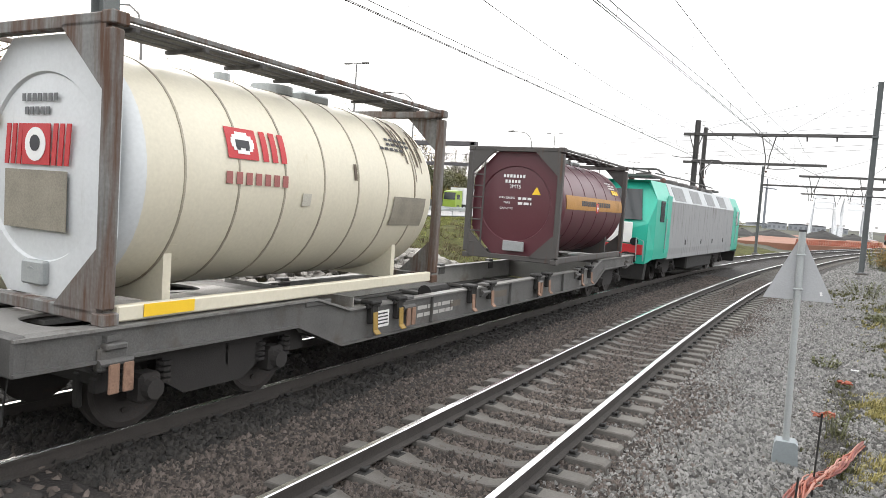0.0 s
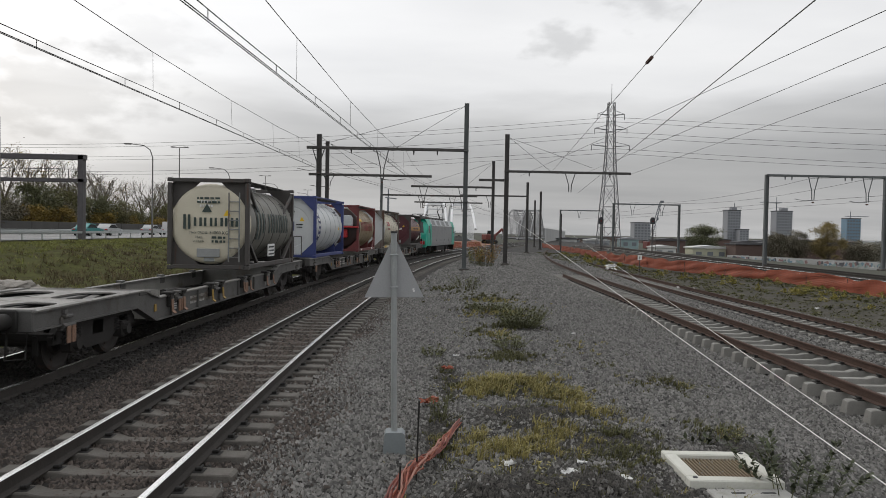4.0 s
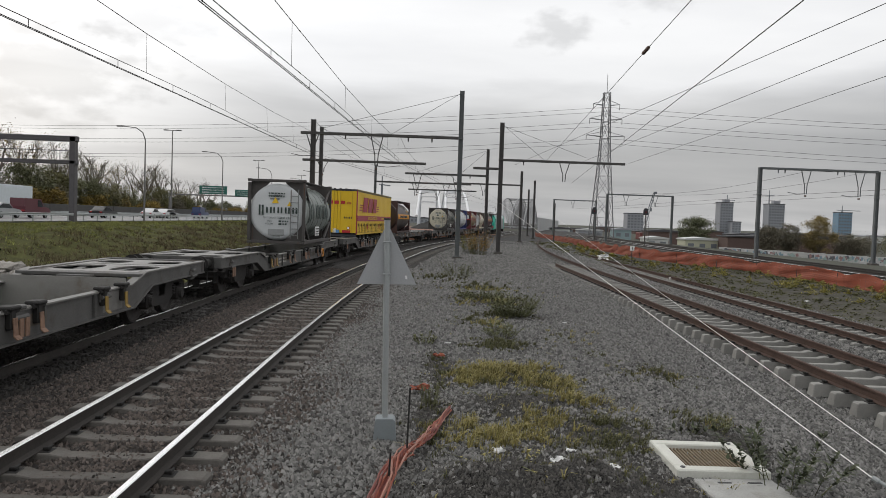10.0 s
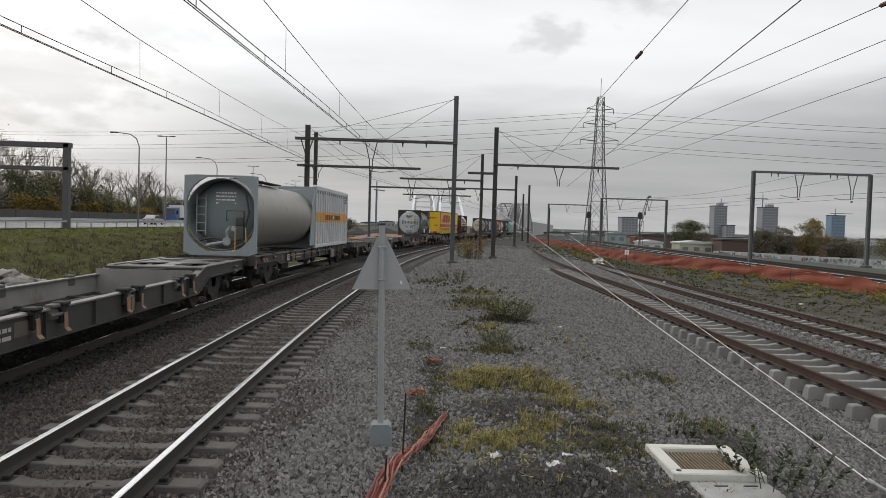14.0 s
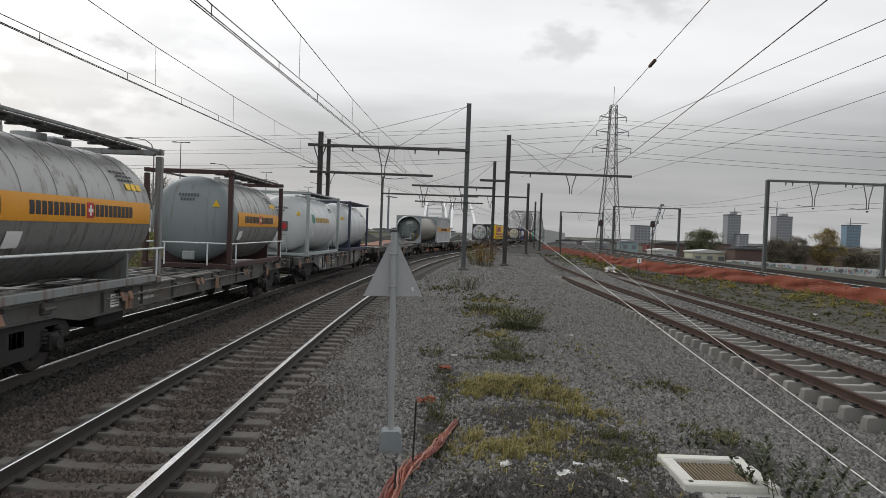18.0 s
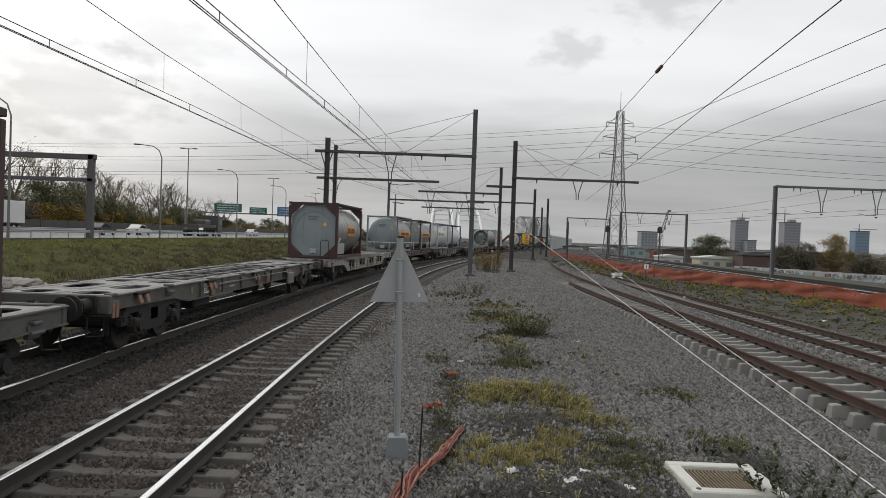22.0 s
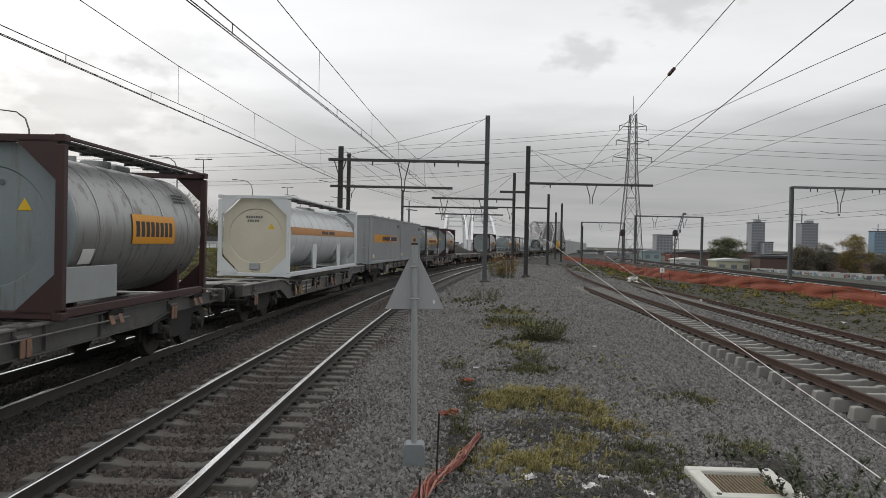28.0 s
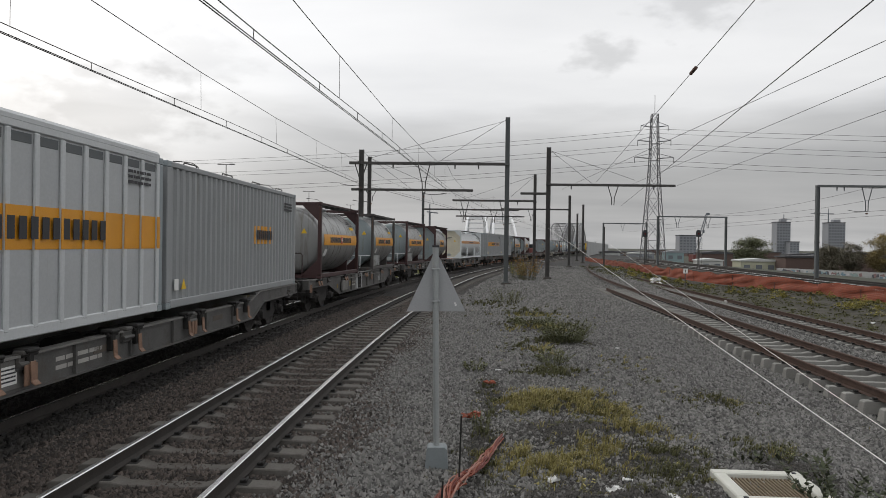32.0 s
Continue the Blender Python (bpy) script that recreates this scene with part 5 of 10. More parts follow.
def end_rail(ob, body, c, r, te, k, hl, rng, railed=False):
    """A tubular guard across the end, a worn panel low on the flank."""
    if not railed:
        swiss(ob, body, c, r, te, k, hl, rng)
        part("side_panel", MB().box((WIDE / 2 - 0.05, -hl + 1.0, BOT + 0.46), (0.02, 1.55, 0.52), 0.01), mat("worn_pale_panel", (0.24, 0.245, 0.24), 0.7, vary=0.35, scale=2, dirt=(0.10, 0.08, 0.06), dirt_amount=0.6, dirt_scale=2.2), ob, "worn pale metal panel above the bottom rail")
    mb = MB()
    mb.tube([(-1.1, -hl - 0.05, BOT + 0.72), (1.1, -hl - 0.05, BOT + 0.72)], 0.022)
    mb.tube([(-0.6, -hl - 0.05, BOT + 0.1), (-0.6, -hl - 0.05, BOT + 0.72)], 0.022)
    mb.tube([(0.6, -hl - 0.05, BOT + 0.1), (0.6, -hl - 0.05, BOT + 0.72)], 0.022)
    part("end_guard_rail", mb, F_WHITE, ob, "white tubular guard rail")


BAND = (-8, 11, ORANGE_BAND)


def bword(te=2.1):
    return (-1.75, 1.6, -3.2, 6.2, 21, INK)

# ---------------------------------------------------------------- the loads, from the locomotive backwards
def cream_extra(ob, body, c, r, te, k, hl, rng):
    # a red patch with a pale oval and stripes, on the flank and on the rear end
    pieces("emblem_stripe", MB().skin(-1.62, -1.17, 11, 27, r + 0.014, c, 4), RED, body)
    mb = MB()
    for i in range(3):
        mb.skin(-1.10 + i * 0.15, -1.01 + i * 0.15, 11, 27, r + 0.014, c, 4)
    pieces("emblem_stripe", mb, RED, body)
    oval = MB()
    for i in range(7):
        w = 0.17 * math.sqrt(1 - ((i - 3) / 3.5) ** 2)
        oval.skin(-1.395 - w, -1.395 + w, 13.5 + i * 1.6, 15.1 + i * 1.6, r + 0.019, c, 1)
    part("emblem_ground", oval, PAPER, body)
    part("emblem_spot", MB().skin(-1.50, -1.30, 16.5, 20.5, r + 0.024, c, 3).skin(-1.49, -1.44, 15.4, 17, r + 0.024, c, 1).skin(-1.36, -1.31, 15.4, 17, r + 0.024, c, 1), INK, body)
    mb = MB()
    for i in range(7):
        mb.skin(-1.66 + i * 0.145, -1.57 + i * 0.145, -1.5, 4.5, r + 0.014, c, 2)
    pieces("letter_bar", mb, mat("faded_red_print", (0.30, 0.10, 0.09), 0.6), body)
    part("round_mark", MB().skin(-0.42, -0.26, -11, -4, r + 0.013, c, 2), mat("pale_grey_mark", (0.42, 0.40, 0.34), 0.6), body)
    part("rust_spot", MB().skin(0.62, 0.68, 6, 16, r + 0.013, c, 3), mat("dark_run_stain", (0.10, 0.075, 0.055), 0.8), body)
    part("dark_patch", MB().skin(te - k - 1.05, te - k - 0.15, -22, -2, r + 0.014, c, 4), mat("worn_label", (0.22, 0.20, 0.16), 0.7, vary=0.3), body)
    for i in range(9):
        y = te - k - 0.75 + i * 0.085 + rng.uniform(-0.03, 0.03)
        a0 = rng.uniform(8, 40)
        part("stain_streak", MB().skin(y, y + rng.uniform(0.015, 0.04), a0, a0 + rng.uniform(12, 35), r + 0.012, c, 5), mat("dark_run_stain", (0.10, 0.075, 0.055), 0.8), body)
    y = -te - 0.02
    part("emblem_panel", MB().box((-0.05, y, c[2] + 0.22), (0.44, 0.01, 0.40)), RED, body)
    for d in (-0.53, -0.43, -0.33, 0.23, 0.33, 0.43):
        part("emblem_stripe", MB().prism([(d - 0.032, c[2] + 0.02), (d + 0.032, c[2] + 0.02), (d + 0.062, c[2] + 0.42), (d - 0.002, c[2] + 0.42)], 1, y - 0.005, y + 0.005), RED, body)
    part("emblem_ground", MB().cyl((-0.05, y - 0.008, c[2] + 0.22), (-0.05, y - 0.012, c[2] + 0.22), 0.165, seg=20), PAPER, body)
    part("emblem_spot", MB().cyl((-0.05, y - 0.014, c[2] + 0.23), (-0.05, y - 0.018, c[2] + 0.23), 0.08, seg=14), INK, body)
    part("dark_patch", MB().box((-0.05, y, c[2] - 0.32), (1.0, 0.01, 0.58), 0.003), mat("worn_label", (0.22, 0.20, 0.16)), body)
    part("warning_triangle", triangle(-0.80, -te - 0.012, c[2] + 0.42, 0.2, 1), WARN, body)
    part("yellow_label", MB().box((WIDE / 2 - 0.02, -hl + 0.75, BOT + 0.11), (0.01, 0.6, 0.12)), WARN, ob)


def wine_extra(ob, body, c, r, te, k, hl, rng):
    swiss(ob, body, c, r, te, k, hl, rng)
    y = -te - 0.014
    for words, size, x, z in (("2MT5", 0.13, 0.0, 0.42), ("MAX GROSS", 0.075, -0.2, 0.14), ("TARE", 0.075, -0.2, 0.02), ("CAPACITY", 0.075, -0.2, -0.12)):
        letters(words, size, PAPER, "marking", body, pose(x, y, c[2] + z, 90, 0, 0))
    part("small_print", bars2(rng, bars2(rng, MB(), y, 0.1, 0.45, c[2] + 0.14, 0.06), y, 0.1, 0.45, c[2] + 0.02, 0.06), PAPER, body)
    part("end_ladder", ladder(-1.1, -hl + 0.02, BOT + 0.25, BOT + 2.45), F_DARK, ob)
    part("step_plate", MB().box((0.1, -hl + 0.06, BOT + 0.36), (0.55, 0.05, 0.24), 0.01), mat("grey_metal_plate", (0.27, 0.28, 0.28), 0.5), ob)


def tan_extra(ob, body, c, r, te, k, hl, rng):
    mb = MB()
    red = mat("faded_red_lettering", (0.22, 0.03, 0.03), 0.6)
    for i in range(5):
        y = -2.0 + i * 0.82
        mb.skin(y, y + 0.18, -7, 20, r + 0.014, c, 6)
        mb.skin(y + 0.38, y + 0.56, -7, 20, r + 0.014, c, 6)
    pieces("letter_bar", mb, red, body)
    # equipment on the rear end: a grey box on a red bracket, a red lower cabinet
    part("equipment_box", MB().box((0.05, -hl + 0.05, BOT + 1.78), (1.65, 0.35, 0.52), 0.04).box((0.55, -hl + 0.03, BOT + 2.0), (0.5, 0.33, 0.3), 0.04), mat("grey_plastic_box", (0.45, 0.48, 0.50), 0.5), ob, "pale grey equipment box")
    part("label_plate", MB().box((-0.25, -hl - 0.13, BOT + 1.78), (0.6, 0.01, 0.3)), PAPER, ob)
    part("red_bracket", MB().box((0, -hl + 0.02, BOT + 1.46), (2.5, 0.42, 0.08), 0.02).bar((1.15, -hl + 0.05, BOT + 1.45), (1.15, -hl + 0.25, BOT + 2.3), 0.08, 0.08).bar((-1.15, -hl + 0.05, BOT + 1.45), (-1.15, -hl + 0.25, BOT + 2.3), 0.08, 0.08), RED, ob)
    part("red_cabinet", MB().box((-0.2, -hl + 0.12, BOT + 1.08), (1.5, 0.24, 0.5), 0.04), RED, ob)
    mb = MB()
    for y in (-1.9, 1.9):
        mb.box((WIDE / 2 - 0.02, y, BOT + 0.12), (0.012, 0.45, 0.10))
    pieces("sill_label", mb, PAPER, ob)
    part("sticker", MB().skin(-te + k + 0.05, -te + k + 0.9, 20, 28, r + 0.014, c, 3), WARN, body)


def blue_extra(ob, body, c, r, te, k, hl, rng):
    navy = mat("navy_label", (0.03, 0.04, 0.14), 0.5)
    part("label_strip", MB().skin(-te + k + 0.15, -te + k + 0.50, -28, 34, r + 0.014, c, 10), navy, body)
    mb = MB()
    for i in range(5):
        mb.skin(-te + k + 0.22, -te + k + 0.43, -20 + i * 11, -14 + i * 11, r + 0.019, c, 2)
    pieces("letter_bar", mb, PAPER, body)
    y = -te - 0.02
    part("label_square", MB().box((0.0, y, c[2] + 0.02), (0.42, 0.01, 0.42), 0.003), navy, body)
    part("small_print", MB().box((0.45, y, c[2] + 0.1), (0.3, 0.008, 0.05)).box((0.45, y, c[2] - 0.02), (0.26, 0.008, 0.04)).box((-0.5, y, c[2] + 0.0), (0.28, 0.008, 0.04)).box((-0.5, y, c[2] - 0.12), (0.3, 0.008, 0.04)), INK, body)
    part("placard", MB().box((-0.1, y, c[2] - 0.42), (0.34, 0.01, 0.3), 0.003), PAPER, body)
    part("ladder", MB().tube([(0.25, -hl - 0.02, BOT + 0.1), (0.25, -hl - 0.02, BOT + 0.95)], 0.02).tube([(0.6, -hl - 0.02, BOT + 0.1), (0.6, -hl - 0.02, BOT + 0.95)], 0.02).tube([(0.25, -hl - 0.02, BOT + 0.95), (0.6, -hl - 0.02, BOT + 0.95)], 0.02), F_DARK, ob)
    part("warning_triangle", triangle(r + 0.02, te - k - 0.9, c[2] - 0.12, 0.2, 0), WARN, body)


def round_end_extra(pale_end):
    def f(ob, body, c, r, te, k, hl, rng):
        mb = MB()
        lt = mat("dark_green_lettering", (0.035, 0.055, 0.05), 0.6)
        for i in range(6):
            y, w = -2.05 + i * 0.70, 0.50
            mb.skin(y, y + 0.15, -12 if i else -22, 18 if i else 32, r + 0.014, c, 6)
            if i != 1:
                mb.skin(y + 0.35, y + w, -12 if i else -22, 18 if i else 32, r + 0.014, c, 6)
        pieces("letter_bar", mb, lt, body)
        y = -te - 0.02
        mb = MB()
        x = -0.78
        for i in range(6):
            h = 0.44 if i == 0 else 0.26
            mb.box((x + 0.05, y, c[2] + 0.06), (0.075, 0.01, h))
            if i != 1:
                mb.box((x + 0.19, y, c[2] + 0.06), (0.07, 0.01, h))
                x += 0.32
            else:
                x += 0.17
        pieces("letter_bar", mb, lt, body)
        mb = MB()
        for words, size, z in (("MAX GROSS", 0.10, -0.27), ("TARE", 0.09, -0.41), ("VOLUME", 0.09, -0.53)):
            letters(words, size, lt, "marking", body, pose(-0.30, y - 0.004, c[2] + z, 90, 0, 0))
        letters("36000 KG" if pale_end else "34000 KG", 0.14, lt, "marking", body, pose(0.32, y - 0.004, c[2] - 0.27, 90, 0, 0))
        for q in range(2):
            bars2(rng, mb, y, 0.10, 0.52, c[2] - 0.41 - 0.12 * q, 0.07)
            bars2(rng, mb, y, -0.35, 0.35, c[2] + 0.78 - 0.12 * q, 0.06)
        part("small_print", mb, lt, body)
        part("emblem_triangle", triangle(-0.05, y, c[2] + 0.36, 0.3, 1), WARN if pale_end else lt, body)
        part("grey_plate", MB().box((0, y, c[2] - 0.88), (0.7, 0.02, 0.26), 0.01), mat("grey_metal_plate", (0.27, 0.28, 0.28), 0.5), body)
        part("ladder", ladder(0.62, -hl + 0.03, BOT + 0.25, BOT + 2.35), F_GREY, ob)
        part("data_panel", MB().box((WIDE / 2 - 0.05, -0.2, BOT + 0.55), (0.02, 0.9, 0.42), 0.01), PAPER, ob, "white plate with small print")
        mb = MB()
        for q in range(3):
            bars(rng, mb, WIDE / 2 - 0.036, -0.55, 0.15, BOT + 0.66 - 0.12 * q, 0.05, 0.14)
        part("small_print", mb, INK, ob)
    return f


def bars2(rng, mb, y, x0, x1, z, h):
    x = x0
    while x < x1 - 0.03:
        w = min(0.05 + 0.10 * rng.random(), x1 - x)
        mb.box((x + w / 2, y, z), (w, 0.008, h))
        x += w + h * 0.6
    return mb


def ladder(x, y, z0, z1):
    mb = MB()
    for d in (0, 0.32):
        mb.box((x + d, y, (z0 + z1) / 2), (0.04, 0.03, z1 - z0), 0.006)
    n = int((z1 - z0) / 0.28)
    for i in range(n):
        mb.box((x + 0.16, y, z0 + 0.14 + i * 0.28), (0.30, 0.03, 0.03), 0.005)
    return mb


def gold_extra(ob, body, c, r, te, k, hl, rng):
    part("green_square", MB().skin(-te + k + 0.1, -te + k + 0.55, 2, 20, r + 0.014, c, 4), mat("green_label", (0.05, 0.22, 0.16), 0.5), body)
    mb = MB()
    for i in range(8):
        mb.skin(-te + k + 0.75 + i * 0.33, -te + k + 0.98 + i * 0.33, 4, 14, r + 0.014, c, 3)
    pieces("letter_bar", mb, mat("gold_lettering", (0.42, 0.26, 0.03), 0.5), body)
    y = -te - 0.03
    part("dark_label", MB().box((-0.25, y, c[2] - 0.12), (1.1, 0.012, 0.42), 0.003), mat("dark_label", (0.10, 0.10, 0.10), 0.6), body)
    d = MB().box((0.12, y - 0.01, c[2] - 0.12), (0.24, 0.012, 0.24), 0, Matrix.Rotation(radians(45), 3, "Y"))
    part("placard", d, RED, body)
    d = MB().box((-0.1, y, c[2] + 0.42), (0.22, 0.012, 0.22), 0, Matrix.Rotation(radians(45), 3, "Y"))
    part("placard", d, mat("grey_placard", (0.33, 0.34, 0.35), 0.5), body)


def make_loads():
    tank(205.6, 6.058, F_DARK, WINE, "wine red tank container with an orange band in a dark frame", 1, band=(-2, 14, mat("ochre_band_paint", (0.34, 0.16, 0.02), 0.5, dirt=GRIME, dirt_amount=0.3)),
         word=(-1.4, 1.3, 3, 9, 15, INK), rings=5, extra=wine_extra, end_plate=True, hoop=False)
    rusty = paint("rusty_blue_grey_frame", (0.155, 0.155, 0.15), 0.65, dirt=(0.085, 0.045, 0.028), amount=0.75, vary=0.3)
    tank(193.75, 6.1, rusty, BEIGE, "cream tank container with red emblem stripes in a rusty frame", 2, rings=7, ring_paint=mat("dull_band_steel", (0.30, 0.27, 0.21), 0.6, vary=0.3, dirt=(0.14, 0.10, 0.06), dirt_amount=0.4), extra=cream_extra, end_shell=PALE,
         end_plate=True, hoop=False, sill=BEIGE, warned=False)
    tank(183.9, 6.058, F_RED, TAN, "dirty tan tank container with large red bars in a red-brown frame", 3, rings=5, extra=tan_extra, gap=0.12, hoop=False, end_shell=BROWN)
    tank(173.5, 6.058, F_BLUE, PALE, "white tank container with navy labels in a blue frame", 4, rings=5, ring_paint=GREYBLUE, extra=blue_extra, hoop=False, end_plate=True)
    tank(163.3, 6.058, F_DARK, DARKGREY, "dirty dark grey tank container with a pale round end", 5, rings=5, ring_paint=F_DARK, top_rails=False, extra=round_end_extra(False), end_shell=BEIGE, hoop=False, gusset=0.82)
    tank(133.0, 6.058, F_MAROON, BROWN, "dark brown tank container with an orange band in a maroon frame", 6, rings=6, ring_paint=F_GREY, band=BAND, word=bword(), extra=swiss)
    tank(102.5, 6.058, F_DARK, GREENGREY, "grey-green tank container with a white round end in a dark frame", 8, rings=5, ring_paint=F_DARK, top_rails=False, extra=round_end_extra(True), end_shell=PALE, hoop=False, gusset=0.82)
    tank(19.6, 6.058, F_NAVY, PALE, "white tank container in a dark blue frame", 11, rings=3, end="round", gusset=0)
    tank(10.4, 6.3, F_LEAD, PALE, "white tank container with gold lettering bars in a pale frame", 12, rings=4, end="round", extra=gold_extra, gusset=0)
    for s, f, sh, lab, seed in ((-0.15, F_MAROON, SILVER, "silver tank container with an orange band in a maroon frame", 13),
                                (-11.0, F_GREY, SILVER, "silver tank container with an orange band in a grey frame", 14),
                                (-72.9, F_DARK, SILVER, "silver tank container with an orange band in a dark frame", 17),
                                (-135.2, F_MAROON, SILVER, "silver tank container with an orange band and maroon posts", 22),
                                (-145.6, F_DARK, SILVER, "silver tank container with an orange band and dark posts", 23)):
        tank(s, 6.058, f, sh, lab, seed, rings=5, band=BAND, word=bword(), extra=side_rail if seed < 20 else end_rail, end="round", end_shell=GREYBLUE, hoop=False, gusset=0)
    for s, lab, seed in ((-31.1, "grey tank container with a small orange patch in a maroon frame", 15), (-62.6, "grey tank container with an orange patch in a maroon frame", 16),
                         (-124.5, "silver tank container with an orange patch in a maroon frame", 21)):
        tank(s, 6.058, F_MAROON, SILVER, lab, seed, rings=4, band=None, extra=patch_extra, end_shell=GREYBLUE, end_plate=True, hoop=seed != 16)
    tank(-154.9, 6.058, F_MAROON, SILVER, "silver tank container with an orange band in a maroon end frame", 24, rings=5, band=BAND, word=bword(), extra=swiss, end_shell=None)
    tank(-108.0, 12.19, F_WHITE, PALE, "long white tank container with an orange band in a white frame", 20, r=1.18, rings=9, band=(4, 17, mat("brown_orange_band", (0.40, 0.17, 0.03), 0.5)),
         word=(-1.2, 1.2, 7, 13, 15, INK), end="flat", extra=long_extra, hoop=False, end_plate=True, end_shell=BEIGE)


def patch_extra(ob, body, c, r, te, k, hl, rng):
    part("orange_patch", MB().skin(-0.75, 1.15, -11, 14, r + 0.014, c, 6), ORANGE_BAND, body)
    mb = MB()
    for i in range(8):
        mb.skin(-0.62 + i * 0.21, -0.48 + i * 0.21, -5, 8, r + 0.019, c, 3)
    pieces("letter_bar", mb, INK, body)
    part("side_panel", MB().box((WIDE / 2 - 0.06, -hl + 1.0, BOT + 0.52), (0.02, 1.6, 0.55), 0.01), STEEL_GREY, ob, "plain grey metal panel above the bottom rail")


def long_extra(ob, body, c, r, te, k, hl, rng):
    mb = MB()
    for y in (-2.2, 2.2):
        mb.prism([(y - 0.35, c[2] - 0.2), (y + 0.35, c[2] - 0.2), (y + 0.25, BOT + 0.2), (y - 0.25, BOT + 0.2)], 0, WIDE / 2 - 0.16, WIDE / 2 - 0.10)
    part("support_plate", mb, F_WHITE, ob)


make_loads()


# ---------------------------------------------------------------- box containers
BOX_GREY = paint("light_grey_box_paint", (0.27, 0.282, 0.288), 0.5, amount=0.3, dirt=(0.25, 0.24, 0.22))
BOX_WHITE = paint("white_box_paint", (0.52, 0.54, 0.55), 0.45, amount=0.2, dirt=(0.38, 0.36, 0.32))
# colour of the shade painted between the ribs below the top rail
LEAD_DARK = paint("dark_grey_shade_paint", (0.10, 0.11, 0.115), 0.6, amount=0.3)
BOX_PANEL = paint("pale_grey_panel_paint", (0.41, 0.425, 0.435), 0.45, amount=0.25, dirt=(0.32, 0.30, 0.27))
LEAD = paint("lead_grey_box_paint", (0.25, 0.285, 0.30), 0.5, amount=0.3)


def corrugated(y0, y1, x, z0, z1, sg, pitch=0.28, deep=0.05):
    """A wall of pressed steel with upright flutes."""
    mb = MB()
    pts = []
    n = int((y1 - y0) / pitch)
    p = (y1 - y0) / n
    for i in range(n):
        y = y0 + i * p
        pts += [(y, 0), (y + p * 0.34, 0), (y + p * 0.5, -deep), (y + p * 0.84, -deep)]
    pts.append((y1, 0))
    for y, d in pts:
        mb.v += [Vector((x + sg * d, y, z0)), Vector((x + sg * d, y, z1))]
    for i in range(len(pts) - 1):
        mb.f.append((2 * i, 2 * i + 2, 2 * i + 3, 2 * i + 1))
    return mb


def box_container(s, length, style, label, seed, band=None, tall=2.80, word=None):
    """A steel box: posts, rails, castings, fluted or ribbed walls, doors with locking bars, a roof."""
    rng = random.Random(seed)
    col = {"flute": BOX_GREY, "rib": BOX_WHITE}[style]
    ob = thing("box_container", label, "container", "containers on the train")
    hl, hw = length / 2, WIDE / 2
    z0, z1 = BOT, BOT + tall
    for e in (-1, 1):
        for sg in (-1, 1):
            part("corner_post", MB().box((sg * (hw - 0.08), e * (hl - 0.08), (z0 + z1) / 2), (0.16, 0.16, tall - 0.24), 0.015), LEAD if style == "rib" else col, ob)
            for z in (z0 + 0.06, z1 - 0.06):
                part("corner_casting", MB().box((sg * (hw - 0.081), e * (hl - 0.089), z), (0.164, 0.18, 0.118), 0.012), LEAD, ob)
    for sg in (-1, 1):
        part("bottom_rail", MB().box((sg * (hw - 0.06), 0, z0 + 0.09), (0.12, length - 0.34, 0.16), 0.015), col, ob)
        part("top_rail", MB().box((sg * (hw - 0.05), 0, z1 - 0.06), (0.10, length - 0.34, 0.11), 0.015), col, ob)
        if style == "flute":
            wall = part("side_wall", corrugated(-hl + 0.16, hl - 0.16, sg * (hw - 0.015), z0 + 0.15, z1 - 0.10, sg), col, ob)
        else:
            wall = part("side_wall", MB().box((sg * (hw - 0.06), 0, (z0 + z1) / 2), (0.05, length - 0.3, tall - 0.2)), BOX_PANEL, ob)
            n = round(length / 0.62)
            for i in range(n + 1):
                y = -hl + 0.2 + i * (length - 0.4) / n
                part("rib", MB().box((sg * (hw - 0.015), y, (z0 + z1) / 2), (0.045, 0.10, tall - 0.24), 0.012), col, wall)
                # flat dark patch drawn as the top rail's shade
                if i < n and sg > 0:
                    part("top_shade_patch", MB().box((hw - 0.033, y + (length - 0.4) / n / 2, z1 - 0.21), (0.008, (length - 0.4) / n - 0.16, 0.13), 0.003), LEAD_DARK, wall)
            part("roof_curve", MB().box((sg * (hw - 0.09), 0, z1 + 0.02), (0.18, length - 0.2, 0.16), 0.05), col, ob)
    part("front_wall", MB().box((0, hl - 0.06, (z0 + z1) / 2), (WIDE - 0.3, 0.05, tall - 0.2)), col, ob)
    for sg in (-1, 1):
        d = part("door", MB().box((sg * 0.545, -hl + 0.05, (z0 + z1) / 2), (1.07, 0.06, tall - 0.28), 0.015), col, ob)
        for x in (0.25, 0.8):
            mb = MB().cyl((sg * x, -hl - 0.01, z0 + 0.1), (sg * x, -hl - 0.01, z1 - 0.1), 0.018, seg=8)
            mb.box((sg * x, -hl - 0.02, z0 + 0.95), (0.28, 0.03, 0.05), 0.01)
            part("locking_bar", mb, STEEL_GREY, d)
    for z in (z0 + 0.07, z1 - 0.07):
        part("door_beam", MB().box((0, -hl + 0.06, z), (WIDE - 0.32, 0.12, 0.13), 0.01), LEAD, ob)
    mb = MB()
    for i in range(int(length / 0.4)):
        y = -hl + 0.3 + i * 0.4
        mb.box((0, y, z1 - 0.01), (WIDE - 0.2, 0.2, 0.02), 0.004)
    mb.box((0, 0, z1 - 0.025), (WIDE - 0.12, length - 0.2, 0.02))
    part("roof", mb, col, ob)
    mb = MB()
    for i in range(4):
        y = (i - 1.5) * length / 4.3
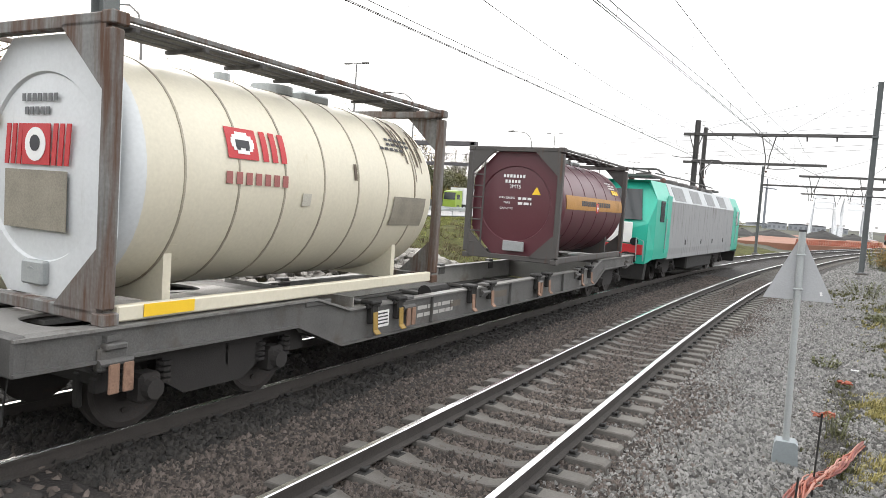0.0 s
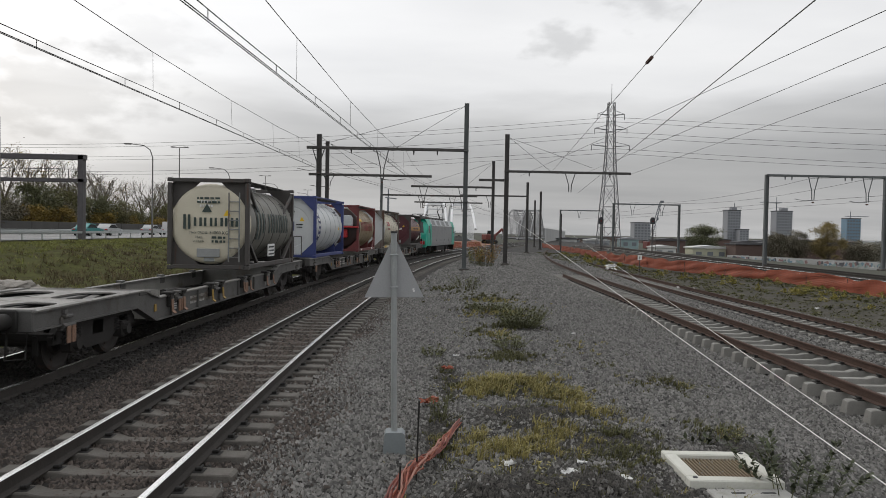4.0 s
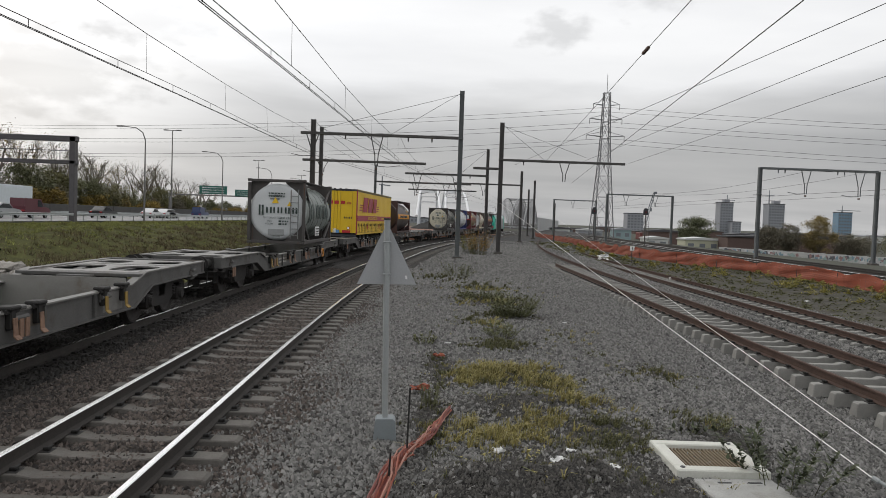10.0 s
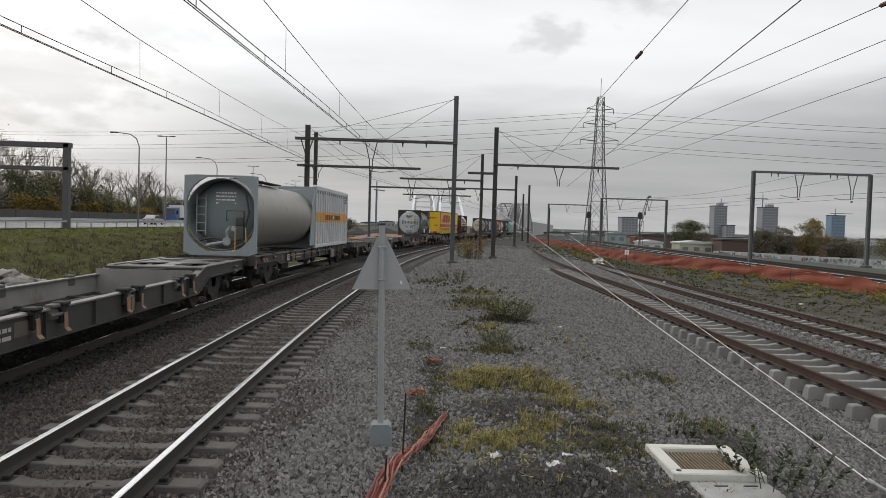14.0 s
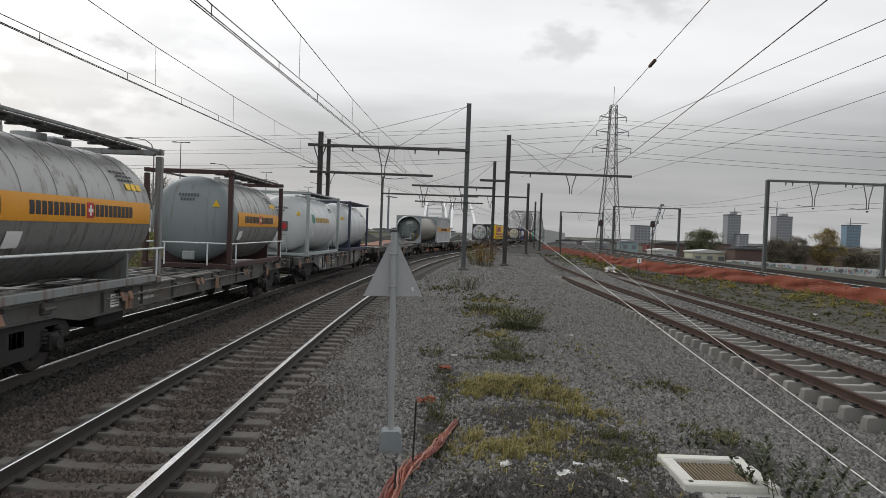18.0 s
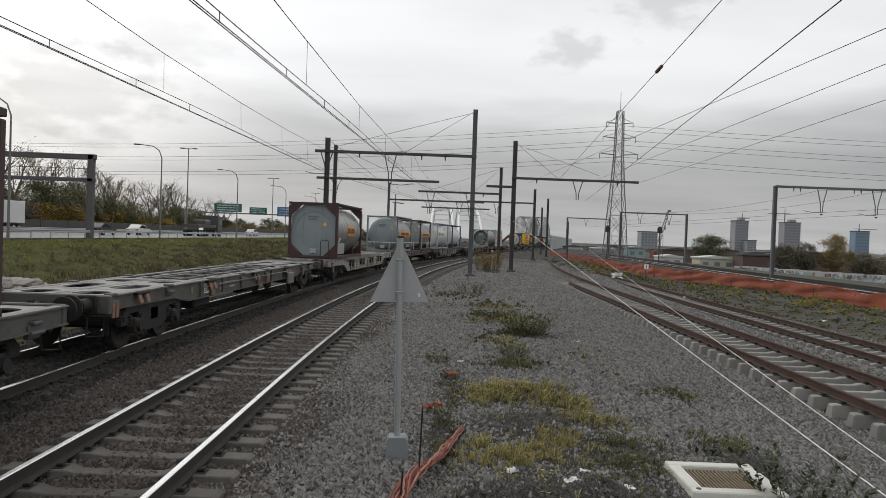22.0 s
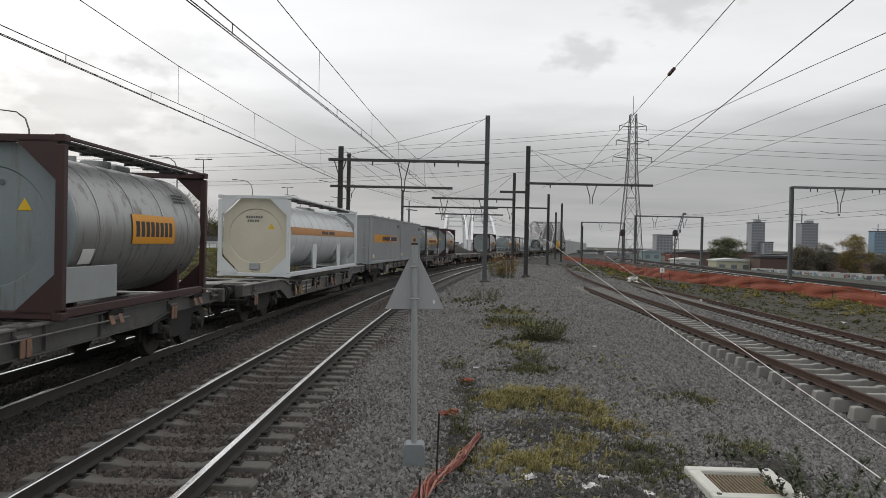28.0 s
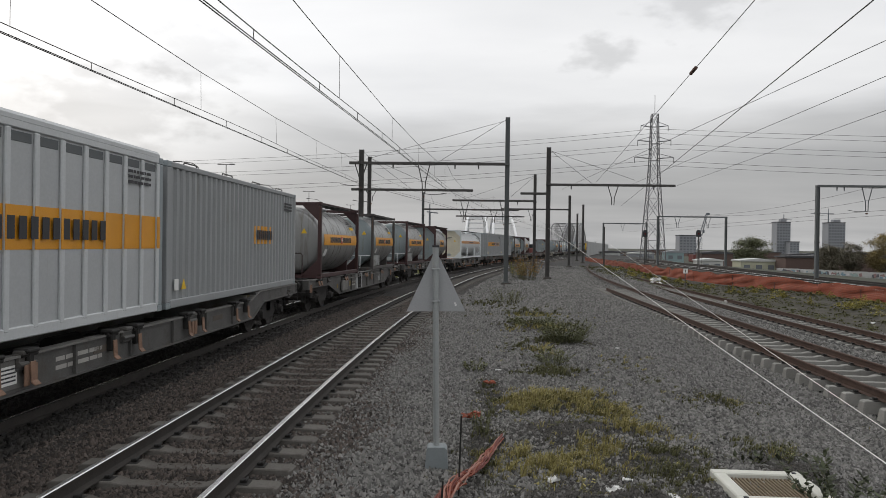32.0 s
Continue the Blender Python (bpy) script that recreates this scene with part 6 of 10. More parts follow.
        mb.tube([(hw - 0.15, y - 0.35, z1), (hw - 0.15, y - 0.3, z1 + 0.07), (hw - 0.15, y + 0.3, z1 + 0.07), (hw - 0.15, y + 0.35, z1)], 0.015, 6)
    part("roof_rail", mb, F_DARK, ob)
    # orange band that follows the flutes or ribs, with bars for its words
    if band:
        y0, y1, za, zb = band
        xw = hw - 0.015
        if style == "flute":
            mb = corrugated(y0, y1, xw + 0.005, z0 + za, z0 + zb, 1, (length - 0.32) / int((length - 0.32) / 0.28))
            part("colour_band", mb, ORANGE_BAND, ob, "orange painted band")
        else:
            mb = MB().box((hw - 0.032, 0, z0 + (za + zb) / 2), (0.006, length - 0.4, zb - za))
            n = round(length / 0.62)
            for i in range(n + 1):
                mb.box((hw + 0.0105, -hl + 0.2 + i * (length - 0.4) / n, z0 + (za + zb) / 2), (0.006, 0.104, zb - za))
            part("colour_band", mb, ORANGE_BAND, ob, "orange painted band")
        w0, w1, n = word
        step = (w1 - w0) / n
        mb, rm, wc = MB(), MB(), MB()
        zm = z0 + (za + zb) / 2
        for i in range(n):
            y = w0 + (i + 0.5) * step
            if n > 12 and i == n // 2:
                rm.box((hw + 0.016, y, zm), (0.006, step * 1.5, 0.30))
                wc.box((hw + 0.021, y, zm), (0.006, step * 1.0, 0.07)).box((hw + 0.021, y, zm), (0.007, 0.07, 0.22))
                continue
            mb.box((hw + 0.012, y, zm), (0.008, step * 0.62, (zb - za) * 0.52))
        pieces("letter_bar", mb, INK, ob)
        if rm.v:
            part("cross_ground", rm, RED, ob)
            part("white_cross", wc, PAPER, ob)
    mb = MB()
    for q in range(3):
        bars(rng, mb, hw + 0.006, hl - 1.3, hl - 0.5, z1 - 0.35 - 0.09 * q, 0.05, 0.12)
    part("small_print", mb, INK, ob)
    part("warning_triangle", triangle(hw + 0.008, -hl + 0.75, z0 + 0.35, 0.22, 0), WARN, ob)
    part("data_plate", MB().box((hw + 0.006, -hl + 0.42, z0 + 0.45), (0.006, 0.18, 0.22)), PAPER, ob)
    return load(ob, s)


def silo_container(s, length, label):
    """A bulk tank whose rear end sits in a round opening of a framed end wall."""
    ob = thing("silo_container", label, "tank container", "containers on the train")
    hl, hw = length / 2, WIDE / 2
    z0, z1 = BOT, BOT + 2.75
    c = (0, 0, BOT + 1.42)
    r = 1.235
    col = paint("tan_grey_bulk_tank", (0.235, 0.225, 0.20), 0.42, 0.25, amount=0.4)
    dim = paint("blue_grey_end_paint", (0.17, 0.20, 0.205), 0.5, amount=0.35)
    # end wall with a rounded opening
    outer = [(-hw, z0), (hw, z0), (hw, z1), (-hw, z1)]
    mb = MB()
    n = 32
    ring = [(1.16 * max(-1, min(1, 1.12 * math.sin(2 * math.pi * i / n))), c[2] + 0.0 + 1.26 * max(-1, min(1, 1.08 * math.cos(2 * math.pi * i / n)))) for i in range(n)]
    sq = []
    for x, z in ring:
        dx, dz = x, z - c[2]
        k = min(hw / max(abs(dx), 1e-6), ((z1 - c[2]) if dz > 0 else (c[2] - z0)) / max(abs(dz), 1e-6))
        sq.append((dx * k, c[2] + dz * k))
    for y in (-hl, -hl + 0.14):
        mb.v += [Vector((x, y, z)) for x, z in ring] + [Vector((x, y, z)) for x, z in sq]
    for i in range(n):
        j = (i + 1) % n
        mb.f += [(i, j, n + j, n + i), (2 * n + i, 3 * n + i, 3 * n + j, 2 * n + j), (i, 2 * n + i, 2 * n + j, j), (n + i, n + j, 3 * n + j, 3 * n + i)]
    part("end_wall", mb, LEAD, ob, "blue-grey end wall with a round opening")
    part("front_frame", MB().box((0, hl - 0.07, (z0 + z1) / 2), (WIDE, 0.12, z1 - z0), 0.02), LEAD, ob)
    te = hl - 0.55
    prof = [(-te, 0)] + [(-te + 0.4 * (1 - math.cos(math.pi / 2 * i / 8)), r * math.sin(math.pi / 2 * i / 8) ** 0.7) for i in range(1, 9)]
    skin = MB().lathe([(-hl + 0.15, r), (0, r), (hl - 0.15, r)], 48, c)
    skin.f = [q for q in skin.f if len(q) == 4]
    body = part("tank_shell", skin, col, ob, smooth=True)
    part("tank_end", MB().lathe(prof, 48, c), dim, body, "blue-grey dished end", smooth=True)
    mb = MB()
    for i in range(40):
        a, b = 2 * math.pi * i / 40, 2 * math.pi * (i + 1) / 40
        q = [Vector((k * math.sin(g), y, c[2] + k * math.cos(g))) for y in (-hl + 0.1, -hl + 0.95) for k in (1.20, 1.228) for g in (a, b)]
        mb.put(q, [(0, 1, 5, 4), (2, 6, 7, 3), (0, 2, 3, 1), (4, 5, 7, 6)])
    part("mouth_lining", mb, dim, ob, smooth=True)
    part("end_ladder", ladder(-0.98, -hl + 0.45, z0 + 0.7, z0 + 2.1), STEEL_GREY, ob)
    for sg in (-1, 1):
        part("corner_fin", MB().prism([(hl - 0.1, z1 - 0.1), (hl - 0.1, z0 + 0.15), (hl - 1.0, z0 + 0.15), (hl - 0.6, z1 - 0.7)], 0, sg * (hw - 0.02) - 0.02, sg * (hw - 0.02) + 0.02), LEAD, ob)
    part("roof_grating", MB().box((0.35, -hl + 3.3, z1 - 0.03), (0.5, 4.6, 0.04), 0.01), STEEL_DARK, ob)
    for y in (-2.5, 0, 2.5):
        part("manhole", MB().cyl((-0.2, y, c[2] + r - 0.03), (-0.2, y, c[2] + r + 0.12), 0.25, seg=16), STEEL_GREY, ob)
    y = -hl + 0.12
    part("outlet_pipe", MB().tube([(0.2, y + 0.3, z0 + 1.0), (0.2, y, z0 + 0.85), (0.2, y, z0 + 0.5), (-0.5, y, z0 + 0.35)], 0.06).cyl((0.2, y - 0.05, z0 + 0.5), (0.2, y + 0.05, z0 + 0.5), 0.14, seg=14), STEEL_GREY, ob)
    part("hose", MB().tube([(0.85, y, z0 + 2.1), (0.95, y, z0 + 1.5), (0.8, y, z0 + 0.9), (0.75, y, z0 + 0.4)], 0.03), INK, ob)
    part("hand_hoop", MB().tube([(0.5, y - 0.05, z0 + 0.15), (0.5, y - 0.05, z0 + 0.95), (0.85, y - 0.05, z0 + 0.98), (0.9, y - 0.05, z0 + 0.2)], 0.02), YELLOW, ob, "yellow tubular hand hoop")
    part("air_line", MB().tube([(0.15, y + 0.3, z0 + 1.25), (0.15, y + 0.1, z0 + 1.2), (0.15, y + 0.1, z0 + 1.55), (0.75, y + 0.1, z0 + 1.55), (0.75, y + 0.1, z0 + 0.7)], 0.022, 6), STEEL_DARK, ob)
    part("valve_block", MB().box((0.62, y + 0.08, z0 + 1.18), (0.26, 0.16, 0.30), 0.03).cyl((0.62, y - 0.06, z0 + 1.2), (0.62, y + 0.02, z0 + 1.2), 0.07, seg=10), STEEL_DARK, ob)
    part("valve_wheel", MB().cyl((0.42, y - 0.02, z0 + 0.95), (0.42, y + 0.02, z0 + 0.95), 0.09, seg=12), STEEL_GREY, ob)
    part("low_pipe", MB().tube([(-0.9, y + 0.1, z0 + 0.5), (-0.3, y + 0.06, z0 + 0.62), (0.3, y + 0.06, z0 + 0.5), (0.8, y + 0.1, z0 + 0.62)], 0.045, 8), STEEL_DARK, ob)
    rng = random.Random(4)
    mb = MB()
    for q in range(4):
        bars2(rng, mb, -te + 0.02, -0.35, 0.35, c[2] + 0.75 - 0.12 * q, 0.05)
    part("small_print", mb, PAPER, body)
    return load(ob, s)


def make_boxes():
    box_container(61.2, 9.125, "rib", "white ribbed bulk container with an orange band", 9, tall=2.9, band=(-4.3, 4.3, 1.26, 1.72), word=(-2.2, 1.9, 22))
    silo_container(51.9, 9.35, "grey bulk tank container with a framed round end")
    box_container(-83.6, 9.125, "flute", "light grey fluted steel container with an orange patch", 18, band=(0.55, 2.2, 1.25, 1.72), word=(0.7, 2.05, 8))
    box_container(-93.0, 9.125, "flute", "light grey fluted steel container with an orange band", 19, band=(-3.9, 3.9, 1.25, 1.72), word=(-1.6, 3.2, 24))
    box_container(-165.7, 9.125, "flute", "light grey fluted steel container with a small orange patch", 25, band=(0.55, 2.2, 1.25, 1.72), word=(0.7, 2.05, 8))
    box_container(-175.0, 9.125, "rib", "white ribbed bulk container with a wide orange band", 26, band=(-4.3, 4.3, 1.15, 1.72), word=(-3.6, 2.6, 26))


make_boxes()

# ---------------------------------------------------------------- the locomotive and the semi-trailer
def make_loco():
    ob = thing("electric_locomotive", "grey and turquoise electric locomotive with two pantographs", "locomotive")
    teal = paint("turquoise_loco_paint", (0.02, 0.36, 0.26), 0.35, amount=0.2, dirt=(0.05, 0.12, 0.10))
    grey = paint("dull_loco_grey", (0.24, 0.245, 0.25), 0.5, amount=0.45, dirt=(0.13, 0.12, 0.11))
    roofm = paint("pale_loco_roof", (0.42, 0.44, 0.45), 0.5, amount=0.35)
    louvre = mat("grey_louvre", (0.20, 0.205, 0.21), 0.6, vary=0.2, scale=3, dirt=(0.12, 0.11, 0.10), dirt_amount=0.4)
    hl = 9.3
    sect = [(-1.46, 0.95), (1.46, 0.95), (1.49, 1.3), (1.49, 3.05), (1.18, 3.72), (-1.18, 3.72), (-1.49, 3.05), (-1.49, 1.3)]
    part("body", MB().prism(sect, 1, -hl + 2.6, hl - 2.6), grey, ob)
    part("roof_panel", MB().prism([(-1.495, 3.06), (-1.19, 3.73), (1.19, 3.73), (1.495, 3.06), (1.40, 3.06), (1.12, 3.62), (-1.12, 3.62), (-1.40, 3.06)], 1, -hl + 2.62, hl - 2.62), roofm, ob)
    for e in (-1, 1):
        y0, y1, y2 = e * (hl - 2.6), e * (hl - 0.55), e * hl
        mb = MB()
        a = [(x, z) for x, z in sect]
        b = [(-1.36, 0.80), (1.36, 0.80), (1.38, 1.3), (1.36, 2.2), (1.0, 3.66), (-1.0, 3.66), (-1.36, 2.2), (-1.38, 1.3)]
        n = len(a)
        mb.v += [Vector((x, y0, z)) for x, z in a] + [Vector((x, y1, z)) for x, z in a] + [Vector((x, y2 - e * (0.9 if z > 3 else 0.12 if z > 2 else 0.0), z)) for x, z in b]
        for r in range(2):
            for i in range(n):
                mb.f.append((r * n + i, r * n + (i + 1) % n, (r + 1) * n + (i + 1) % n, (r + 1) * n + i))
        mb.f += [tuple(range(n)), tuple(range(2 * n, 3 * n))]
        cab = part("cab", mb, teal, ob, "turquoise driver's cab")
        part("windscreen", MB().put([Vector((-1.12, y2 - e * 0.14 + e * 0.012, 2.32)), Vector((1.12, y2 - e * 0.14 + e * 0.012, 2.32)), Vector((0.88, y2 - e * 0.72 + e * 0.012, 3.40)), Vector((-0.88, y2 - e * 0.72 + e * 0.012, 3.40)),
                       Vector((-1.12, y2 - e * 0.20, 2.32)), Vector((1.12, y2 - e * 0.20, 2.32)), Vector((0.88, y2 - e * 0.80, 3.40)), Vector((-0.88, y2 - e * 0.80, 3.40))],
                      [(0, 1, 2, 3), (4, 5, 6, 7), (0, 1, 5, 4), (3, 2, 6, 7), (0, 3, 7, 4), (1, 2, 6, 5)]), GLASS_DARK, cab)
        part("white_panel", MB().box((0, y2 + e * 0.0, 1.86), (1.7, 0.05, 0.72), 0.02), WHITE, cab)
        part("red_panel", MB().box((0, y2 + e * 0.0, 1.28), (2.5, 0.06, 0.36), 0.02), RED, cab)
        for sg in (-1, 1):
            part("side_window", MB().box((sg * 1.495, e * (hl - 1.35), 2.65), (0.02, 0.55, 0.75), 0.005), GLASS_DARK, cab)
            part("cab_door", MB().box((sg * 1.493, e * (hl - 2.25), 2.2), (0.02, 0.66, 2.1), 0.005), teal, cab)
            part("handrail", MB().tube([(sg * 1.53, e * (hl - 1.85), 1.3), (sg * 1.55, e * (hl - 1.85), 2.4)], 0.02, 6), STEEL_GREY, cab)
            part("headlamp", MB().cyl((sg * 0.95, y2, 1.56), (sg * 0.95, y2 + e * 0.05, 1.56), 0.14, seg=14), GLASS_DARK, cab)
            part("front_hoop", MB().tube([(sg * 1.3, y2 + e * 0.03, 0.9), (sg * 1.3, y2 + e * 0.12, 1.6), (sg * 1.05, y2 + e * 0.12, 1.7), (sg * 1.05, y2 + e * 0.03, 0.9)], 0.02, 6), STEEL_GREY, cab)
        part("snowplough", MB().prism([(-1.3, 0.25), (1.3, 0.25), (1.35, 0.8), (-1.35, 0.8)], 1, y2 - e * 0.35, y2 - e * 0.05), BLACK, ob)
    for sg in (-1, 1):
        for y in (-5.2, -2.2, 0.8, 3.8):
            part("roof_grille", MB().prism([(1.475 * sg, 3.12), (1.245 * sg, 3.64), (1.22 * sg, 3.63), (1.45 * sg, 3.11)], 1, y - 0.9, y + 0.9), louvre, ob)
        part("side_skirt", MB().box((sg * 1.44, 0, 1.02), (0.06, 13.5, 0.26), 0.02), grey, ob)
        for y in (-4, -1, 1.5, 4.2):
            part("side_hatch", MB().box((sg * 1.496, y, 1.5), (0.015, 0.14, 0.2)), INK, ob)
    part("underfloor_box", MB().box((0, 0, 0.62), (2.6, 5.2, 0.62), 0.06), BLACK, ob)
    eq = MB()
    for y in (-3.2, -1.2, 0.6, 2.4, 4.2):
        eq.box((0.1, y, 3.85), (1.2, 1.0, 0.30), 0.05)
    pieces("roof_gear", eq, STEEL_DARK, ob)
    for i, y in enumerate((-5.4, -4.4, -2.4, 1.6, 3.4, 5.2)):
        part("roof_insulator", MB().lathe([(-0.2, 0.05), (-0.15, 0.10), (-0.1, 0.05), (-0.05, 0.10), (0, 0.05), (0.05, 0.10), (0.2, 0.04)], 10, (0.5 if i % 2 else -0.5, y, 3.95)), mat("brown_insulator", (0.10, 0.05, 0.035)), ob)
    part("busbar", MB().tube([(0.5, -5.6, 4.15), (0.5, 0, 4.2), (0.5, 5.6, 4.15)], 0.03, 6), STEEL_DARK, ob)
    for e, up in ((-1, 0.15), (1, 1.5)):
        y = e * 5.9
        pan = part("pantograph", MB().box((0, y, 4.0), (1.3, 1.5, 0.10), 0.02), STEEL_DARK, ob)
        knee = (0, y - e * 1.3, 4.05 + up * 0.5 + 0.1)
        head = (0, y + e * 0.1, 4.10 + up)
        part("lower_arm", MB().bar((0, y + e * 0.5, 4.05), knee, 0.10, 0.10), STEEL_DARK, pan)
        for sg in (-1, 1):
            part("upper_arm", MB().tube([knee, (sg * 0.3, head[1], head[2])], 0.03, 6), STEEL_DARK, pan)
        for d in (-0.18, 0.18):
            part("contact_strip", MB().tube([(-0.9, head[1] + d, head[2] - 0.12), (-0.65, head[1] + d, head[2] + 0.04), (0.65, head[1] + d, head[2] + 0.04), (0.9, head[1] + d, head[2] - 0.12)], 0.03, 6), STEEL_DARK, pan)
    buffers(ob, hl + 0.6)
    for e in (-1, 1):
        bogie(ob, e * 5.2, 1.8)
    MOVERS.append((ob, 220.7, 5.2, 0.0))


make_loco()


def make_trailer():
    """A curtain-sided semi-trailer without its tractor, its wheels down in the wagon's pocket."""
    ob = thing("semi_trailer", "yellow curtain-sided semi-trailer with magenta bands standing in a pocket wagon", "trailer", "containers on the train")
    yel = paint("bright_yellow_curtain", (0.70, 0.46, 0.012), 0.45, amount=0.12, dirt=(0.45, 0.30, 0.02))
    mag = paint("magenta_red_band", (0.32, 0.032, 0.055), 0.5, amount=0.15, dirt=(0.16, 0.02, 0.05))
    hl, hw, z0, z1 = 6.8, 1.275, 1.34, 4.12
    part("front_wall", MB().box((0, hl - 0.03, (z0 + z1) / 2), (2.5, 0.06, z1 - z0), 0.01), yel, ob)
    part("roof", MB().box((0, 0, z1 - 0.02), (2.55, 2 * hl, 0.06), 0.015), mat("pale_tarpaulin", (0.45, 0.42, 0.28), 0.6), ob)
    part("floor", MB().box((0, 0, z0 + 0.02), (2.5, 2 * hl - 0.1, 0.14), 0.02), BLACK, ob)
    for sg in (-1, 1):
        # a curtain with soft upright folds
        mb, n = MB(), 90
        for i in range(n + 1):
            y = -hl + 0.06 + (2 * hl - 0.12) * i / n
            for j in range(7):
                u = j / 6
                w = 0.012 * math.sin(i * 1.7) * (1 - u) + 0.01 * math.sin(i * 0.45 + u * 2)
                mb.v.append(Vector((sg * (hw - 0.03 + w), y, z0 + 0.12 + (z1 - z0 - 0.22) * u)))
        mb.f = [(i * 7 + j, (i + 1) * 7 + j, (i + 1) * 7 + j + 1, i * 7 + j + 1) for i in range(n) for j in range(6)]
        cur = part("curtain", mb, yel, ob, smooth=True)
        part("top_rail", MB().box((sg * (hw - 0.02), 0, z1 - 0.06), (0.06, 2 * hl, 0.12), 0.01), mat("dark_tarp_edge", (0.13, 0.10, 0.03), 0.6), ob)
        part("bottom_rail", MB().box((sg * (hw - 0.05), 0, z0 + 0.04), (0.08, 2 * hl, 0.14), 0.01), mat("yellow_trailer_steel", (0.60, 0.40, 0.02), 0.5), ob)
        part("magenta_band", MB().box((sg * (hw - 0.006), 0, z0 + 1.0), (0.02, 2 * hl - 0.12, 0.34)), mag, cur)
        # big emblem: slanted plain blocks with speed lines
        mb = MB()
        zb, zt, s = z0 + 1.40, z0 + 2.36, 0.42
        def blk(y0, y1, za, zc):
            k = lambda z: (z - zb) / (zt - zb) * s
            ya = (lambda y, z: (y + k(z)) * (1 if sg > 0 else -1))
            p = [Vector((sg * (hw + 0.006), ya(y0, za), za)), Vector((sg * (hw + 0.006), ya(y1, za), za)), Vector((sg * (hw + 0.006), ya(y1, zc), zc)), Vector((sg * (hw + 0.006), ya(y0, zc), zc))]
            q = [v + Vector((sg * 0.004, 0, 0)) for v in p]
            mb.put(p + q, [(0, 1, 2, 3), (4, 5, 6, 7), (0, 1, 5, 4), (1, 2, 6, 5), (2, 3, 7, 6), (3, 0, 4, 7)])
        zm = (zb + zt) / 2
        blk(-5.2, -3.7, zb, zt), blk(-3.35, -1.85, zb, zt), blk(-1.5, -0.3, zb, zt)
        for q in range(3):
            blk(-6.3, -5.4, zb + 0.08 + q * 0.16, zb + 0.15 + q * 0.16)
            blk(-0.1, 0.7, zb + 0.08 + q * 0.16, zb + 0.15 + q * 0.16)
        pieces("emblem_block", mb, mag, cur)
        if sg > 0:
            letters("EXCELLENCE. SIMPLY DELIVERED.", 0.24, mat("gold_print", (0.62, 0.42, 0.05), 0.5), "slogan", cur, Matrix(((0, 0, 1, hw + 0.008), (1, 0, 0, -1.4), (0, 1, 0, z0 + 1.0), (0, 0, 0, 1))))
            bars(random.Random(3), mb2 := MB(), hw + 0.008, 2.2, 3.6, z0 + 1.0, 0.12, 0.14)
            part("small_print", mb2, mat("gold_print", (0.62, 0.42, 0.05)), cur)
        # straps with buckles
        for i in range(26):
            y = -hl + 0.3 + i * (2 * hl - 0.6) / 25
            part("strap", MB().box((sg * (hw + 0.0), y, z0 + 0.38), (0.012, 0.05, 0.62)).box((sg * (hw + 0.012), y + 0.03, z0 + 0.56), (0.03, 0.07, 0.13), 0.01), INK, ob)
        for y in (-3.4, 1.2):
            part("marker_board", MB().box((sg * (hw + 0.006), y, z0 + 0.45), (0.01, 0.34, 0.3)), RED, ob)
    # rear doors
    y = -hl
    for sg in (-1, 1):
        d = part("rear_door", MB().box((sg * 0.61, y, (z0 + z1) / 2), (1.2, 0.06, z1 - z0 - 0.16), 0.01), yel, ob)
        part("door_edge", MB().box((sg * 1.23, y - 0.01, (z0 + z1) / 2), (0.07, 0.08, z1 - z0), 0.01), mag, ob)
        for x in (0.2, 0.95):
            part("locking_bar", MB().cyl((sg * x, y - 0.05, z0 + 0.1), (sg * x, y - 0.05, z1 - 0.15), 0.016, seg=6), mat("yellow_bar", (0.5, 0.34, 0.02), 0.4), d)
    part("rear_header", MB().box((0, y - 0.01, z1 - 0.05), (2.5, 0.08, 0.12), 0.01), INK, ob)
    for x in (-0.9, -0.3, 0.3, 0.9):
        part("roof_lamp", MB().box((x * 0.6, y - 0.04, z1 + 0.02), (0.14, 0.06, 0.05), 0.01), INK, ob)
    mb = MB()
    for i, (x, w) in enumerate(((-0.42, 0.30), (-0.05, 0.32), (0.34, 0.30))):
        mb.box((x, y - 0.045, z1 - 0.82), (w * 0.92, 0.01, 0.2))
    for x in (-0.8, 0.72):
        for q in range(3):
            mb.box((x, y - 0.045, z1 - 0.90 + q * 0.05), (0.28, 0.008, 0.025))
    pieces("emblem_block", mb, RED, ob)
    bars2(random.Random(4), num := MB(), y - 0.045, 0.45, 1.0, z0 + 1.02, 0.12)
    part("number_bar", num, INK, ob)
    for x in (-0.85, 0.6):
        part("rear_plate", MB().box((x, y - 0.05, z0 + 0.16), (0.5, 0.02, 0.16)).box((x, y - 0.055, z0 + 0.16), (0.42, 0.02, 0.09)), RED, ob)
    part("label", MB().box((-0.15, y - 0.05, z0 + 0.2), (0.18, 0.01, 0.26)), PAPER, ob)
    part("label", MB().box((0.05, y - 0.05, z0 + 0.16), (0.2, 0.01, 0.18)), mat("blue_sticker", (0.10, 0.25, 0.5), 0.5), ob)
    part("speed_disc", MB().cyl((0.72, y - 0.045, z0 + 0.38), (0.72, y - 0.055, z0 + 0.38), 0.10, seg=16), RED, ob)
    part("speed_disc_centre", MB().cyl((0.72, y - 0.05, z0 + 0.38), (0.72, y - 0.06, z0 + 0.38), 0.075, seg=16), PAPER, ob)
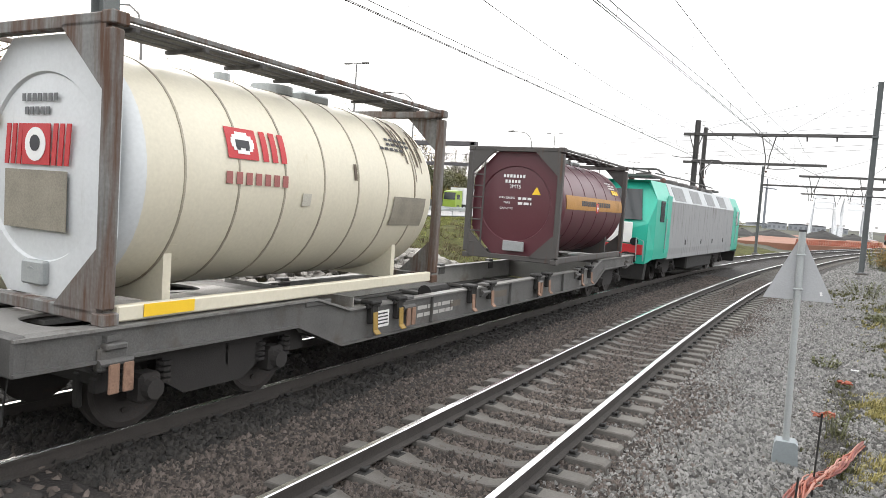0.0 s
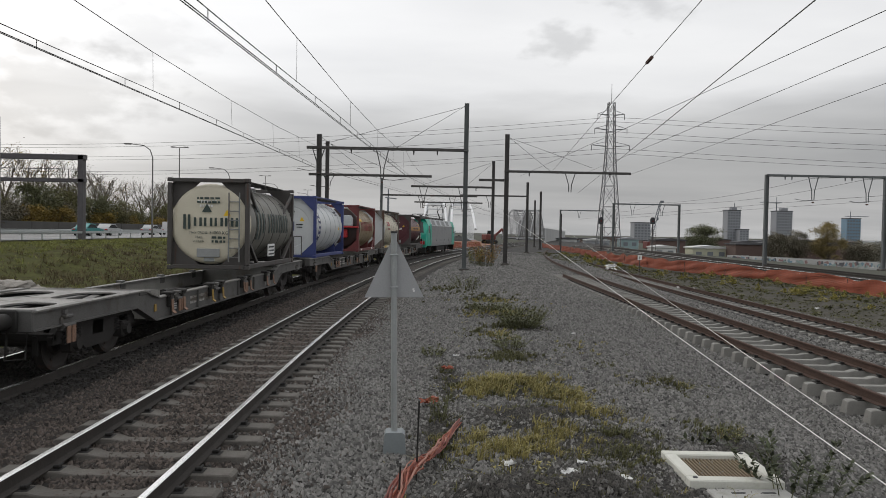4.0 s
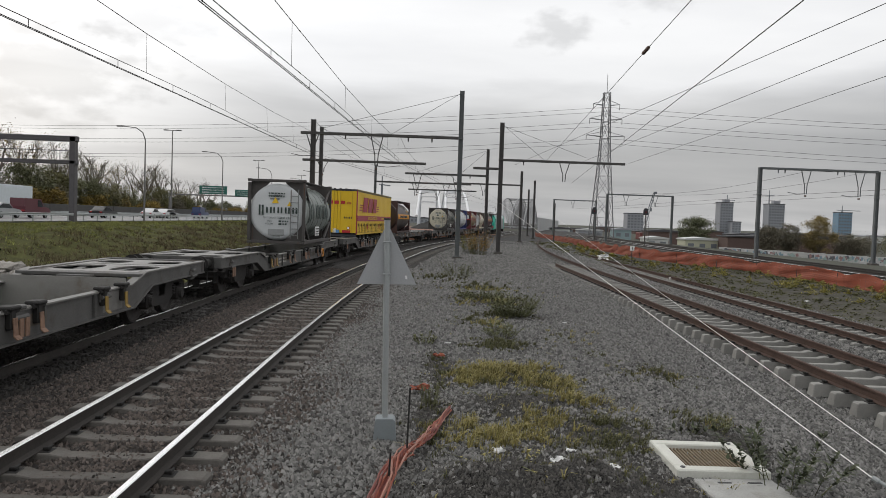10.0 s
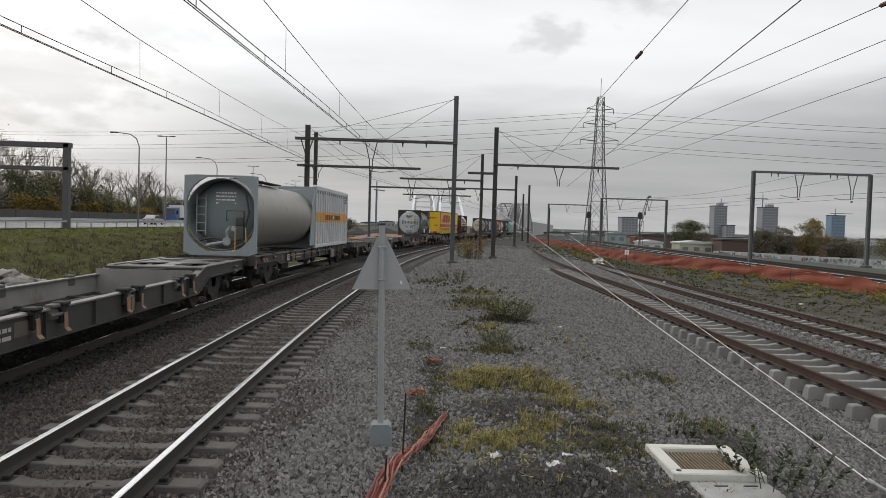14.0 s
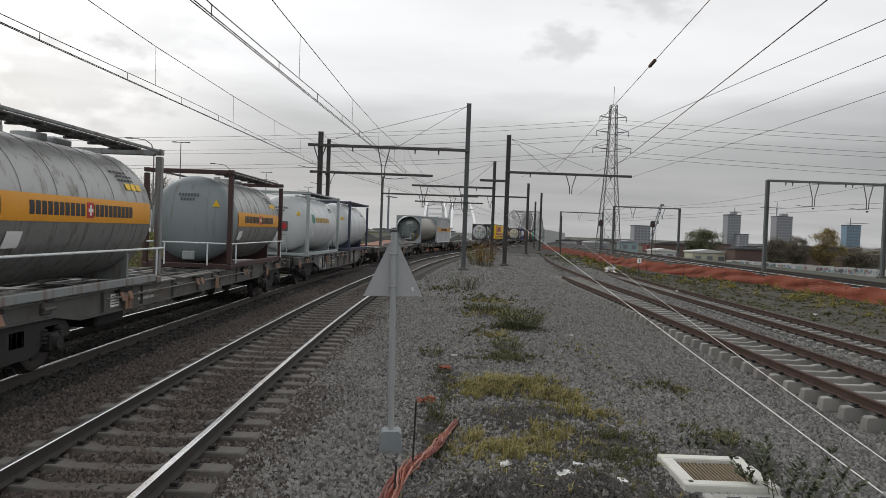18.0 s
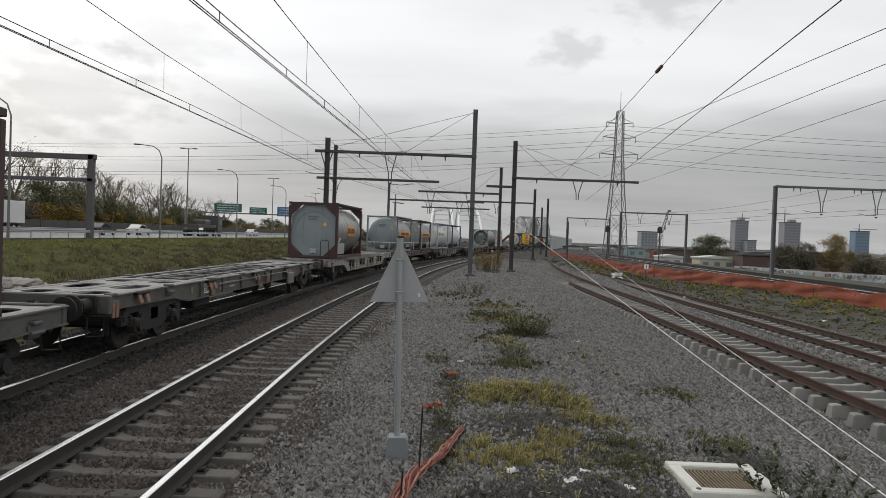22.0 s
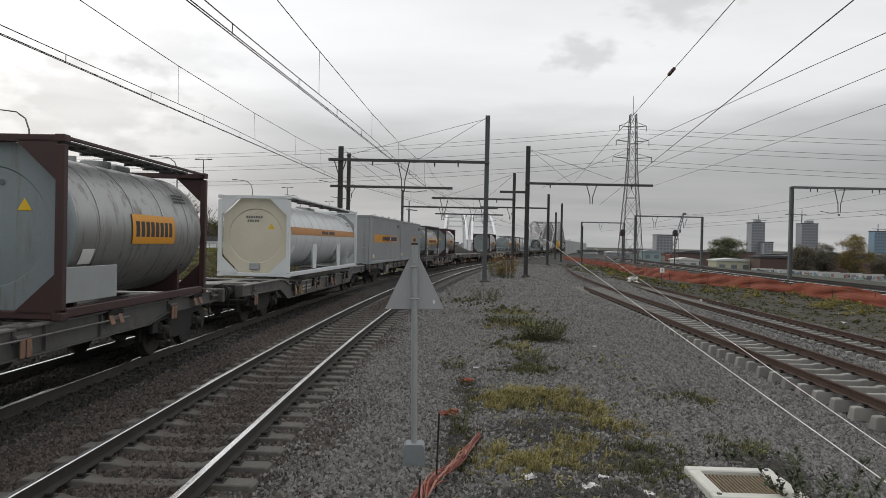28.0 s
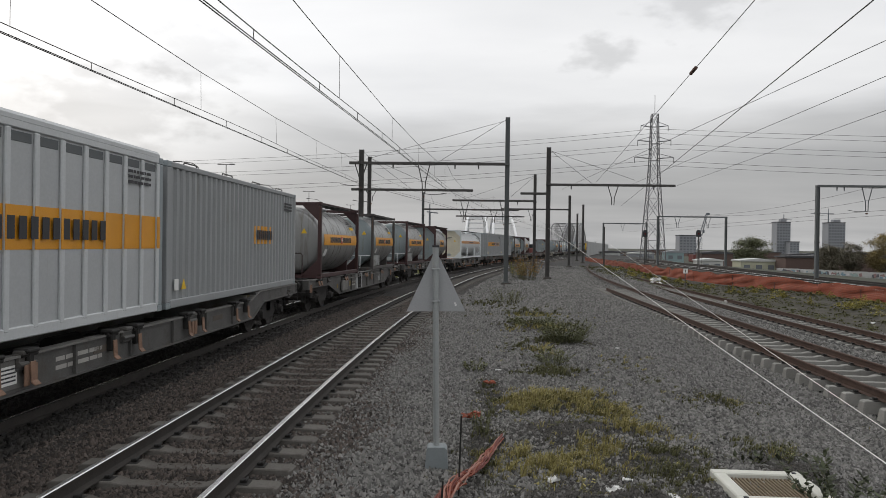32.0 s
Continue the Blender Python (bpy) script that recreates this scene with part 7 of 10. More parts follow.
    part("placard", MB().prism([(-0.95, z0 + 0.6), (-0.8, z0 + 0.42), (-0.65, z0 + 0.6)], 1, y - 0.05, y - 0.04), PAPER, ob)
    part("bumper", MB().box((0, y + 0.05, z0 - 0.1), (2.4, 0.12, 0.14), 0.02), INK, ob)
    for yy in (-5.0, -3.7, -2.4):
        for sg in (-1, 1):
            w = part("wheel", MB().cyl((sg * 0.80, yy, 0.88), (sg * 1.12, yy, 0.88), 0.40, seg=24), RUBBER, ob)
            part("rim", MB().cyl((sg * 1.09, yy, 0.88), (sg * 1.13, yy, 0.88), 0.24, 0.20, seg=16), STEEL_GREY, w)
    part("chassis_beam", MB().box((0.45, 0, z0 - 0.12), (0.12, 12.6, 0.25), 0.02).box((-0.45, 0, z0 - 0.12), (0.12, 12.6, 0.25), 0.02), BLACK, ob)
    part("landing_leg", MB().box((0.9, 3.8, 1.05), (0.12, 0.12, 0.5), 0.01).box((-0.9, 3.8, 1.05), (0.12, 0.12, 0.5), 0.01), BLACK, ob)
    load(ob, 119.8)


make_trailer()

# ---------------------------------------------------------------- overhead line masts and gantries
def mast(x, y, top, label, material=None, r=0.14, bands=True):
    """A steel mast of two channels with batten plates and a concrete foot."""
    m = material or STEEL_DARK
    z0 = float(height(x, y)) - 0.1
    ob = thing("overhead_line_mast", label, "mast", "overhead line masts", at=pose(x, y, 0))
    h = top - z0
    mb = MB()
    w = r * 1.7
    mb.prism([(-r, -w / 2), (-r + 0.03, -w / 2), (-r + 0.03, -0.016), (r - 0.03, -0.016), (r - 0.03, -w / 2), (r, -w / 2), (r, w / 2), (r - 0.03, w / 2), (r - 0.03, 0.016),
              (-r + 0.03, 0.016), (-r + 0.03, w / 2), (-r, w / 2)], 2, z0, top)
    part("column", mb, m, ob)
    for z in (z0 + h * 0.42, z0 + h * 0.72):
        part("collar", MB().box((0, 0, z), (2 * r + 0.05, w + 0.05, 0.12), 0.01), m, ob)
    part("base_plate", MB().box((0, 0, z0 + 0.29), (2 * r + 0.2, w + 0.2, 0.05), 0.008), m, ob)
    part("footing", MB().box((0, 0, z0 + 0.12), (0.7, 0.7, 0.3), 0.03), CONCRETE_OLD, ob)
    return ob


def v_hanger(ob, x, y, z, drop, material, arm=0.0):
    mb = MB()
    for d in (-0.42, 0.42):
        mb.tube([(x + d, y, z), (x + d * 0.28, y, z - drop * 0.62), (x + d * 0.22, y, z - drop)], 0.04, 6)
    part("hanger", mb, material, ob)
    if arm:
        part("register_arm", MB().tube([(x, y, z - drop), (x + arm * 0.5, y, z - drop - 0.05), (x + arm, y, z - drop + 0.08)], 0.025, 6), material, ob)
        part("insulator", MB().lathe([(-0.16, 0.03)] + [(-0.14 + 0.05 * i, 0.07 if i % 2 else 0.035) for i in range(6)] + [(0.16, 0.03)], 10, (x, y, z - drop - 0.2)), mat("brown_insulator", (0.10, 0.05, 0.035), 0.3), ob)


def gantry(y, x0, x1, z, label, hangers=(), knobs=(), material=None, skew=0.0):
    """A box beam across the tracks with its hangers."""
    m = material or STEEL_DARK
    ob = thing("gantry_beam", label, "gantry", "overhead line gantries")
    part("beam", MB().bar((x0, y, z), (x1, y + skew, z), 0.22, 0.20, 0.015), m, ob)
    for i, (x, drop, arm) in enumerate(hangers):
        v_hanger(ob, x, y + skew * (x - x0) / (x1 - x0), z - 0.1, drop, m, arm)
    for x in knobs:
        part("insulator", MB().cyl((x, y, z - 0.1), (x, y, z - 0.38), 0.06, 0.04, seg=8), m, ob)
    return ob


def wire(name, pts, r, label, material=None, group=""):
    """A hanging or taut wire through the points."""
    return solid(name, MB().tube(pts, r, 5), material or CABLE, label, "cable", group)


def sagged(a, b, sag, n=12):
    a, b = Vector(a), Vector(b)
    return [a.lerp(b, i / n) - Vector((0, 0, sag * 4 * (i / n) * (1 - i / n))) for i in range(n + 1)]


def make_masts():
    dk = STEEL_DARK
    lt = mat("pale_painted_mast", (0.120, 0.130, 0.132), 0.7, 0.1, vary=0.15, dirt=RUST, dirt_amount=0.2)
    mast(2.27, 51.1, 11.72, "tall grey steel mast at the end of a gantry", lt, 0.16)
    mast(-8.3, 51.1, 9.3, "dark steel mast beside the motorway bank", dk, 0.17)
    mast(-9.05, 60, 9.9, "dark steel mast behind the first gantry", dk, 0.15)
    mast(6.25, 61, 10.95, "tall dark steel mast on the gravel", dk, 0.18)
    mast(6.2, 74, 9.93, "dark steel mast farther along the track", dk, 0.15)
    mast(-10.3, 6.8, 10.5, "dark and pale steel mast beyond the train", lt, 0.16)
    mast(12.6, 95, 9.3, "dark steel mast in the distance", dk, 0.16)
    mast(18.2, 120, 9.6, "dark steel mast in the distance", dk, 0.16)
    mast(17.6, 97, 5.2, "slender dark steel post beside a track", dk, 0.08)
    mast(-6.5, 88, 9.0, "grey steel mast in the distance", lt, 0.15)
    mast(20.1, 140, 9.0, "dark steel mast in the distance", dk, 0.16)
    mast(29.1, 61.5, 7.95, "grey steel mast of a wide gantry", lt, 0.15)
    mast(39.6, 61.5, 7.95, "grey steel mast of a wide gantry", lt, 0.15)
    mast(27.6, 108, 7.3, "grey steel mast of a distant gantry", lt, 0.16)
    mast(37.7, 108, 7.3, "grey steel mast of a distant gantry", lt, 0.16)
    mast(27.0, 150, 7.6, "grey steel mast of a far gantry", lt, 0.16)
    mast(36.0, 150, 7.6, "grey steel mast of a far gantry", lt, 0.16)
    gantry(51.1, -9.2, 2.3, 8.33, "long steel gantry beam over two tracks", ((-3.75, 2.1, 1.7), (-8.35, 1.5, -1.5)), (-1.5, 0.2, -6.0))
    gantry(60, -10.6, -0.2, 7.1, "thin steel cross beam behind the gantry", ((-8.9, 0.9, -1.6),))
    gantry(74, -2.4, 6.2, 7.15, "steel cantilever beam with two hangers", ((-1.1, 1.9, 1.2), (3.0, 2.2, 1.4)), (4.4,))
    gantry(61, 6.25, 17.0, 7.75, "long steel cantilever over the sidings", ((11.75, 1.6, 0), ), (8.2, 15.2))
    gantry(61.4, 3.9, 6.1, 7.0, "short steel bracket on the mast", ())
    gantry(61.5, 29.1, 39.6, 7.9, "wide steel gantry beam with hangers", ((33.2, 2.0, -1.6), (38.0, 2.1, -1.6)), (30.7, 31.3, 36.0, 36.6), lt)
    gantry(108, 27.6, 37.7, 7.2, "steel gantry beam in the distance", ((30.5, 1.6, 0), (35.0, 1.6, 0)), (), lt)
    gantry(150, 27.0, 36.0, 7.5, "steel gantry beam in the distance", ((31.0, 1.5, 0),), (), lt)
    gantry(88, -6.5, 5.4, 6.9, "steel gantry beam in the distance", ((-1.5, 1.5, 0), (2.3, 1.5, 0)), ())
    gantry(110, -3.0, 7.6, 7.0, "steel gantry beam in the distance", ((1.5, 1.5, 0),), ())
    gantry(95, 3.5, 12.6, 7.4, "steel cantilever beam in the distance", ((7.5, 1.5, 0),), ())
    # stays from mast heads
    for a, b in (((2.27, 51.1, 11.6), (-2.75, 51.1, 8.42)), ((2.27, 51.1, 11.5), (-8.0, 51.1, 8.6)), ((6.25, 61, 10.8), (10.0, 61, 7.85)), ((6.25, 61, 10.7), (13.6, 61, 8.2)),
                 ((6.2, 74, 9.8), (3.4, 74, 7.3)), ((6.2, 74, 9.8), (-1.2, 74, 7.3)), ((-9.05, 60, 9.8), (-3.0, 60, 7.2)), ((-8.3, 51.1, 9.2), (-5.5, 60, 7.2))):
        wire("stay_wire", [a, b], 0.014, "thin steel stay from a mast head", group="stay wires")


make_masts()


def make_catenary():
    """Twin contact wires, an auxiliary wire, a messenger and droppers over each track, straight from mast to mast."""
    def on(pts, y):
        for p, q in zip(pts, pts[1:]):
            if p.y <= y <= q.y:
                return p.lerp(q, (y - p.y) / (q.y - p.y))
        return pts[-1]

    def run_wires(label, near, far, gap, mess, first):
        # near: the contact wire's straight span past the camera; far: its supports beyond; gap: auxiliary above contact
        ob = thing("overhead_wires", label, "overhead wires", "overhead lines")
        a, b = Vector(near[0]), Vector(near[1])
        con = [a + (b - a) * -1.25, a, b] + far
        for d in (-0.025, 0.025):
            part("contact_wire", MB().tube([p + Vector((d, 0, 0)) for p in con], 0.009, 5), CABLE, ob)
        ms = [Vector(p) for p in mess]
        for p, q in zip(con[2:], con[3:]):
            ms += [Vector((p.x - 0.2, p.y, p.z + 1.7)).lerp(Vector((q.x - 0.2, q.y, q.z + 1.7)), i / 8) - Vector((0, 0, 4 * i / 8 * (1 - i / 8))) for i in range(1, 9)]
        part("messenger_wire", MB().tube(ms, 0.0095, 5), CABLE, ob)
        aux = []
        for i in range(64):
            y = -30 + i * 2.4
            p = on(con, y)
            aux.append(p + Vector((0, 0, gap + 0.03 * math.cos(y / 3.5))))
        part("auxiliary_wire", MB().tube(aux, 0.009, 5), CABLE, ob)
        y = first
        while y < 105:
            p, q = on(ms, y), on(aux, y)
            if p.z - q.z > 0.25:
                part("dropper", MB().tube([p, q], 0.005, 4), CABLE, ob)
            y += 8.1
        y = first + 2.4
        while y < 70:
            part("clip", MB().tube([on(con, y), on(aux, y)], 0.008, 4), CABLE, ob)
            y += 3.9
    run_wires("dark overhead wires with droppers over the nearer running track", ((-3.34, 10.2, 5.44), (-2.01, 51.1, 6.42)),
              [line_near(s, q, z) for s, q, z in ((74, 0.2, 5.8), (110, -0.2, 5.6), (160, 0.2, 5.6), (200, 0, 5.6))], 0.19,
              ((-5.0, -40, 8.0), (-4.0, -10, 6.95), (-3.5, 5, 6.72), (-3.21, 14.4, 6.74), (-2.89, 24.2, 6.81), (-2.62, 32.4, 7.01), (-2.27, 43.2, 7.49), (-2.05, 51.1, 8.2)), 8.0)
    run_wires("dark overhead wires with droppers over the train", ((-7.06, 11.9, 5.53), (-8.4, 51.1, 6.8)),
              [line(s, q, z) for s, q, z in ((74, -0.4, 6.2), (110, -0.2, 5.7), (160, 0.2, 5.7), (230, 0, 5.7))], 0.17,
              ((-5.2, -40, 7.8), (-6.3, -10, 6.9), (-6.8, 5, 6.75), (-7.19, 15.5, 6.87), (-7.3, 18.4, 6.92), (-7.6, 26.5, 7.17), (-7.96, 36.3, 7.6), (-8.49, 50.8, 8.43)), 10.3)
    ob = thing("overhead_wires", "single overhead wires strung over the sidings", "overhead wires", "overhead lines")
    ins = mat("brown_insulator", (0.10, 0.05, 0.035), 0.3)
    for a, b, sag, k in (((3.1, -15, 7.75), (10.1, 61, 7.75), 0.0, 0.49), ((2.2, -15, 6.0), (12.46, 61, 6.0), 0.0, None), ((11.9, -15, 7.75), (8.0, 66, 7.75), 0.0, 0.385),
                         ((11.75, -15, 7.75), (13.1, 61, 7.75), 0.0, 0.42), ((13.37, -15, 7.75), (17.1, 61, 7.75), 0.0, None)):
        pts = sagged(a, b, sag, 40)
        part("siding_wire", MB().tube(pts, 0.0105, 5), CABLE, ob)
        if k:
            p, q = pts[int(k * 40)], pts[int(k * 40) + 1]
            d = (q - p).normalized()
            part("insulator", MB().cyl(p, p + d * 0.7, 0.055, seg=8), ins, ob)
    # over the tracks beyond the orange fence
    ob = thing("overhead_wires", "overhead wires over the tracks beyond the orange fence", "overhead wires", "overhead lines")
    for x0, x1, x2 in ((36.5, 33.0, 30.4), (42.0, 37.8, 34.9)):
        for z, sag in ((5.75, 0.0), (7.7, 0.8)):
            part("contact_wire" if not sag else "messenger_wire", MB().tube(sagged((x0, 15, z), (x1, 61.5, z), sag, 10) + sagged((x1, 61.5, z), (x2, 108, z - 0.2), sag, 10)[1:]
                 + sagged((x2, 108, z - 0.2), (x2 + 0.5, 150, z - 0.1), sag, 6)[1:], 0.013, 5), CABLE, ob)


make_catenary()


def make_cords():
    """Two white cords stretched from the masts down to stakes in the gravel."""
    a1, a2 = (4.99, 7.47, -0.25), (5.76, 8.37, -0.28)
    c1 = wire("white_cord", [a1, (6.25, 61, 4.05)], 0.008, "taut white cord from a mast down to the gravel", WHITE_ROPE, "white cords")
    wire("white_cord", [a2, (17.6, 97, 3.35)], 0.007, "taut white cord from a mast down to the gravel", WHITE_ROPE, "white cords")
    solid("cord_anchor", MB().cyl((4.99, 7.47, -0.24), (5.08, 7.28, -0.29), 0.02, seg=8).cyl((4.97, 7.5, -0.23), (5.0, 7.44, -0.25), 0.03, seg=8), STEEL_GREY, "bright steel turnbuckle at a cord's end", "anchor")


make_cords()


# ---------------------------------------------------------------- the triangular sign, seen from behind, and the near clutter
def make_sign():
    ob = thing("trackside_sign", "grey triangular sign seen from behind on a steel post", "sign", at=pose(-0.442, 8.76, -0.018, 0, -1.0, 2))
    grey = mat("sign_back_grey", (0.36, 0.37, 0.38), 0.5, 0.2, vary=0.08, scale=2, dirt=(0.25, 0.25, 0.25), dirt_amount=0.2)
    z0 = -0.30
    part("post", MB().cyl((0, 0, z0), (0, 0, 2.42), 0.038, seg=16), STEEL_GREY, ob, smooth=True)
    part("post_cap", MB().cyl((0, 0, 2.42), (0, 0, 2.445), 0.043, seg=16), INK, ob)
    part("sign_plate", MB().prism([(-0.37, 1.62), (0.37, 1.62), (0.33 * 0.06, 2.35), (-0.33 * 0.06, 2.35)], 1, 0.045, 0.055), grey, ob)
    mb = MB()
    for z in (1.75, 2.15):
        mb.box((0, 0.005, z), (0.10, 0.09, 0.022), 0.006)
    pieces("clamp", mb, STEEL_GREY, ob)
    for x, z in ((0.24, 1.72), (0.245, 1.70)):
        part("bolt_head", MB().cyl((x, 0.045, z), (x, 0.036, z), 0.014, seg=8), PAPER, ob)
    foot = MB()
    foot.prism([(-0.145, -0.34), (0.145, -0.34), (0.13, -0.07), (0.10, -0.04), (-0.10, -0.04), (-0.12, -0.07)], 1, -0.11, 0.11)
    part("socket_block", foot, mat("grey_block_paint", (0.20, 0.225, 0.235), 0.6, vary=0.1, dirt=(0.2, 0.2, 0.19), dirt_amount=0.25), ob, "blue-grey socket block")


make_sign()


def make_lid():
    ob = thing("cable_pit_cover", "white concrete pit frame with a rusty grating, half hidden by weeds", "manhole", at=pose(3.29, 7.90, -0.245, 0, 0, -1.0) @ Matrix.Scale(0.92, 4))
    con = mat("pale_clean_concrete", (0.55, 0.55, 0.50), 0.8, vary=0.1, scale=5, dirt=(0.30, 0.29, 0.22), dirt_amount=0.3)
    for c, s in (((0, -0.48, 0), (1.10, 0.16, 0.2)), ((0, 0.48, 0), (1.10, 0.16, 0.2)), ((-0.47, 0, 0), (0.16, 0.82, 0.2)), ((0.47, 0, 0), (0.16, 0.82, 0.2))):
        part("frame_side", MB().box(c, s, 0.015), con, ob)
    g = MB()
    part("pit_floor", MB().box((0, 0, -0.02), (0.8, 0.82, 0.06)), mat("pit_plate", (0.09, 0.075, 0.055), 0.9), ob)
    for i in range(17):
        part("grating_bar", MB().box((-0.37 + i * 0.046, 0, 0.03), (0.022, 0.80, 0.04), 0.004), mat("rusty_grating", (0.17, 0.13, 0.085), 0.85, vary=0.25, dirt=RUST, dirt_amount=0.3), ob)
    for x, y in ((-0.46, -0.47), (0.46, 0.47)):
        part("lifting_eye", MB().cyl((x, y, 0.10), (x, y, 0.108), 0.03, seg=10), INK, ob)
    slab = thing("concrete_slab", "flat grey concrete slab beside the pit cover", "slab", at=pose(3.36, 7.07, -0.275, 0, 0, 2))
    part("slab", MB().box((0, 0, 0), (0.86, 0.58, 0.10), 0.015), mat("worn_grey_concrete", (0.33, 0.33, 0.315), 0.85, vary=0.2, scale=6, dirt=(0.16, 0.15, 0.12), dirt_amount=0.4, dirt_scale=3), slab)
    part("slot", MB().box((-0.14, 0.16, 0.052), (0.14, 0.03, 0.006)).box((0.19, 0.16, 0.052), (0.14, 0.03, 0.006)), INK, slab)


make_lid()
ORANGE_NET = mat("orange_plastic_net", (0.26, 0.062, 0.030), 0.7, vary=0.3, scale=1.5, dirt=(0.20, 0.06, 0.04), dirt_amount=0.4)


def net_strip(pts, tall, n_up, name, label, seed, sag=0.12, fill=0.62, pitch=0.25):
    """A plastic mesh fence: strands both ways, sagging between stakes; each strand is a thin strip."""
    rng = random.Random(seed)
    P = [Vector(p) for p in pts]
    out = []
    for a, b in zip(P, P[1:]):
        n = max(2, int((b - a).length / pitch))
        for i in range(n):
            out.append(a.lerp(b, i / n))
    out.append(P[-1])
    ph = [rng.uniform(0, 6.28) for _ in range(3)]
    dips = [rng.choice((-1.3, -0.5, 0, 0.3, 0.6, 0.8)) + rng.uniform(-0.2, 0.2) for _ in range(97)]
    def at(i, u):
        p = out[i]
        q = i / 7.3
        k = int(q)
        q = (q - k) ** 2 * (3 - 2 * (q - k))
        s = sag * (dips[k % 97] * (1 - q) + dips[(k + 1) % 97] * q + 0.08 * math.sin(i * 0.9 + ph[0]))
        return p + Vector((0.05 * math.sin(i * 0.4 + u * 3 + ph[2]), 0.05 * math.sin(i * 0.27 + u * 2), u * (tall + s))) + Vector((0.07 * math.sin(u * 9 + i * 0.21 + ph[1]) * math.sin(i * 0.07), 0, 0))
    mb = MB()
    for k in range(n_up + 1):
        u = k / n_up
        w = 0.5 * tall / n_up * fill
        for i in range(len(out) - 1):
            a, b = at(i, u), at(i + 1, u)
            mb.put([a - Vector((0, 0, w)), b - Vector((0, 0, w)), b + Vector((0, 0, w)), a + Vector((0, 0, w))], [(0, 1, 2, 3)])
    for i in range(len(out)):
        for k in range(n_up):
            a, b = at(i, k / n_up), at(i, (k + 1) / n_up)
            d = (out[min(i + 1, len(out) - 1)] - out[max(i - 1, 0)]).normalized() * pitch * 0.35 * fill
            mb.put([a - d, a + d, b + d, b - d], [(0, 1, 2, 3)])
    ob = thing(name, label, "fence")
    part("net", mb, ORANGE_NET, ob)
    for p in P:
        part("stake", MB().cyl(p - Vector((0, 0, 0.15)), p + Vector((0, 0, tall * 0.95)), 0.02, seg=6), STEEL_DARK, ob)
    return ob


def far_fence(y):
    return 21.35 if y < 46 else 21.35 - (y - 46) * 0.125 if y < 64 else 19.1 + (y - 64) * 0.038


def make_fences():
    ys = [16, 19, 22, 25.3, 28.5, 32, 36, 40, 45, 50, 56, 63, 71, 80, 92, 106, 122, 142]
    net_strip([(far_fence(y), y, -0.38) for y in ys], 0.80, 9, "orange_net_fence", "long sagging orange plastic net fence along the waste strip", 3, sag=0.11, pitch=0.2, fill=0.9)
    # a twisted roll of old net lying past two thin stakes: many strands with loose ends
    rng = random.Random(5)
    roll = thing("rolled_orange_net", "twisted faded orange plastic net lying beside two thin stakes", "fence")
    way = [Vector(p) for p in ((-0.55, 5.6, -0.22), (-0.34, 6.8, -0.16), (-0.25, 7.3, -0.12), (-0.12, 7.75, -0.14), (0.0, 8.2, -0.20), (0.12, 8.7, -0.24), (0.22, 9.2, -0.26), (0.40, 10.0, -0.27))]
    tones = [mat("faded_net_" + n, c, 0.6, vary=0.25, scale=4, bump=0) for n, c in (("orange", (0.23, 0.055, 0.028)), ("red", (0.15, 0.032, 0.022)), ("pale", (0.32, 0.15, 0.11)))]
    for k in range(34):
        ph, rad = rng.uniform(0, 6.28), rng.uniform(0.01, 0.075)
        u0, u1 = (0.0, 1.0) if k < 16 else sorted((rng.random(), rng.random()))
        pts = []
        for i in range(22):
            u = (u0 + (u1 - u0) * i / 21) * (len(way) - 1)
            j = min(int(u), len(way) - 2)
            p = way[j].lerp(way[j + 1], u - j)
            w = rad * (1.15 - 0.75 * u / (len(way) - 1))
            pts.append(p + Vector((math.cos(ph + u * 0.9) * w * 1.3 + rng.gauss(0, 0.012), rng.gauss(0, 0.012), max(-0.02, math.sin(ph + u * 0.9) * w * 0.7 + rng.gauss(0, 0.012)))))
        part("net_strand", MB().tube(pts, rng.choice((0.004, 0.005, 0.008, 0.012)), 5), rng.choice(tones), roll)
    # by the works beyond the train
    net_strip([(-3, 113, -0.2), (0, 118, -0.2), (8.5, 128, -0.2)], 0.9, 5, "orange_net_fence", "orange plastic net round the works beyond the tracks", 7, sag=0.1, pitch=0.5)
    for x, y, h in ((-0.14, 7.75, 0.86), (-0.30, 6.9, 0.42)):
        solid("thin_stake", MB().cyl((x, y, -0.35), (x + 0.02, y, -0.30 + h), 0.010, seg=8), BLACK, "thin dark iron stake in the gravel", "stake", "iron stakes")
    solid("orange_scrap", crumple(0.0, 11.1, -0.27, 0.16, 9), ORANGE_NET, "torn scrap of orange plastic on the stones", "litter")
    solid("orange_scrap", crumple(0.35, 13.9, -0.28, 0.12, 10), ORANGE_NET, "torn scrap of orange plastic on the stones", "litter")
    for x, y, s, sd in ((1.52, 7.45, 0.11, 1), (1.80, 8.2, 0.06, 2), (0.57, 15.66, 0.07, 3), (3.79, 18.75, 0.06, 4), (2.02, 7.15, 0.07, 6), (0.95, 8.25, 0.09, 7)):
        solid("litter_scrap", crumple(x, y, float(height(x, y)) + 0.02, s, sd), PAPER, "pale crumpled scrap of litter on the gravel", "litter", "litter")
    solid("near_post", MB().cyl((5.02, 7.05, -0.4), (5.02, 7.05, 2.3), 0.05, seg=16), STEEL_GREY, "pale grey steel post on the gravel", "post", smooth=True)


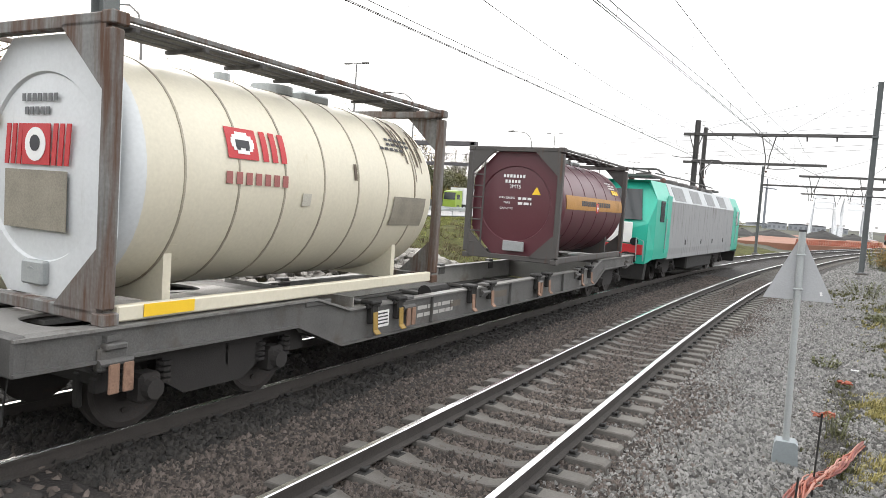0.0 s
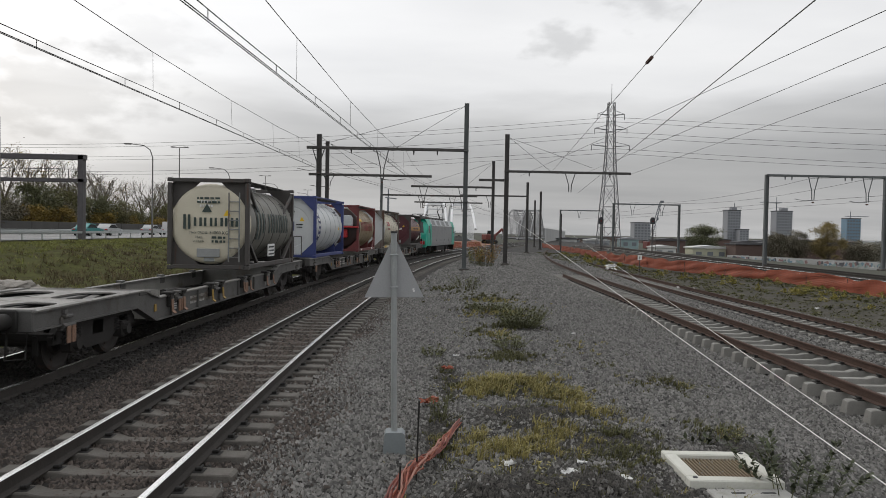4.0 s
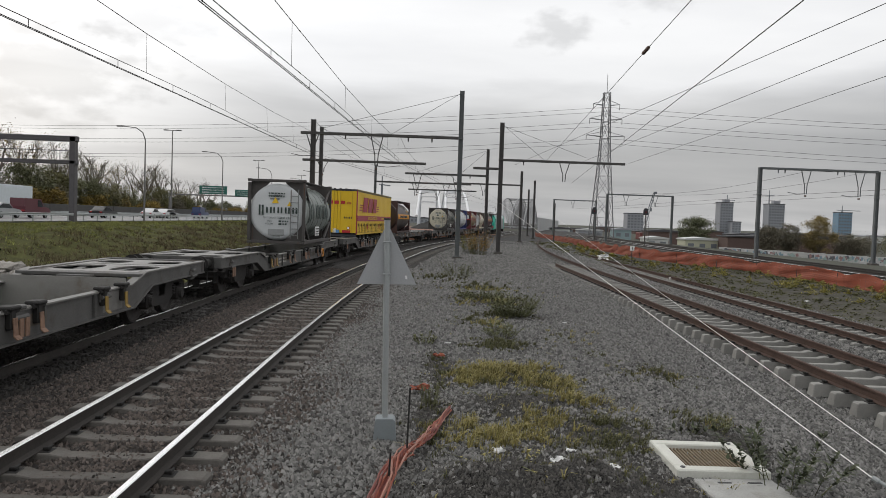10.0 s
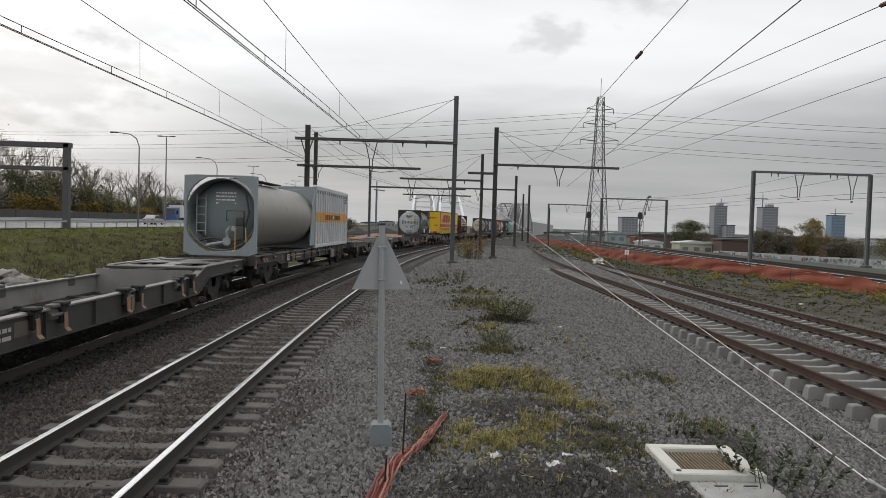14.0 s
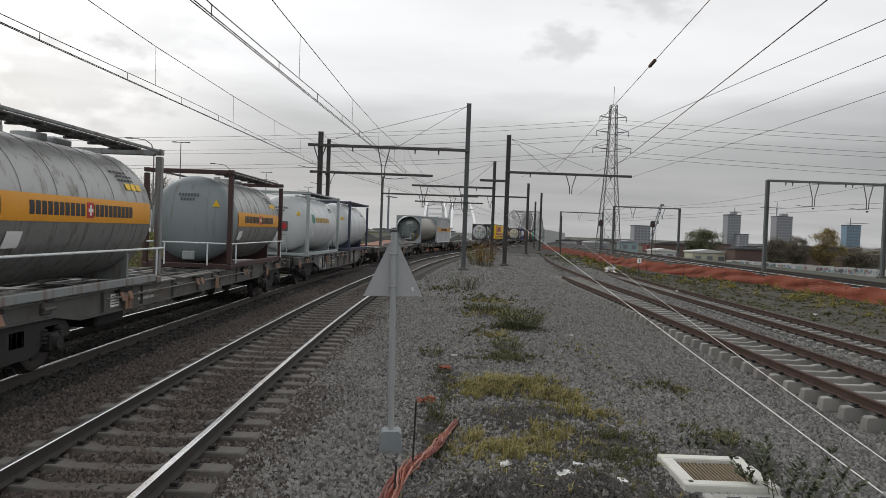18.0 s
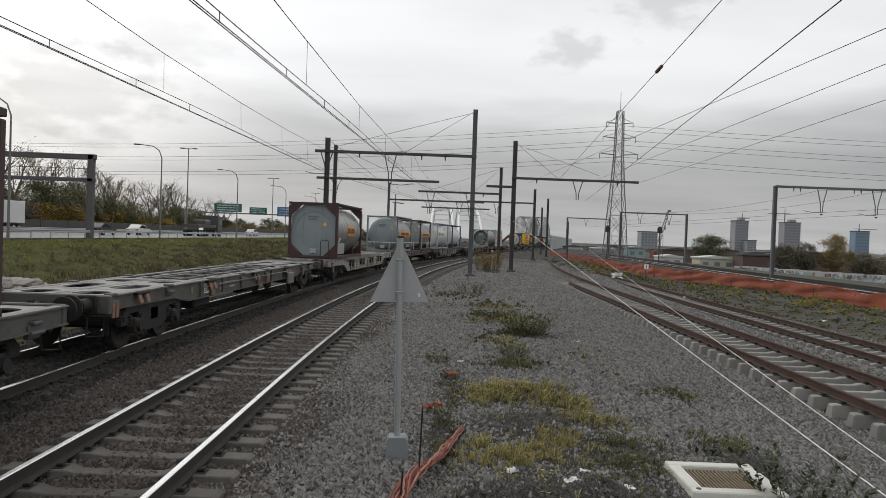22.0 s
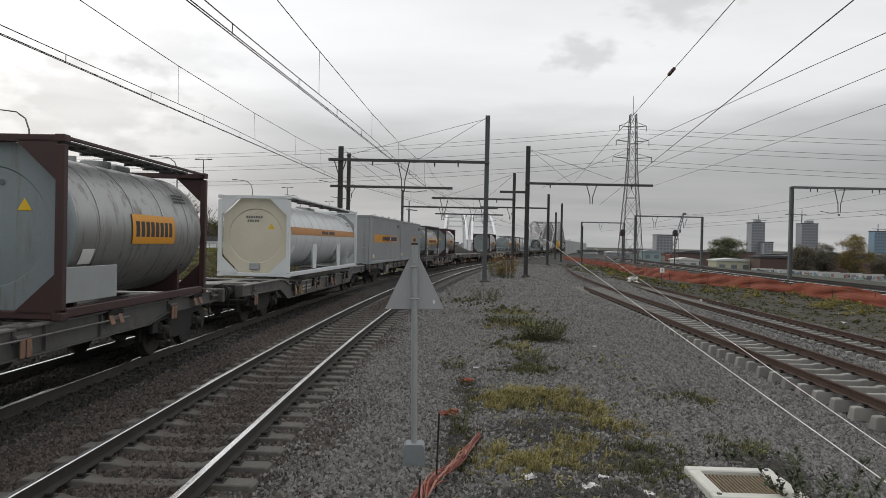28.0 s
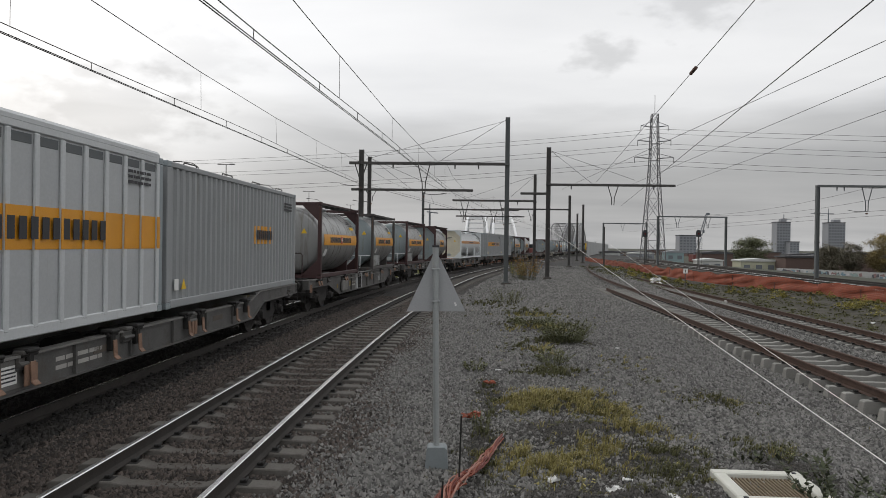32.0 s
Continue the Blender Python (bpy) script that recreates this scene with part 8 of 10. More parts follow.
def crumple(x, y, z, s, seed):
    rng = random.Random(seed)
    mb = MB()
    n = 7
    g = [[Vector((x + (i / n - 0.5) * 2 * s + rng.uniform(-0.25, 0.25) * s, y + (j / n - 0.5) * 1.4 * s + rng.uniform(-0.25, 0.25) * s, z + rng.uniform(0, 0.6) * s)) for i in range(n)] for j in range(n)]
    mb.v = [p for r in g for p in r]
    mb.f = [(j * n + i, j * n + i + 1, (j + 1) * n + i + 1, (j + 1) * n + i) for j in range(n - 1) for i in range(n - 1) if rng.random() < 0.8]
    return mb


make_fences()


# ---------------------------------------------------------------- plants
LEAF_DRY = mat("dry_yellow_grass", (0.235, 0.205, 0.075), 0.9, vary=0.3, bump=0, island=0.45)
LEAF_GREEN = mat("green_weeds", (0.088, 0.088, 0.036), 0.9, vary=0.3, bump=0, island=0.5)
LEAF_DARK = mat("dark_weeds", (0.100, 0.104, 0.050), 0.95, vary=0.3, bump=0, island=0.5)
LEAF_LANK = mat("dark_green_leaves", (0.050, 0.060, 0.030), 0.8, vary=0.3, bump=0, island=0.5)
LEAF_BRIGHT = mat("yellow_green_weeds", (0.21, 0.185, 0.040), 0.9, vary=0.3, bump=0, island=0.5)


def blades(mb, rng, x, y, rx, ry, n, tall, width=0.006, lean=0.5):
    """Tufts of arching blades, thinning out towards the patch's edge."""
    k = 16
    while n > 0:
        cx, cy = x + rx * rng.gauss(0, 0.62), y + ry * rng.gauss(0, 0.62)
        q = min(1.2, math.hypot((cx - x) / rx, (cy - y) / ry))
        cz = float(height(cx, cy)) - 0.012
        hh = tall * rng.uniform(0.45, 1.15) * (1 - 0.35 * q)
        sp = rng.uniform(0.03, 0.10)
        for _ in range(min(k, n)):
            b = rng.uniform(0, 6.28)
            o = Vector((math.cos(b), math.sin(b), 0))
            h = hh * rng.uniform(0.5, 1.15)
            d = (o * lean * rng.uniform(0.4, 2.0) + Vector((0.25, -0.1, 0))) * h
            w = Vector((-math.sin(b), math.cos(b), 0)) * width * rng.uniform(0.6, 1.3)
            p = Vector((cx, cy, cz)) + o * sp * rng.random()
            m = p + d * 0.35 + Vector((0, 0, h * 0.65))
            t = p + d + Vector((0, 0, h * rng.uniform(0.55, 0.95)))
            mb.put([p - w, p + w, m + w * 0.8, m - w * 0.8, t], [(0, 1, 2, 3), (3, 2, 4)])
        n -= k


def herb(mb, st, rng, x, y, rad, tall, n_stem, leaves, leaf=0.05):
    """Branching weeds with small leaves."""
    for _ in range(n_stem):
        a, q = rng.uniform(0, 6.28), rad * math.sqrt(rng.random()) * 0.6
        p = Vector((x + q * math.cos(a), y + q * math.sin(a), 0))
        p.z = float(height(p.x, p.y)) - 0.02
        h = tall * rng.uniform(0.55, 1.1)
        tip = p + Vector((math.cos(a) * rad * rng.uniform(0.1, 0.8), math.sin(a) * rad * rng.uniform(0.1, 0.8), h))
        st.tube([p, p.lerp(tip, 0.5) + Vector((0, 0, h * 0.05)), tip], [0.006, 0.004, 0.002], 4)
        for i in range(leaves):
            c = p.lerp(tip, rng.uniform(0.25, 1.0))
            d = Vector((rng.uniform(-1, 1), rng.uniform(-1, 1), rng.uniform(-0.2, 0.9))).normalized() * leaf * rng.uniform(0.5, 1.4)
            s = d.cross(Vector((0, 0, 1))).normalized() * leaf * 0.28
            mb.put([c, c + d * 0.5 + s, c + d, c + d * 0.5 - s], [(0, 1, 2, 3)])


LEAF_AUTUMN = mat("orange_yellow_leaves", (0.24, 0.135, 0.03), 0.9, vary=0.3, bump=0, island=0.5)
LEAF_BANK = mat("bank_grass_blades", (0.165, 0.172, 0.050), 0.95, vary=0.3, bump=0, island=0.5)
LEAF_BROWN = mat("brown_bank_weeds", (0.100, 0.080, 0.042), 0.95, vary=0.3, bump=0, island=0.5)


def clump(mb, rng, x, y, rad, tall, n, leaf):
    """A low mound of small leaves."""
    z = float(height(x, y))
    for _ in range(n):
        a, q = rng.uniform(0, 6.28), abs(rng.gauss(0, 0.55))
        c = Vector((x + rad * q * math.cos(a), y + rad * q * math.sin(a), z + tall * rng.random() * max(0.1, 1 - 0.6 * q)))
        d = Vector((rng.uniform(-1, 1), rng.uniform(-1, 1), rng.uniform(-0.1, 0.9))).normalized() * leaf * rng.uniform(0.5, 1.4)
        s = d.cross(Vector((rng.uniform(-1, 1), rng.uniform(-1, 1), 1))).normalized() * leaf * 0.35
        mb.put([c, c + d * 0.5 + s, c + d, c + d * 0.5 - s], [(0, 1, 2, 3)])


def make_weeds():
    rng = random.Random(77)
    for name, lab, m, spots in (
            ("dry_grass", "tufts of dry yellow grass in the gravel", LEAF_DRY,
             ((1.05, 8.85, 0.50, 0.42, 1500, 0.17), (0.6, 9.2, 0.25, 0.4, 400, 0.15), (1.65, 9.5, 0.28, 0.35, 500, 0.17), (1.15, 12.7, 0.45, 0.55, 1500, 0.20), (1.75, 12.9, 0.5, 0.45, 1100, 0.19), (0.75, 12.2, 0.25, 0.4, 450, 0.16),
              (2.2, 11.9, 0.38, 0.5, 800, 0.18), (2.35, 10.6, 0.32, 0.45, 700, 0.17), (2.1, 23.6, 0.9, 0.7, 700, 0.18), (1.75, 18.3, 0.3, 0.5, 260, 0.2), (2.3, 28.4, 0.8, 1.0, 420, 0.2),
              (4.1, 9.6, 0.3, 0.3, 60, 0.12), (3.6, 16.5, 0.5, 0.8, 160, 0.12), (4.2, 12.8, 0.4, 0.5, 160, 0.10))),
            ("green_grass", "low green grass and moss in the gravel", LEAF_GREEN,
             ((1.7, 15.7, 0.42, 0.5, 1300, 0.15), (2.2, 24.6, 1.0, 1.2, 900, 0.16), (2.3, 30, 1.3, 1.6, 900, 0.2), (4.3, 12.9, 0.5, 0.6, 800, 0.11), (1.3, 19.0, 0.4, 0.7, 500, 0.14), (2.3, 8.5, 0.45, 0.4, 1000, 0.11),
              (2.6, 9.4, 0.4, 0.35, 700, 0.11), (0.8, 33, 1.2, 2, 600, 0.25), (1.7, 12.2, 0.9, 0.7, 500, 0.14), (3.6, 14.6, 0.5, 0.9, 400, 0.09), (3.4, 17, 0.5, 1.2, 300, 0.10), (1.3, 10.3, 0.8, 0.6, 120, 0.10),
              (0.15, 9.6, 0.14, 0.9, 350, 0.14), (0.3, 12.8, 0.15, 1.2, 260, 0.14), (2.3, 20.6, 0.5, 0.6, 700, 0.2), (3.9, 9.9, 0.3, 0.35, 300, 0.12), (2.0, 7.3, 0.5, 0.4, 260, 0.10)))):
        mb = MB()
        for x, y, rx, ry, n, t in spots:
            blades(mb, rng, x, y, rx * 1.3, ry * 1.3, int(n * 1.2), t * 1.35, 0.0035 + 0.00033 * y, 0.42)
        tagged(part(name, mb, m), lab, "grass", kind="stuff")
    for x, y, rad, tall, ns, lv, m, lab in (
            (2.6, 20.1, 0.75, 0.62, 190, 5, LEAF_DARK, "bushy dark weed on the gravel"), (2.0, 24.6, 0.9, 0.30, 120, 4, LEAF_DARK, "sprawling dark weed on the gravel"),
            (0.05, 15.6, 0.30, 0.22, 34, 3, LEAF_DARK, "small dry weed beside the sign"), (0.12, 10.3, 0.18, 0.45, 12, 8, LEAF_DARK, "thin dry stems beside the net"),
            (3.86, 7.30, 0.62, 0.56, 15, 34, LEAF_LANK, "leafy dark weed beside the pit cover"), (3.5, 9.05, 0.2, 0.14, 10, 5, LEAF_LANK, "low dark weed behind the pit cover"), (3.95, 9.2, 0.25, 0.25, 22, 5, LEAF_DARK, "small dark weed beside the siding"),
            (4.3, 58.0, 1.1, 2.0, 110, 26, LEAF_AUTUMN, "tall orange-yellow shrub at the foot of a mast"), (3.6, 60.0, 0.8, 1.4, 60, 22, LEAF_BRIGHT, "tall yellow weed at the foot of a mast"), (1.6, 34.5, 0.9, 0.7, 40, 16, LEAF_DARK, "low dark weeds on the gravel"),
            (1.3, 10.6, 0.8, 0.16, 9, 5, LEAF_DARK, "low dark stems on the mound"), (0.9, 7.4, 0.8, 0.16, 12, 4, LEAF_DRY, "dry stems on the mound"),
            (1.9, 16.8, 0.5, 0.34, 60, 4, LEAF_DARK, "low dark weed on the gravel")):
        ob = thing("weed", lab, "weed", "weeds on the gravel")
        mb, st = MB(), MB()
        herb(mb, st, rng, x, y, rad, tall, ns, lv, 0.085 if m == LEAF_LANK else 0.05 if y < 12 else 0.09)
        part("leaves", mb, m, ob)
        tagged(part("stem_tangle", st, LEAF_DARK, ob), kind="stuff")
    # single blades and small tufts all over the strip
    mb, mc = MB(), MB()
    for i in range(420):
        x, y = rng.gauss(1.9, 1.3), 6.8 + 26 * rng.random() ** 1.5
        blades(rng.choice((mb, mc)), rng, x, y, 0.16, 0.16, rng.randint(2, 9), rng.uniform(0.05, 0.17), 0.004 + 0.0004 * y, 0.8)
    tagged(part("sparse_grass", mb, LEAF_DRY), "sparse dry blades of grass in the gravel", "grass", kind="stuff")
    tagged(part("sparse_weeds", mc, LEAF_GREEN), "sparse small green weeds in the gravel", "weeds", kind="stuff")
    # weeds in the waste strip before the orange fence: low cover and a few bushy yellow plants
    mb, mc, md = MB(), MB(), MB()
    for i in range(1100):
        y = 20 + 80 * rng.random() ** 1.5
        x = far_fence(y) - 0.1 - rng.random() ** 1.3 * 6.0
        if rng.random() < 0.5:
            clump(mc, rng, x, y, rng.uniform(0.2, 0.6), rng.uniform(0.04, 0.12), 26, 0.035 + 0.0012 * y)
        else:
            blades(mc, rng, x, y, 0.35, 0.5, 48, rng.uniform(0.08, 0.22), 0.004 + 0.0003 * y, 0.9)
    for i in range(200):
        y = 24 + 70 * rng.random() ** 1.3
        if math.sin(y * 0.9) + math.sin(y * 0.37 + 1) < rng.uniform(-1.2, 0.9):
            continue
        x = far_fence(y) - rng.random() ** 1.2 * 3.4 - 0.1
        clump(mb, rng, x, y, rng.uniform(0.12, 0.40), rng.uniform(0.12, 0.5), 130, 0.03 + 0.0011 * y)
        blades(md, rng, x, y, 0.4, 0.5, 32, 0.25, 0.005 + 0.0003 * y, 0.7)
    for x, y, r, h in ((19.6, 29.5, 0.42, 0.75), (18.6, 35.5, 0.5, 0.6), (18.9, 44.5, 0.6, 0.55)):
        clump(mb, rng, x, y, r, h, 420, 0.06)
    tagged(part("waste_weeds", mb, LEAF_BRIGHT), "bushy yellow-green weeds along the orange fence", "weeds", kind="stuff")
    tagged(part("waste_grass", md, LEAF_DRY), "dry grass along the orange fence", "grass", kind="stuff")
    tagged(part("waste_cover", mc, LEAF_GREEN), "low weedy cover along the orange fence", "weeds", kind="stuff")
    # grass on the bank beside the motorway
    mb, mc = MB(), MB()
    for i in range(3600):
        y = 6 + 110 * rng.random() ** 1.3
        x = rng.uniform(-33.4, -13.0)
        clump(mb if rng.random() < (0.85 if x < -22 else 0.3) else mc, rng, x, y, 0.35, rng.uniform(0.04, 0.12), 10, 0.035 + 0.0009 * y)
    tagged(part("bank_grass", mb, LEAF_BANK), "rough olive grass on the motorway bank", "grass", kind="stuff")
    tagged(part("bank_weeds", mc, LEAF_BROWN), "brownish weeds on the motorway bank", "weeds", kind="stuff")
    # rubble heap at the foot of the bank: broken lumps of concrete
    mb = MB()
    for i in range(1300):
        a, q = rng.uniform(0, 6.28), math.sqrt(rng.random())
        x, y = -15.8 + 2.4 * q * math.cos(a), 22.5 + 10.5 * q * math.sin(a)
        s = rng.uniform(0.09, 0.22) if rng.random() < 0.8 else rng.uniform(0.22, 0.45)
        top = 1.45 * (1 - q * q) * (0.75 + 0.25 * math.sin(y * 1.7))
        lump(mb, rng, Vector((x, y, float(height(x, y)) + top * (1.0 if i % 3 else rng.random()))), s)
    tagged(part("rubble_heap", mb, mat("grey_rubble", (0.23, 0.215, 0.195), 0.95, vary=0.3, scale=6, island=0.3)), "heap of grey rubble at the foot of the bank", "rubble", kind="stuff")


def lump(mb, rng, c, s):
    """A broken lump of stone with uneven facets."""
    g = 1.618
    vs = [Vector(v).normalized() * s * rng.uniform(0.75, 1.2) for v in ((-1, g, 0), (1, g, 0), (-1, -g, 0), (1, -g, 0), (0, -1, g), (0, 1, g), (0, -1, -g), (0, 1, -g), (g, 0, -1), (g, 0, 1), (-g, 0, -1), (-g, 0, 1))]
    k = Vector((rng.uniform(0.8, 1.3), rng.uniform(0.8, 1.3), rng.uniform(0.55, 0.9)))
    mb.put([c + Vector((v.x * k.x, v.y * k.y, v.z * k.z)) for v in vs], [(0, 11, 5), (0, 5, 1), (0, 1, 7), (0, 7, 10), (0, 10, 11), (1, 5, 9), (5, 11, 4), (11, 10, 2), (10, 7, 6), (7, 1, 8), (3, 9, 4), (3, 4, 2),
                                                                                     (3, 2, 6), (3, 6, 8), (3, 8, 9), (4, 9, 5), (2, 4, 11), (6, 2, 10), (8, 6, 7), (9, 8, 1)])


def field_of_grass(name, n, x0, x1, y0, y1, tall, material, label, seed, keep=None, power=1.4):
    """Many single blades over a stretch of ground, in tussocks; one mesh."""
    rng = np.random.default_rng(seed)
    t = n // 14
    tx, ty = rng.uniform(x0, x1, t), y0 + (y1 - y0) * rng.random(t) ** power
    if keep is not None:
        ok = keep(tx, ty, rng)
        tx, ty = tx[ok], ty[ok]
    th = tall * rng.uniform(0.35, 1.3, len(tx))
    x = np.repeat(tx, 14) + rng.normal(0, 0.16, len(tx) * 14)
    y = np.repeat(ty, 14) + rng.normal(0, 0.16, len(tx) * 14)
    h = np.repeat(th, 14) * rng.uniform(0.5, 1.2, len(x))
    z = height(x, y) - 0.02
    a = rng.uniform(0, 6.28, len(x))
    w = (0.006 + 0.0005 * np.abs(y)) * rng.uniform(0.6, 1.3, len(x))
    lx, ly = rng.normal(0, 0.45, len(x)) * h, rng.normal(0, 0.45, len(x)) * h
    co = np.stack([np.stack([x - w * np.cos(a), y - w * np.sin(a), z], -1), np.stack([x + w * np.cos(a), y + w * np.sin(a), z], -1), np.stack([x + lx, y + ly, z + h], -1)], 1).reshape(-1, 3)
    me = bpy.data.meshes.new(name)
    me.vertices.add(len(co)); me.vertices.foreach_set("co", co.ravel())
    me.loops.add(len(co)); me.loops.foreach_set("vertex_index", np.arange(len(co), dtype=np.int32))
    me.polygons.add(len(co) // 3); me.polygons.foreach_set("loop_start", np.arange(0, len(co), 3, dtype=np.int32))
    me.materials.append(material)
    me.update(calc_edges=True)
    tagged(new(name, me), label, "grass", kind="stuff")


make_weeds()
field_of_grass("bank_turf", 110000, -33.6, -15.0, 8, 150, 0.20, LEAF_BANK, "rough olive turf on the motorway bank", 61,
               lambda x, y, r: r.random(len(x)) < np.clip((-22.5 - x) / 5 + 0.2, 0.07, 1))
field_of_grass("bank_scrub", 70000, -29.0, -12.2, 8, 130, 0.34, LEAF_BROWN, "brownish dead growth low on the motorway bank", 62,
               lambda x, y, r: r.random(len(x)) < np.clip((x + 27) / 9, 0.05, 1))

# ---------------------------------------------------------------- the motorway on its bank
ROAD_Z = 1.2
ASPHALT = mat("wet_asphalt", (0.055, 0.056, 0.058), 0.35, vary=0.2, scale=0.4, grain=20, bump=0.1, dirt=(0.09, 0.09, 0.09), dirt_amount=0.4, dirt_scale=0.2)
LAMP_STEEL = mat("lamp_post_steel", (0.17, 0.165, 0.16), 0.6, 0.3, vary=0.1)


def make_road():
    road = thing("road", "wide wet asphalt motorway with white lines", "road", kind="structure")
    part("carriageway", MB().prism([(-62, 0.2), (-34.6, 0.2), (-34.2, ROAD_Z - 0.1), (-34.6, ROAD_Z), (-62, ROAD_Z)], 1, -700, 1100), ASPHALT, road)
    line_m = mat("road_line_paint", (0.55, 0.55, 0.53), 0.6)
    for x in (-36.0, -46.2, -50.0, -60.5):
        part("edge_line", MB().box((x, 200, ROAD_Z + 0.006), (0.22, 1700, 0.008)), line_m, road)
    mb = MB()
    for x in (-39.4, -42.8, -53.4, -57.0):
        for i in range(60):
            mb.box((x, 20 + i * 12, ROAD_Z + 0.006), (0.18, 4, 0.008))
    tagged(part("lane_dashes", mb, line_m, road), kind="stuff")
    for x, lab in ((-34.0, "galvanised crash barrier along the bank"), (-48.1, "galvanised crash barrier between the carriageways")):
        ob = thing("crash_barrier", lab, "barrier", "crash barriers")
        part("rail", MB().prism([(x - 0.02, 1.62), (x + 0.06, 1.66), (x, 1.74), (x + 0.06, 1.82), (x - 0.02, 1.86)], 1, -60, 420), STEEL_GREY, ob)
        mb = MB()
        for i in range(150):
            mb.box((x - 0.05, -40 + i * 3.0, ROAD_Z + 0.28), (0.08, 0.1, 0.75))
        tagged(part("barrier_posts", mb, STEEL_GREY, ob), kind="stuff")
    # screen wall and hedge on the far side
    wall = thing("screen_wall", "long low dark screen wall beyond the motorway", "wall")
    wm = mat("dark_screen_wall", (0.07, 0.068, 0.065), 0.9, vary=0.2, scale=0.5)
    for i in range(60):
        part("wall_panel", MB().box((-63.2, -20 + i * 8, ROAD_Z + 0.75), (0.2, 7.9, 1.9), 0.03), wm, wall)


make_road()


def street_lamp(x, y, tall=11.3, arm=2.6, side=-1):
    ob = thing("street_lamp", "tall curved steel street lamp beside the motorway", "street lamp", "motorway lamps", at=pose(x, y, 0.9))
    part("pole", MB().tube([(0, 0, 0), (0, 0, tall * 0.55), (0, 0, tall * 0.86), (side * arm * 0.12, 0, tall * 0.94), (side * arm * 0.4, 0, tall * 0.985), (side * arm, 0, tall)], [0.11, 0.085, 0.065, 0.06, 0.055, 0.045], 10), LAMP_STEEL, ob, smooth=True)
    part("lantern", MB().box((side * (arm + 0.35), 0, tall + 0.0), (0.85, 0.32, 0.16), 0.05), LAMP_STEEL, ob)
    return ob


def make_lamps():
    first = street_lamp(-33.5, 25.9)
    for y in (55, 84.7, 116.5, 153, 191, 228, 266, 304):
        copy_thing(first, pose(-33.5, y, 0.9))
    tall = thing("mast_lamp", "tall straight lamp with two lanterns on the motorway's middle", "street lamp", "motorway lamps", at=pose(-48, 66, 1.2))
    part("pole", MB().cyl((0, 0, 0), (0, 0, 16.2), 0.16, 0.08, seg=10), LAMP_STEEL, tall)
    part("cross_arm", MB().box((0, 0, 16.2), (3.0, 0.12, 0.12), 0.02), LAMP_STEEL, tall)
    for sg in (-1, 1):
        part("lantern", MB().box((sg * 1.2, 0, 16.25), (0.9, 0.36, 0.2), 0.05), LAMP_STEEL, tall)
    for y in (134, 202, 270):
        copy_thing(tall, pose(-48, y, 1.2))


make_lamps()


def make_road_gantries():
    dk = mat("dark_road_gantry", (0.085, 0.08, 0.085), 0.7, vary=0.2, dirt=GRIME, dirt_amount=0.3)
    ob = thing("road_gantry", "dark steel portal with a lattice walkway over the motorway", "gantry")
    y = 69.2
    part("leg", MB().box((-34.2, y, 5.0), (0.55, 0.6, 8.4), 0.03), dk, ob)
    part("leg", MB().box((-62.5, y, 5.0), (0.55, 0.6, 8.4), 0.03), dk, ob)
    part("upper_beam", MB().box((-48.3, y, 9.0), (29, 0.6, 0.5), 0.03), dk, ob)
    part("lower_beam", MB().box((-48.3, y, 6.75), (29, 0.6, 0.35), 0.03), dk, ob)
    part("walkway_rail", MB().box((-48.3, y, 7.85), (28, 0.06, 0.06)), dk, ob)
    mb = MB()
    for i in range(15):
        mb.box((-35.5 - i * 1.9, y, 7.3), (0.05, 0.05, 1.1))
    tagged(part("walkway_railing", mb, dk, ob), kind="stuff")
    ob = thing("sign_gantry", "steel gantry with green and blue direction signs", "gantry")
    part("leg", MB().box((-27.8, 172, 3.2), (0.4, 0.4, 7.0), 0.02), LAMP_STEEL, ob)
    part("leg", MB().box((-62, 172, 3.3), (0.4, 0.4, 5.2), 0.02), LAMP_STEEL, ob)
    part("beam", MB().box((-44.9, 172, 6.4), (34.6, 0.4, 0.3), 0.02), LAMP_STEEL, ob)
    gr = mat("green_road_sign", (0.02, 0.12, 0.095), 0.5, vary=0.08)
    bl = mat("blue_road_sign", (0.07, 0.16, 0.27), 0.5, vary=0.08)
    rng = random.Random(8)
    for x, z, w, h, m in ((-51.5, 7.7, 6.6, 2.0, gr), (-44.2, 7.2, 4.2, 1.6, gr), (-36.5, 7.2, 6.2, 2.3, bl), (-30.7, 7.3, 2.7, 2.6, bl)):
        s = part("sign_board", MB().box((x, 171.6, z), (w, 0.12, h), 0.02), m, ob)
        mb = MB()
        for q in range(3):
            bars2(rng, mb, 171.52, x - w * 0.4, x + w * 0.4, z + h * (0.28 - 0.28 * q), h * 0.12)
        part("sign_print", mb, PAPER, s)


make_road_gantries()


# ---------------------------------------------------------------- vehicles on the motorway
TRAFFIC = []


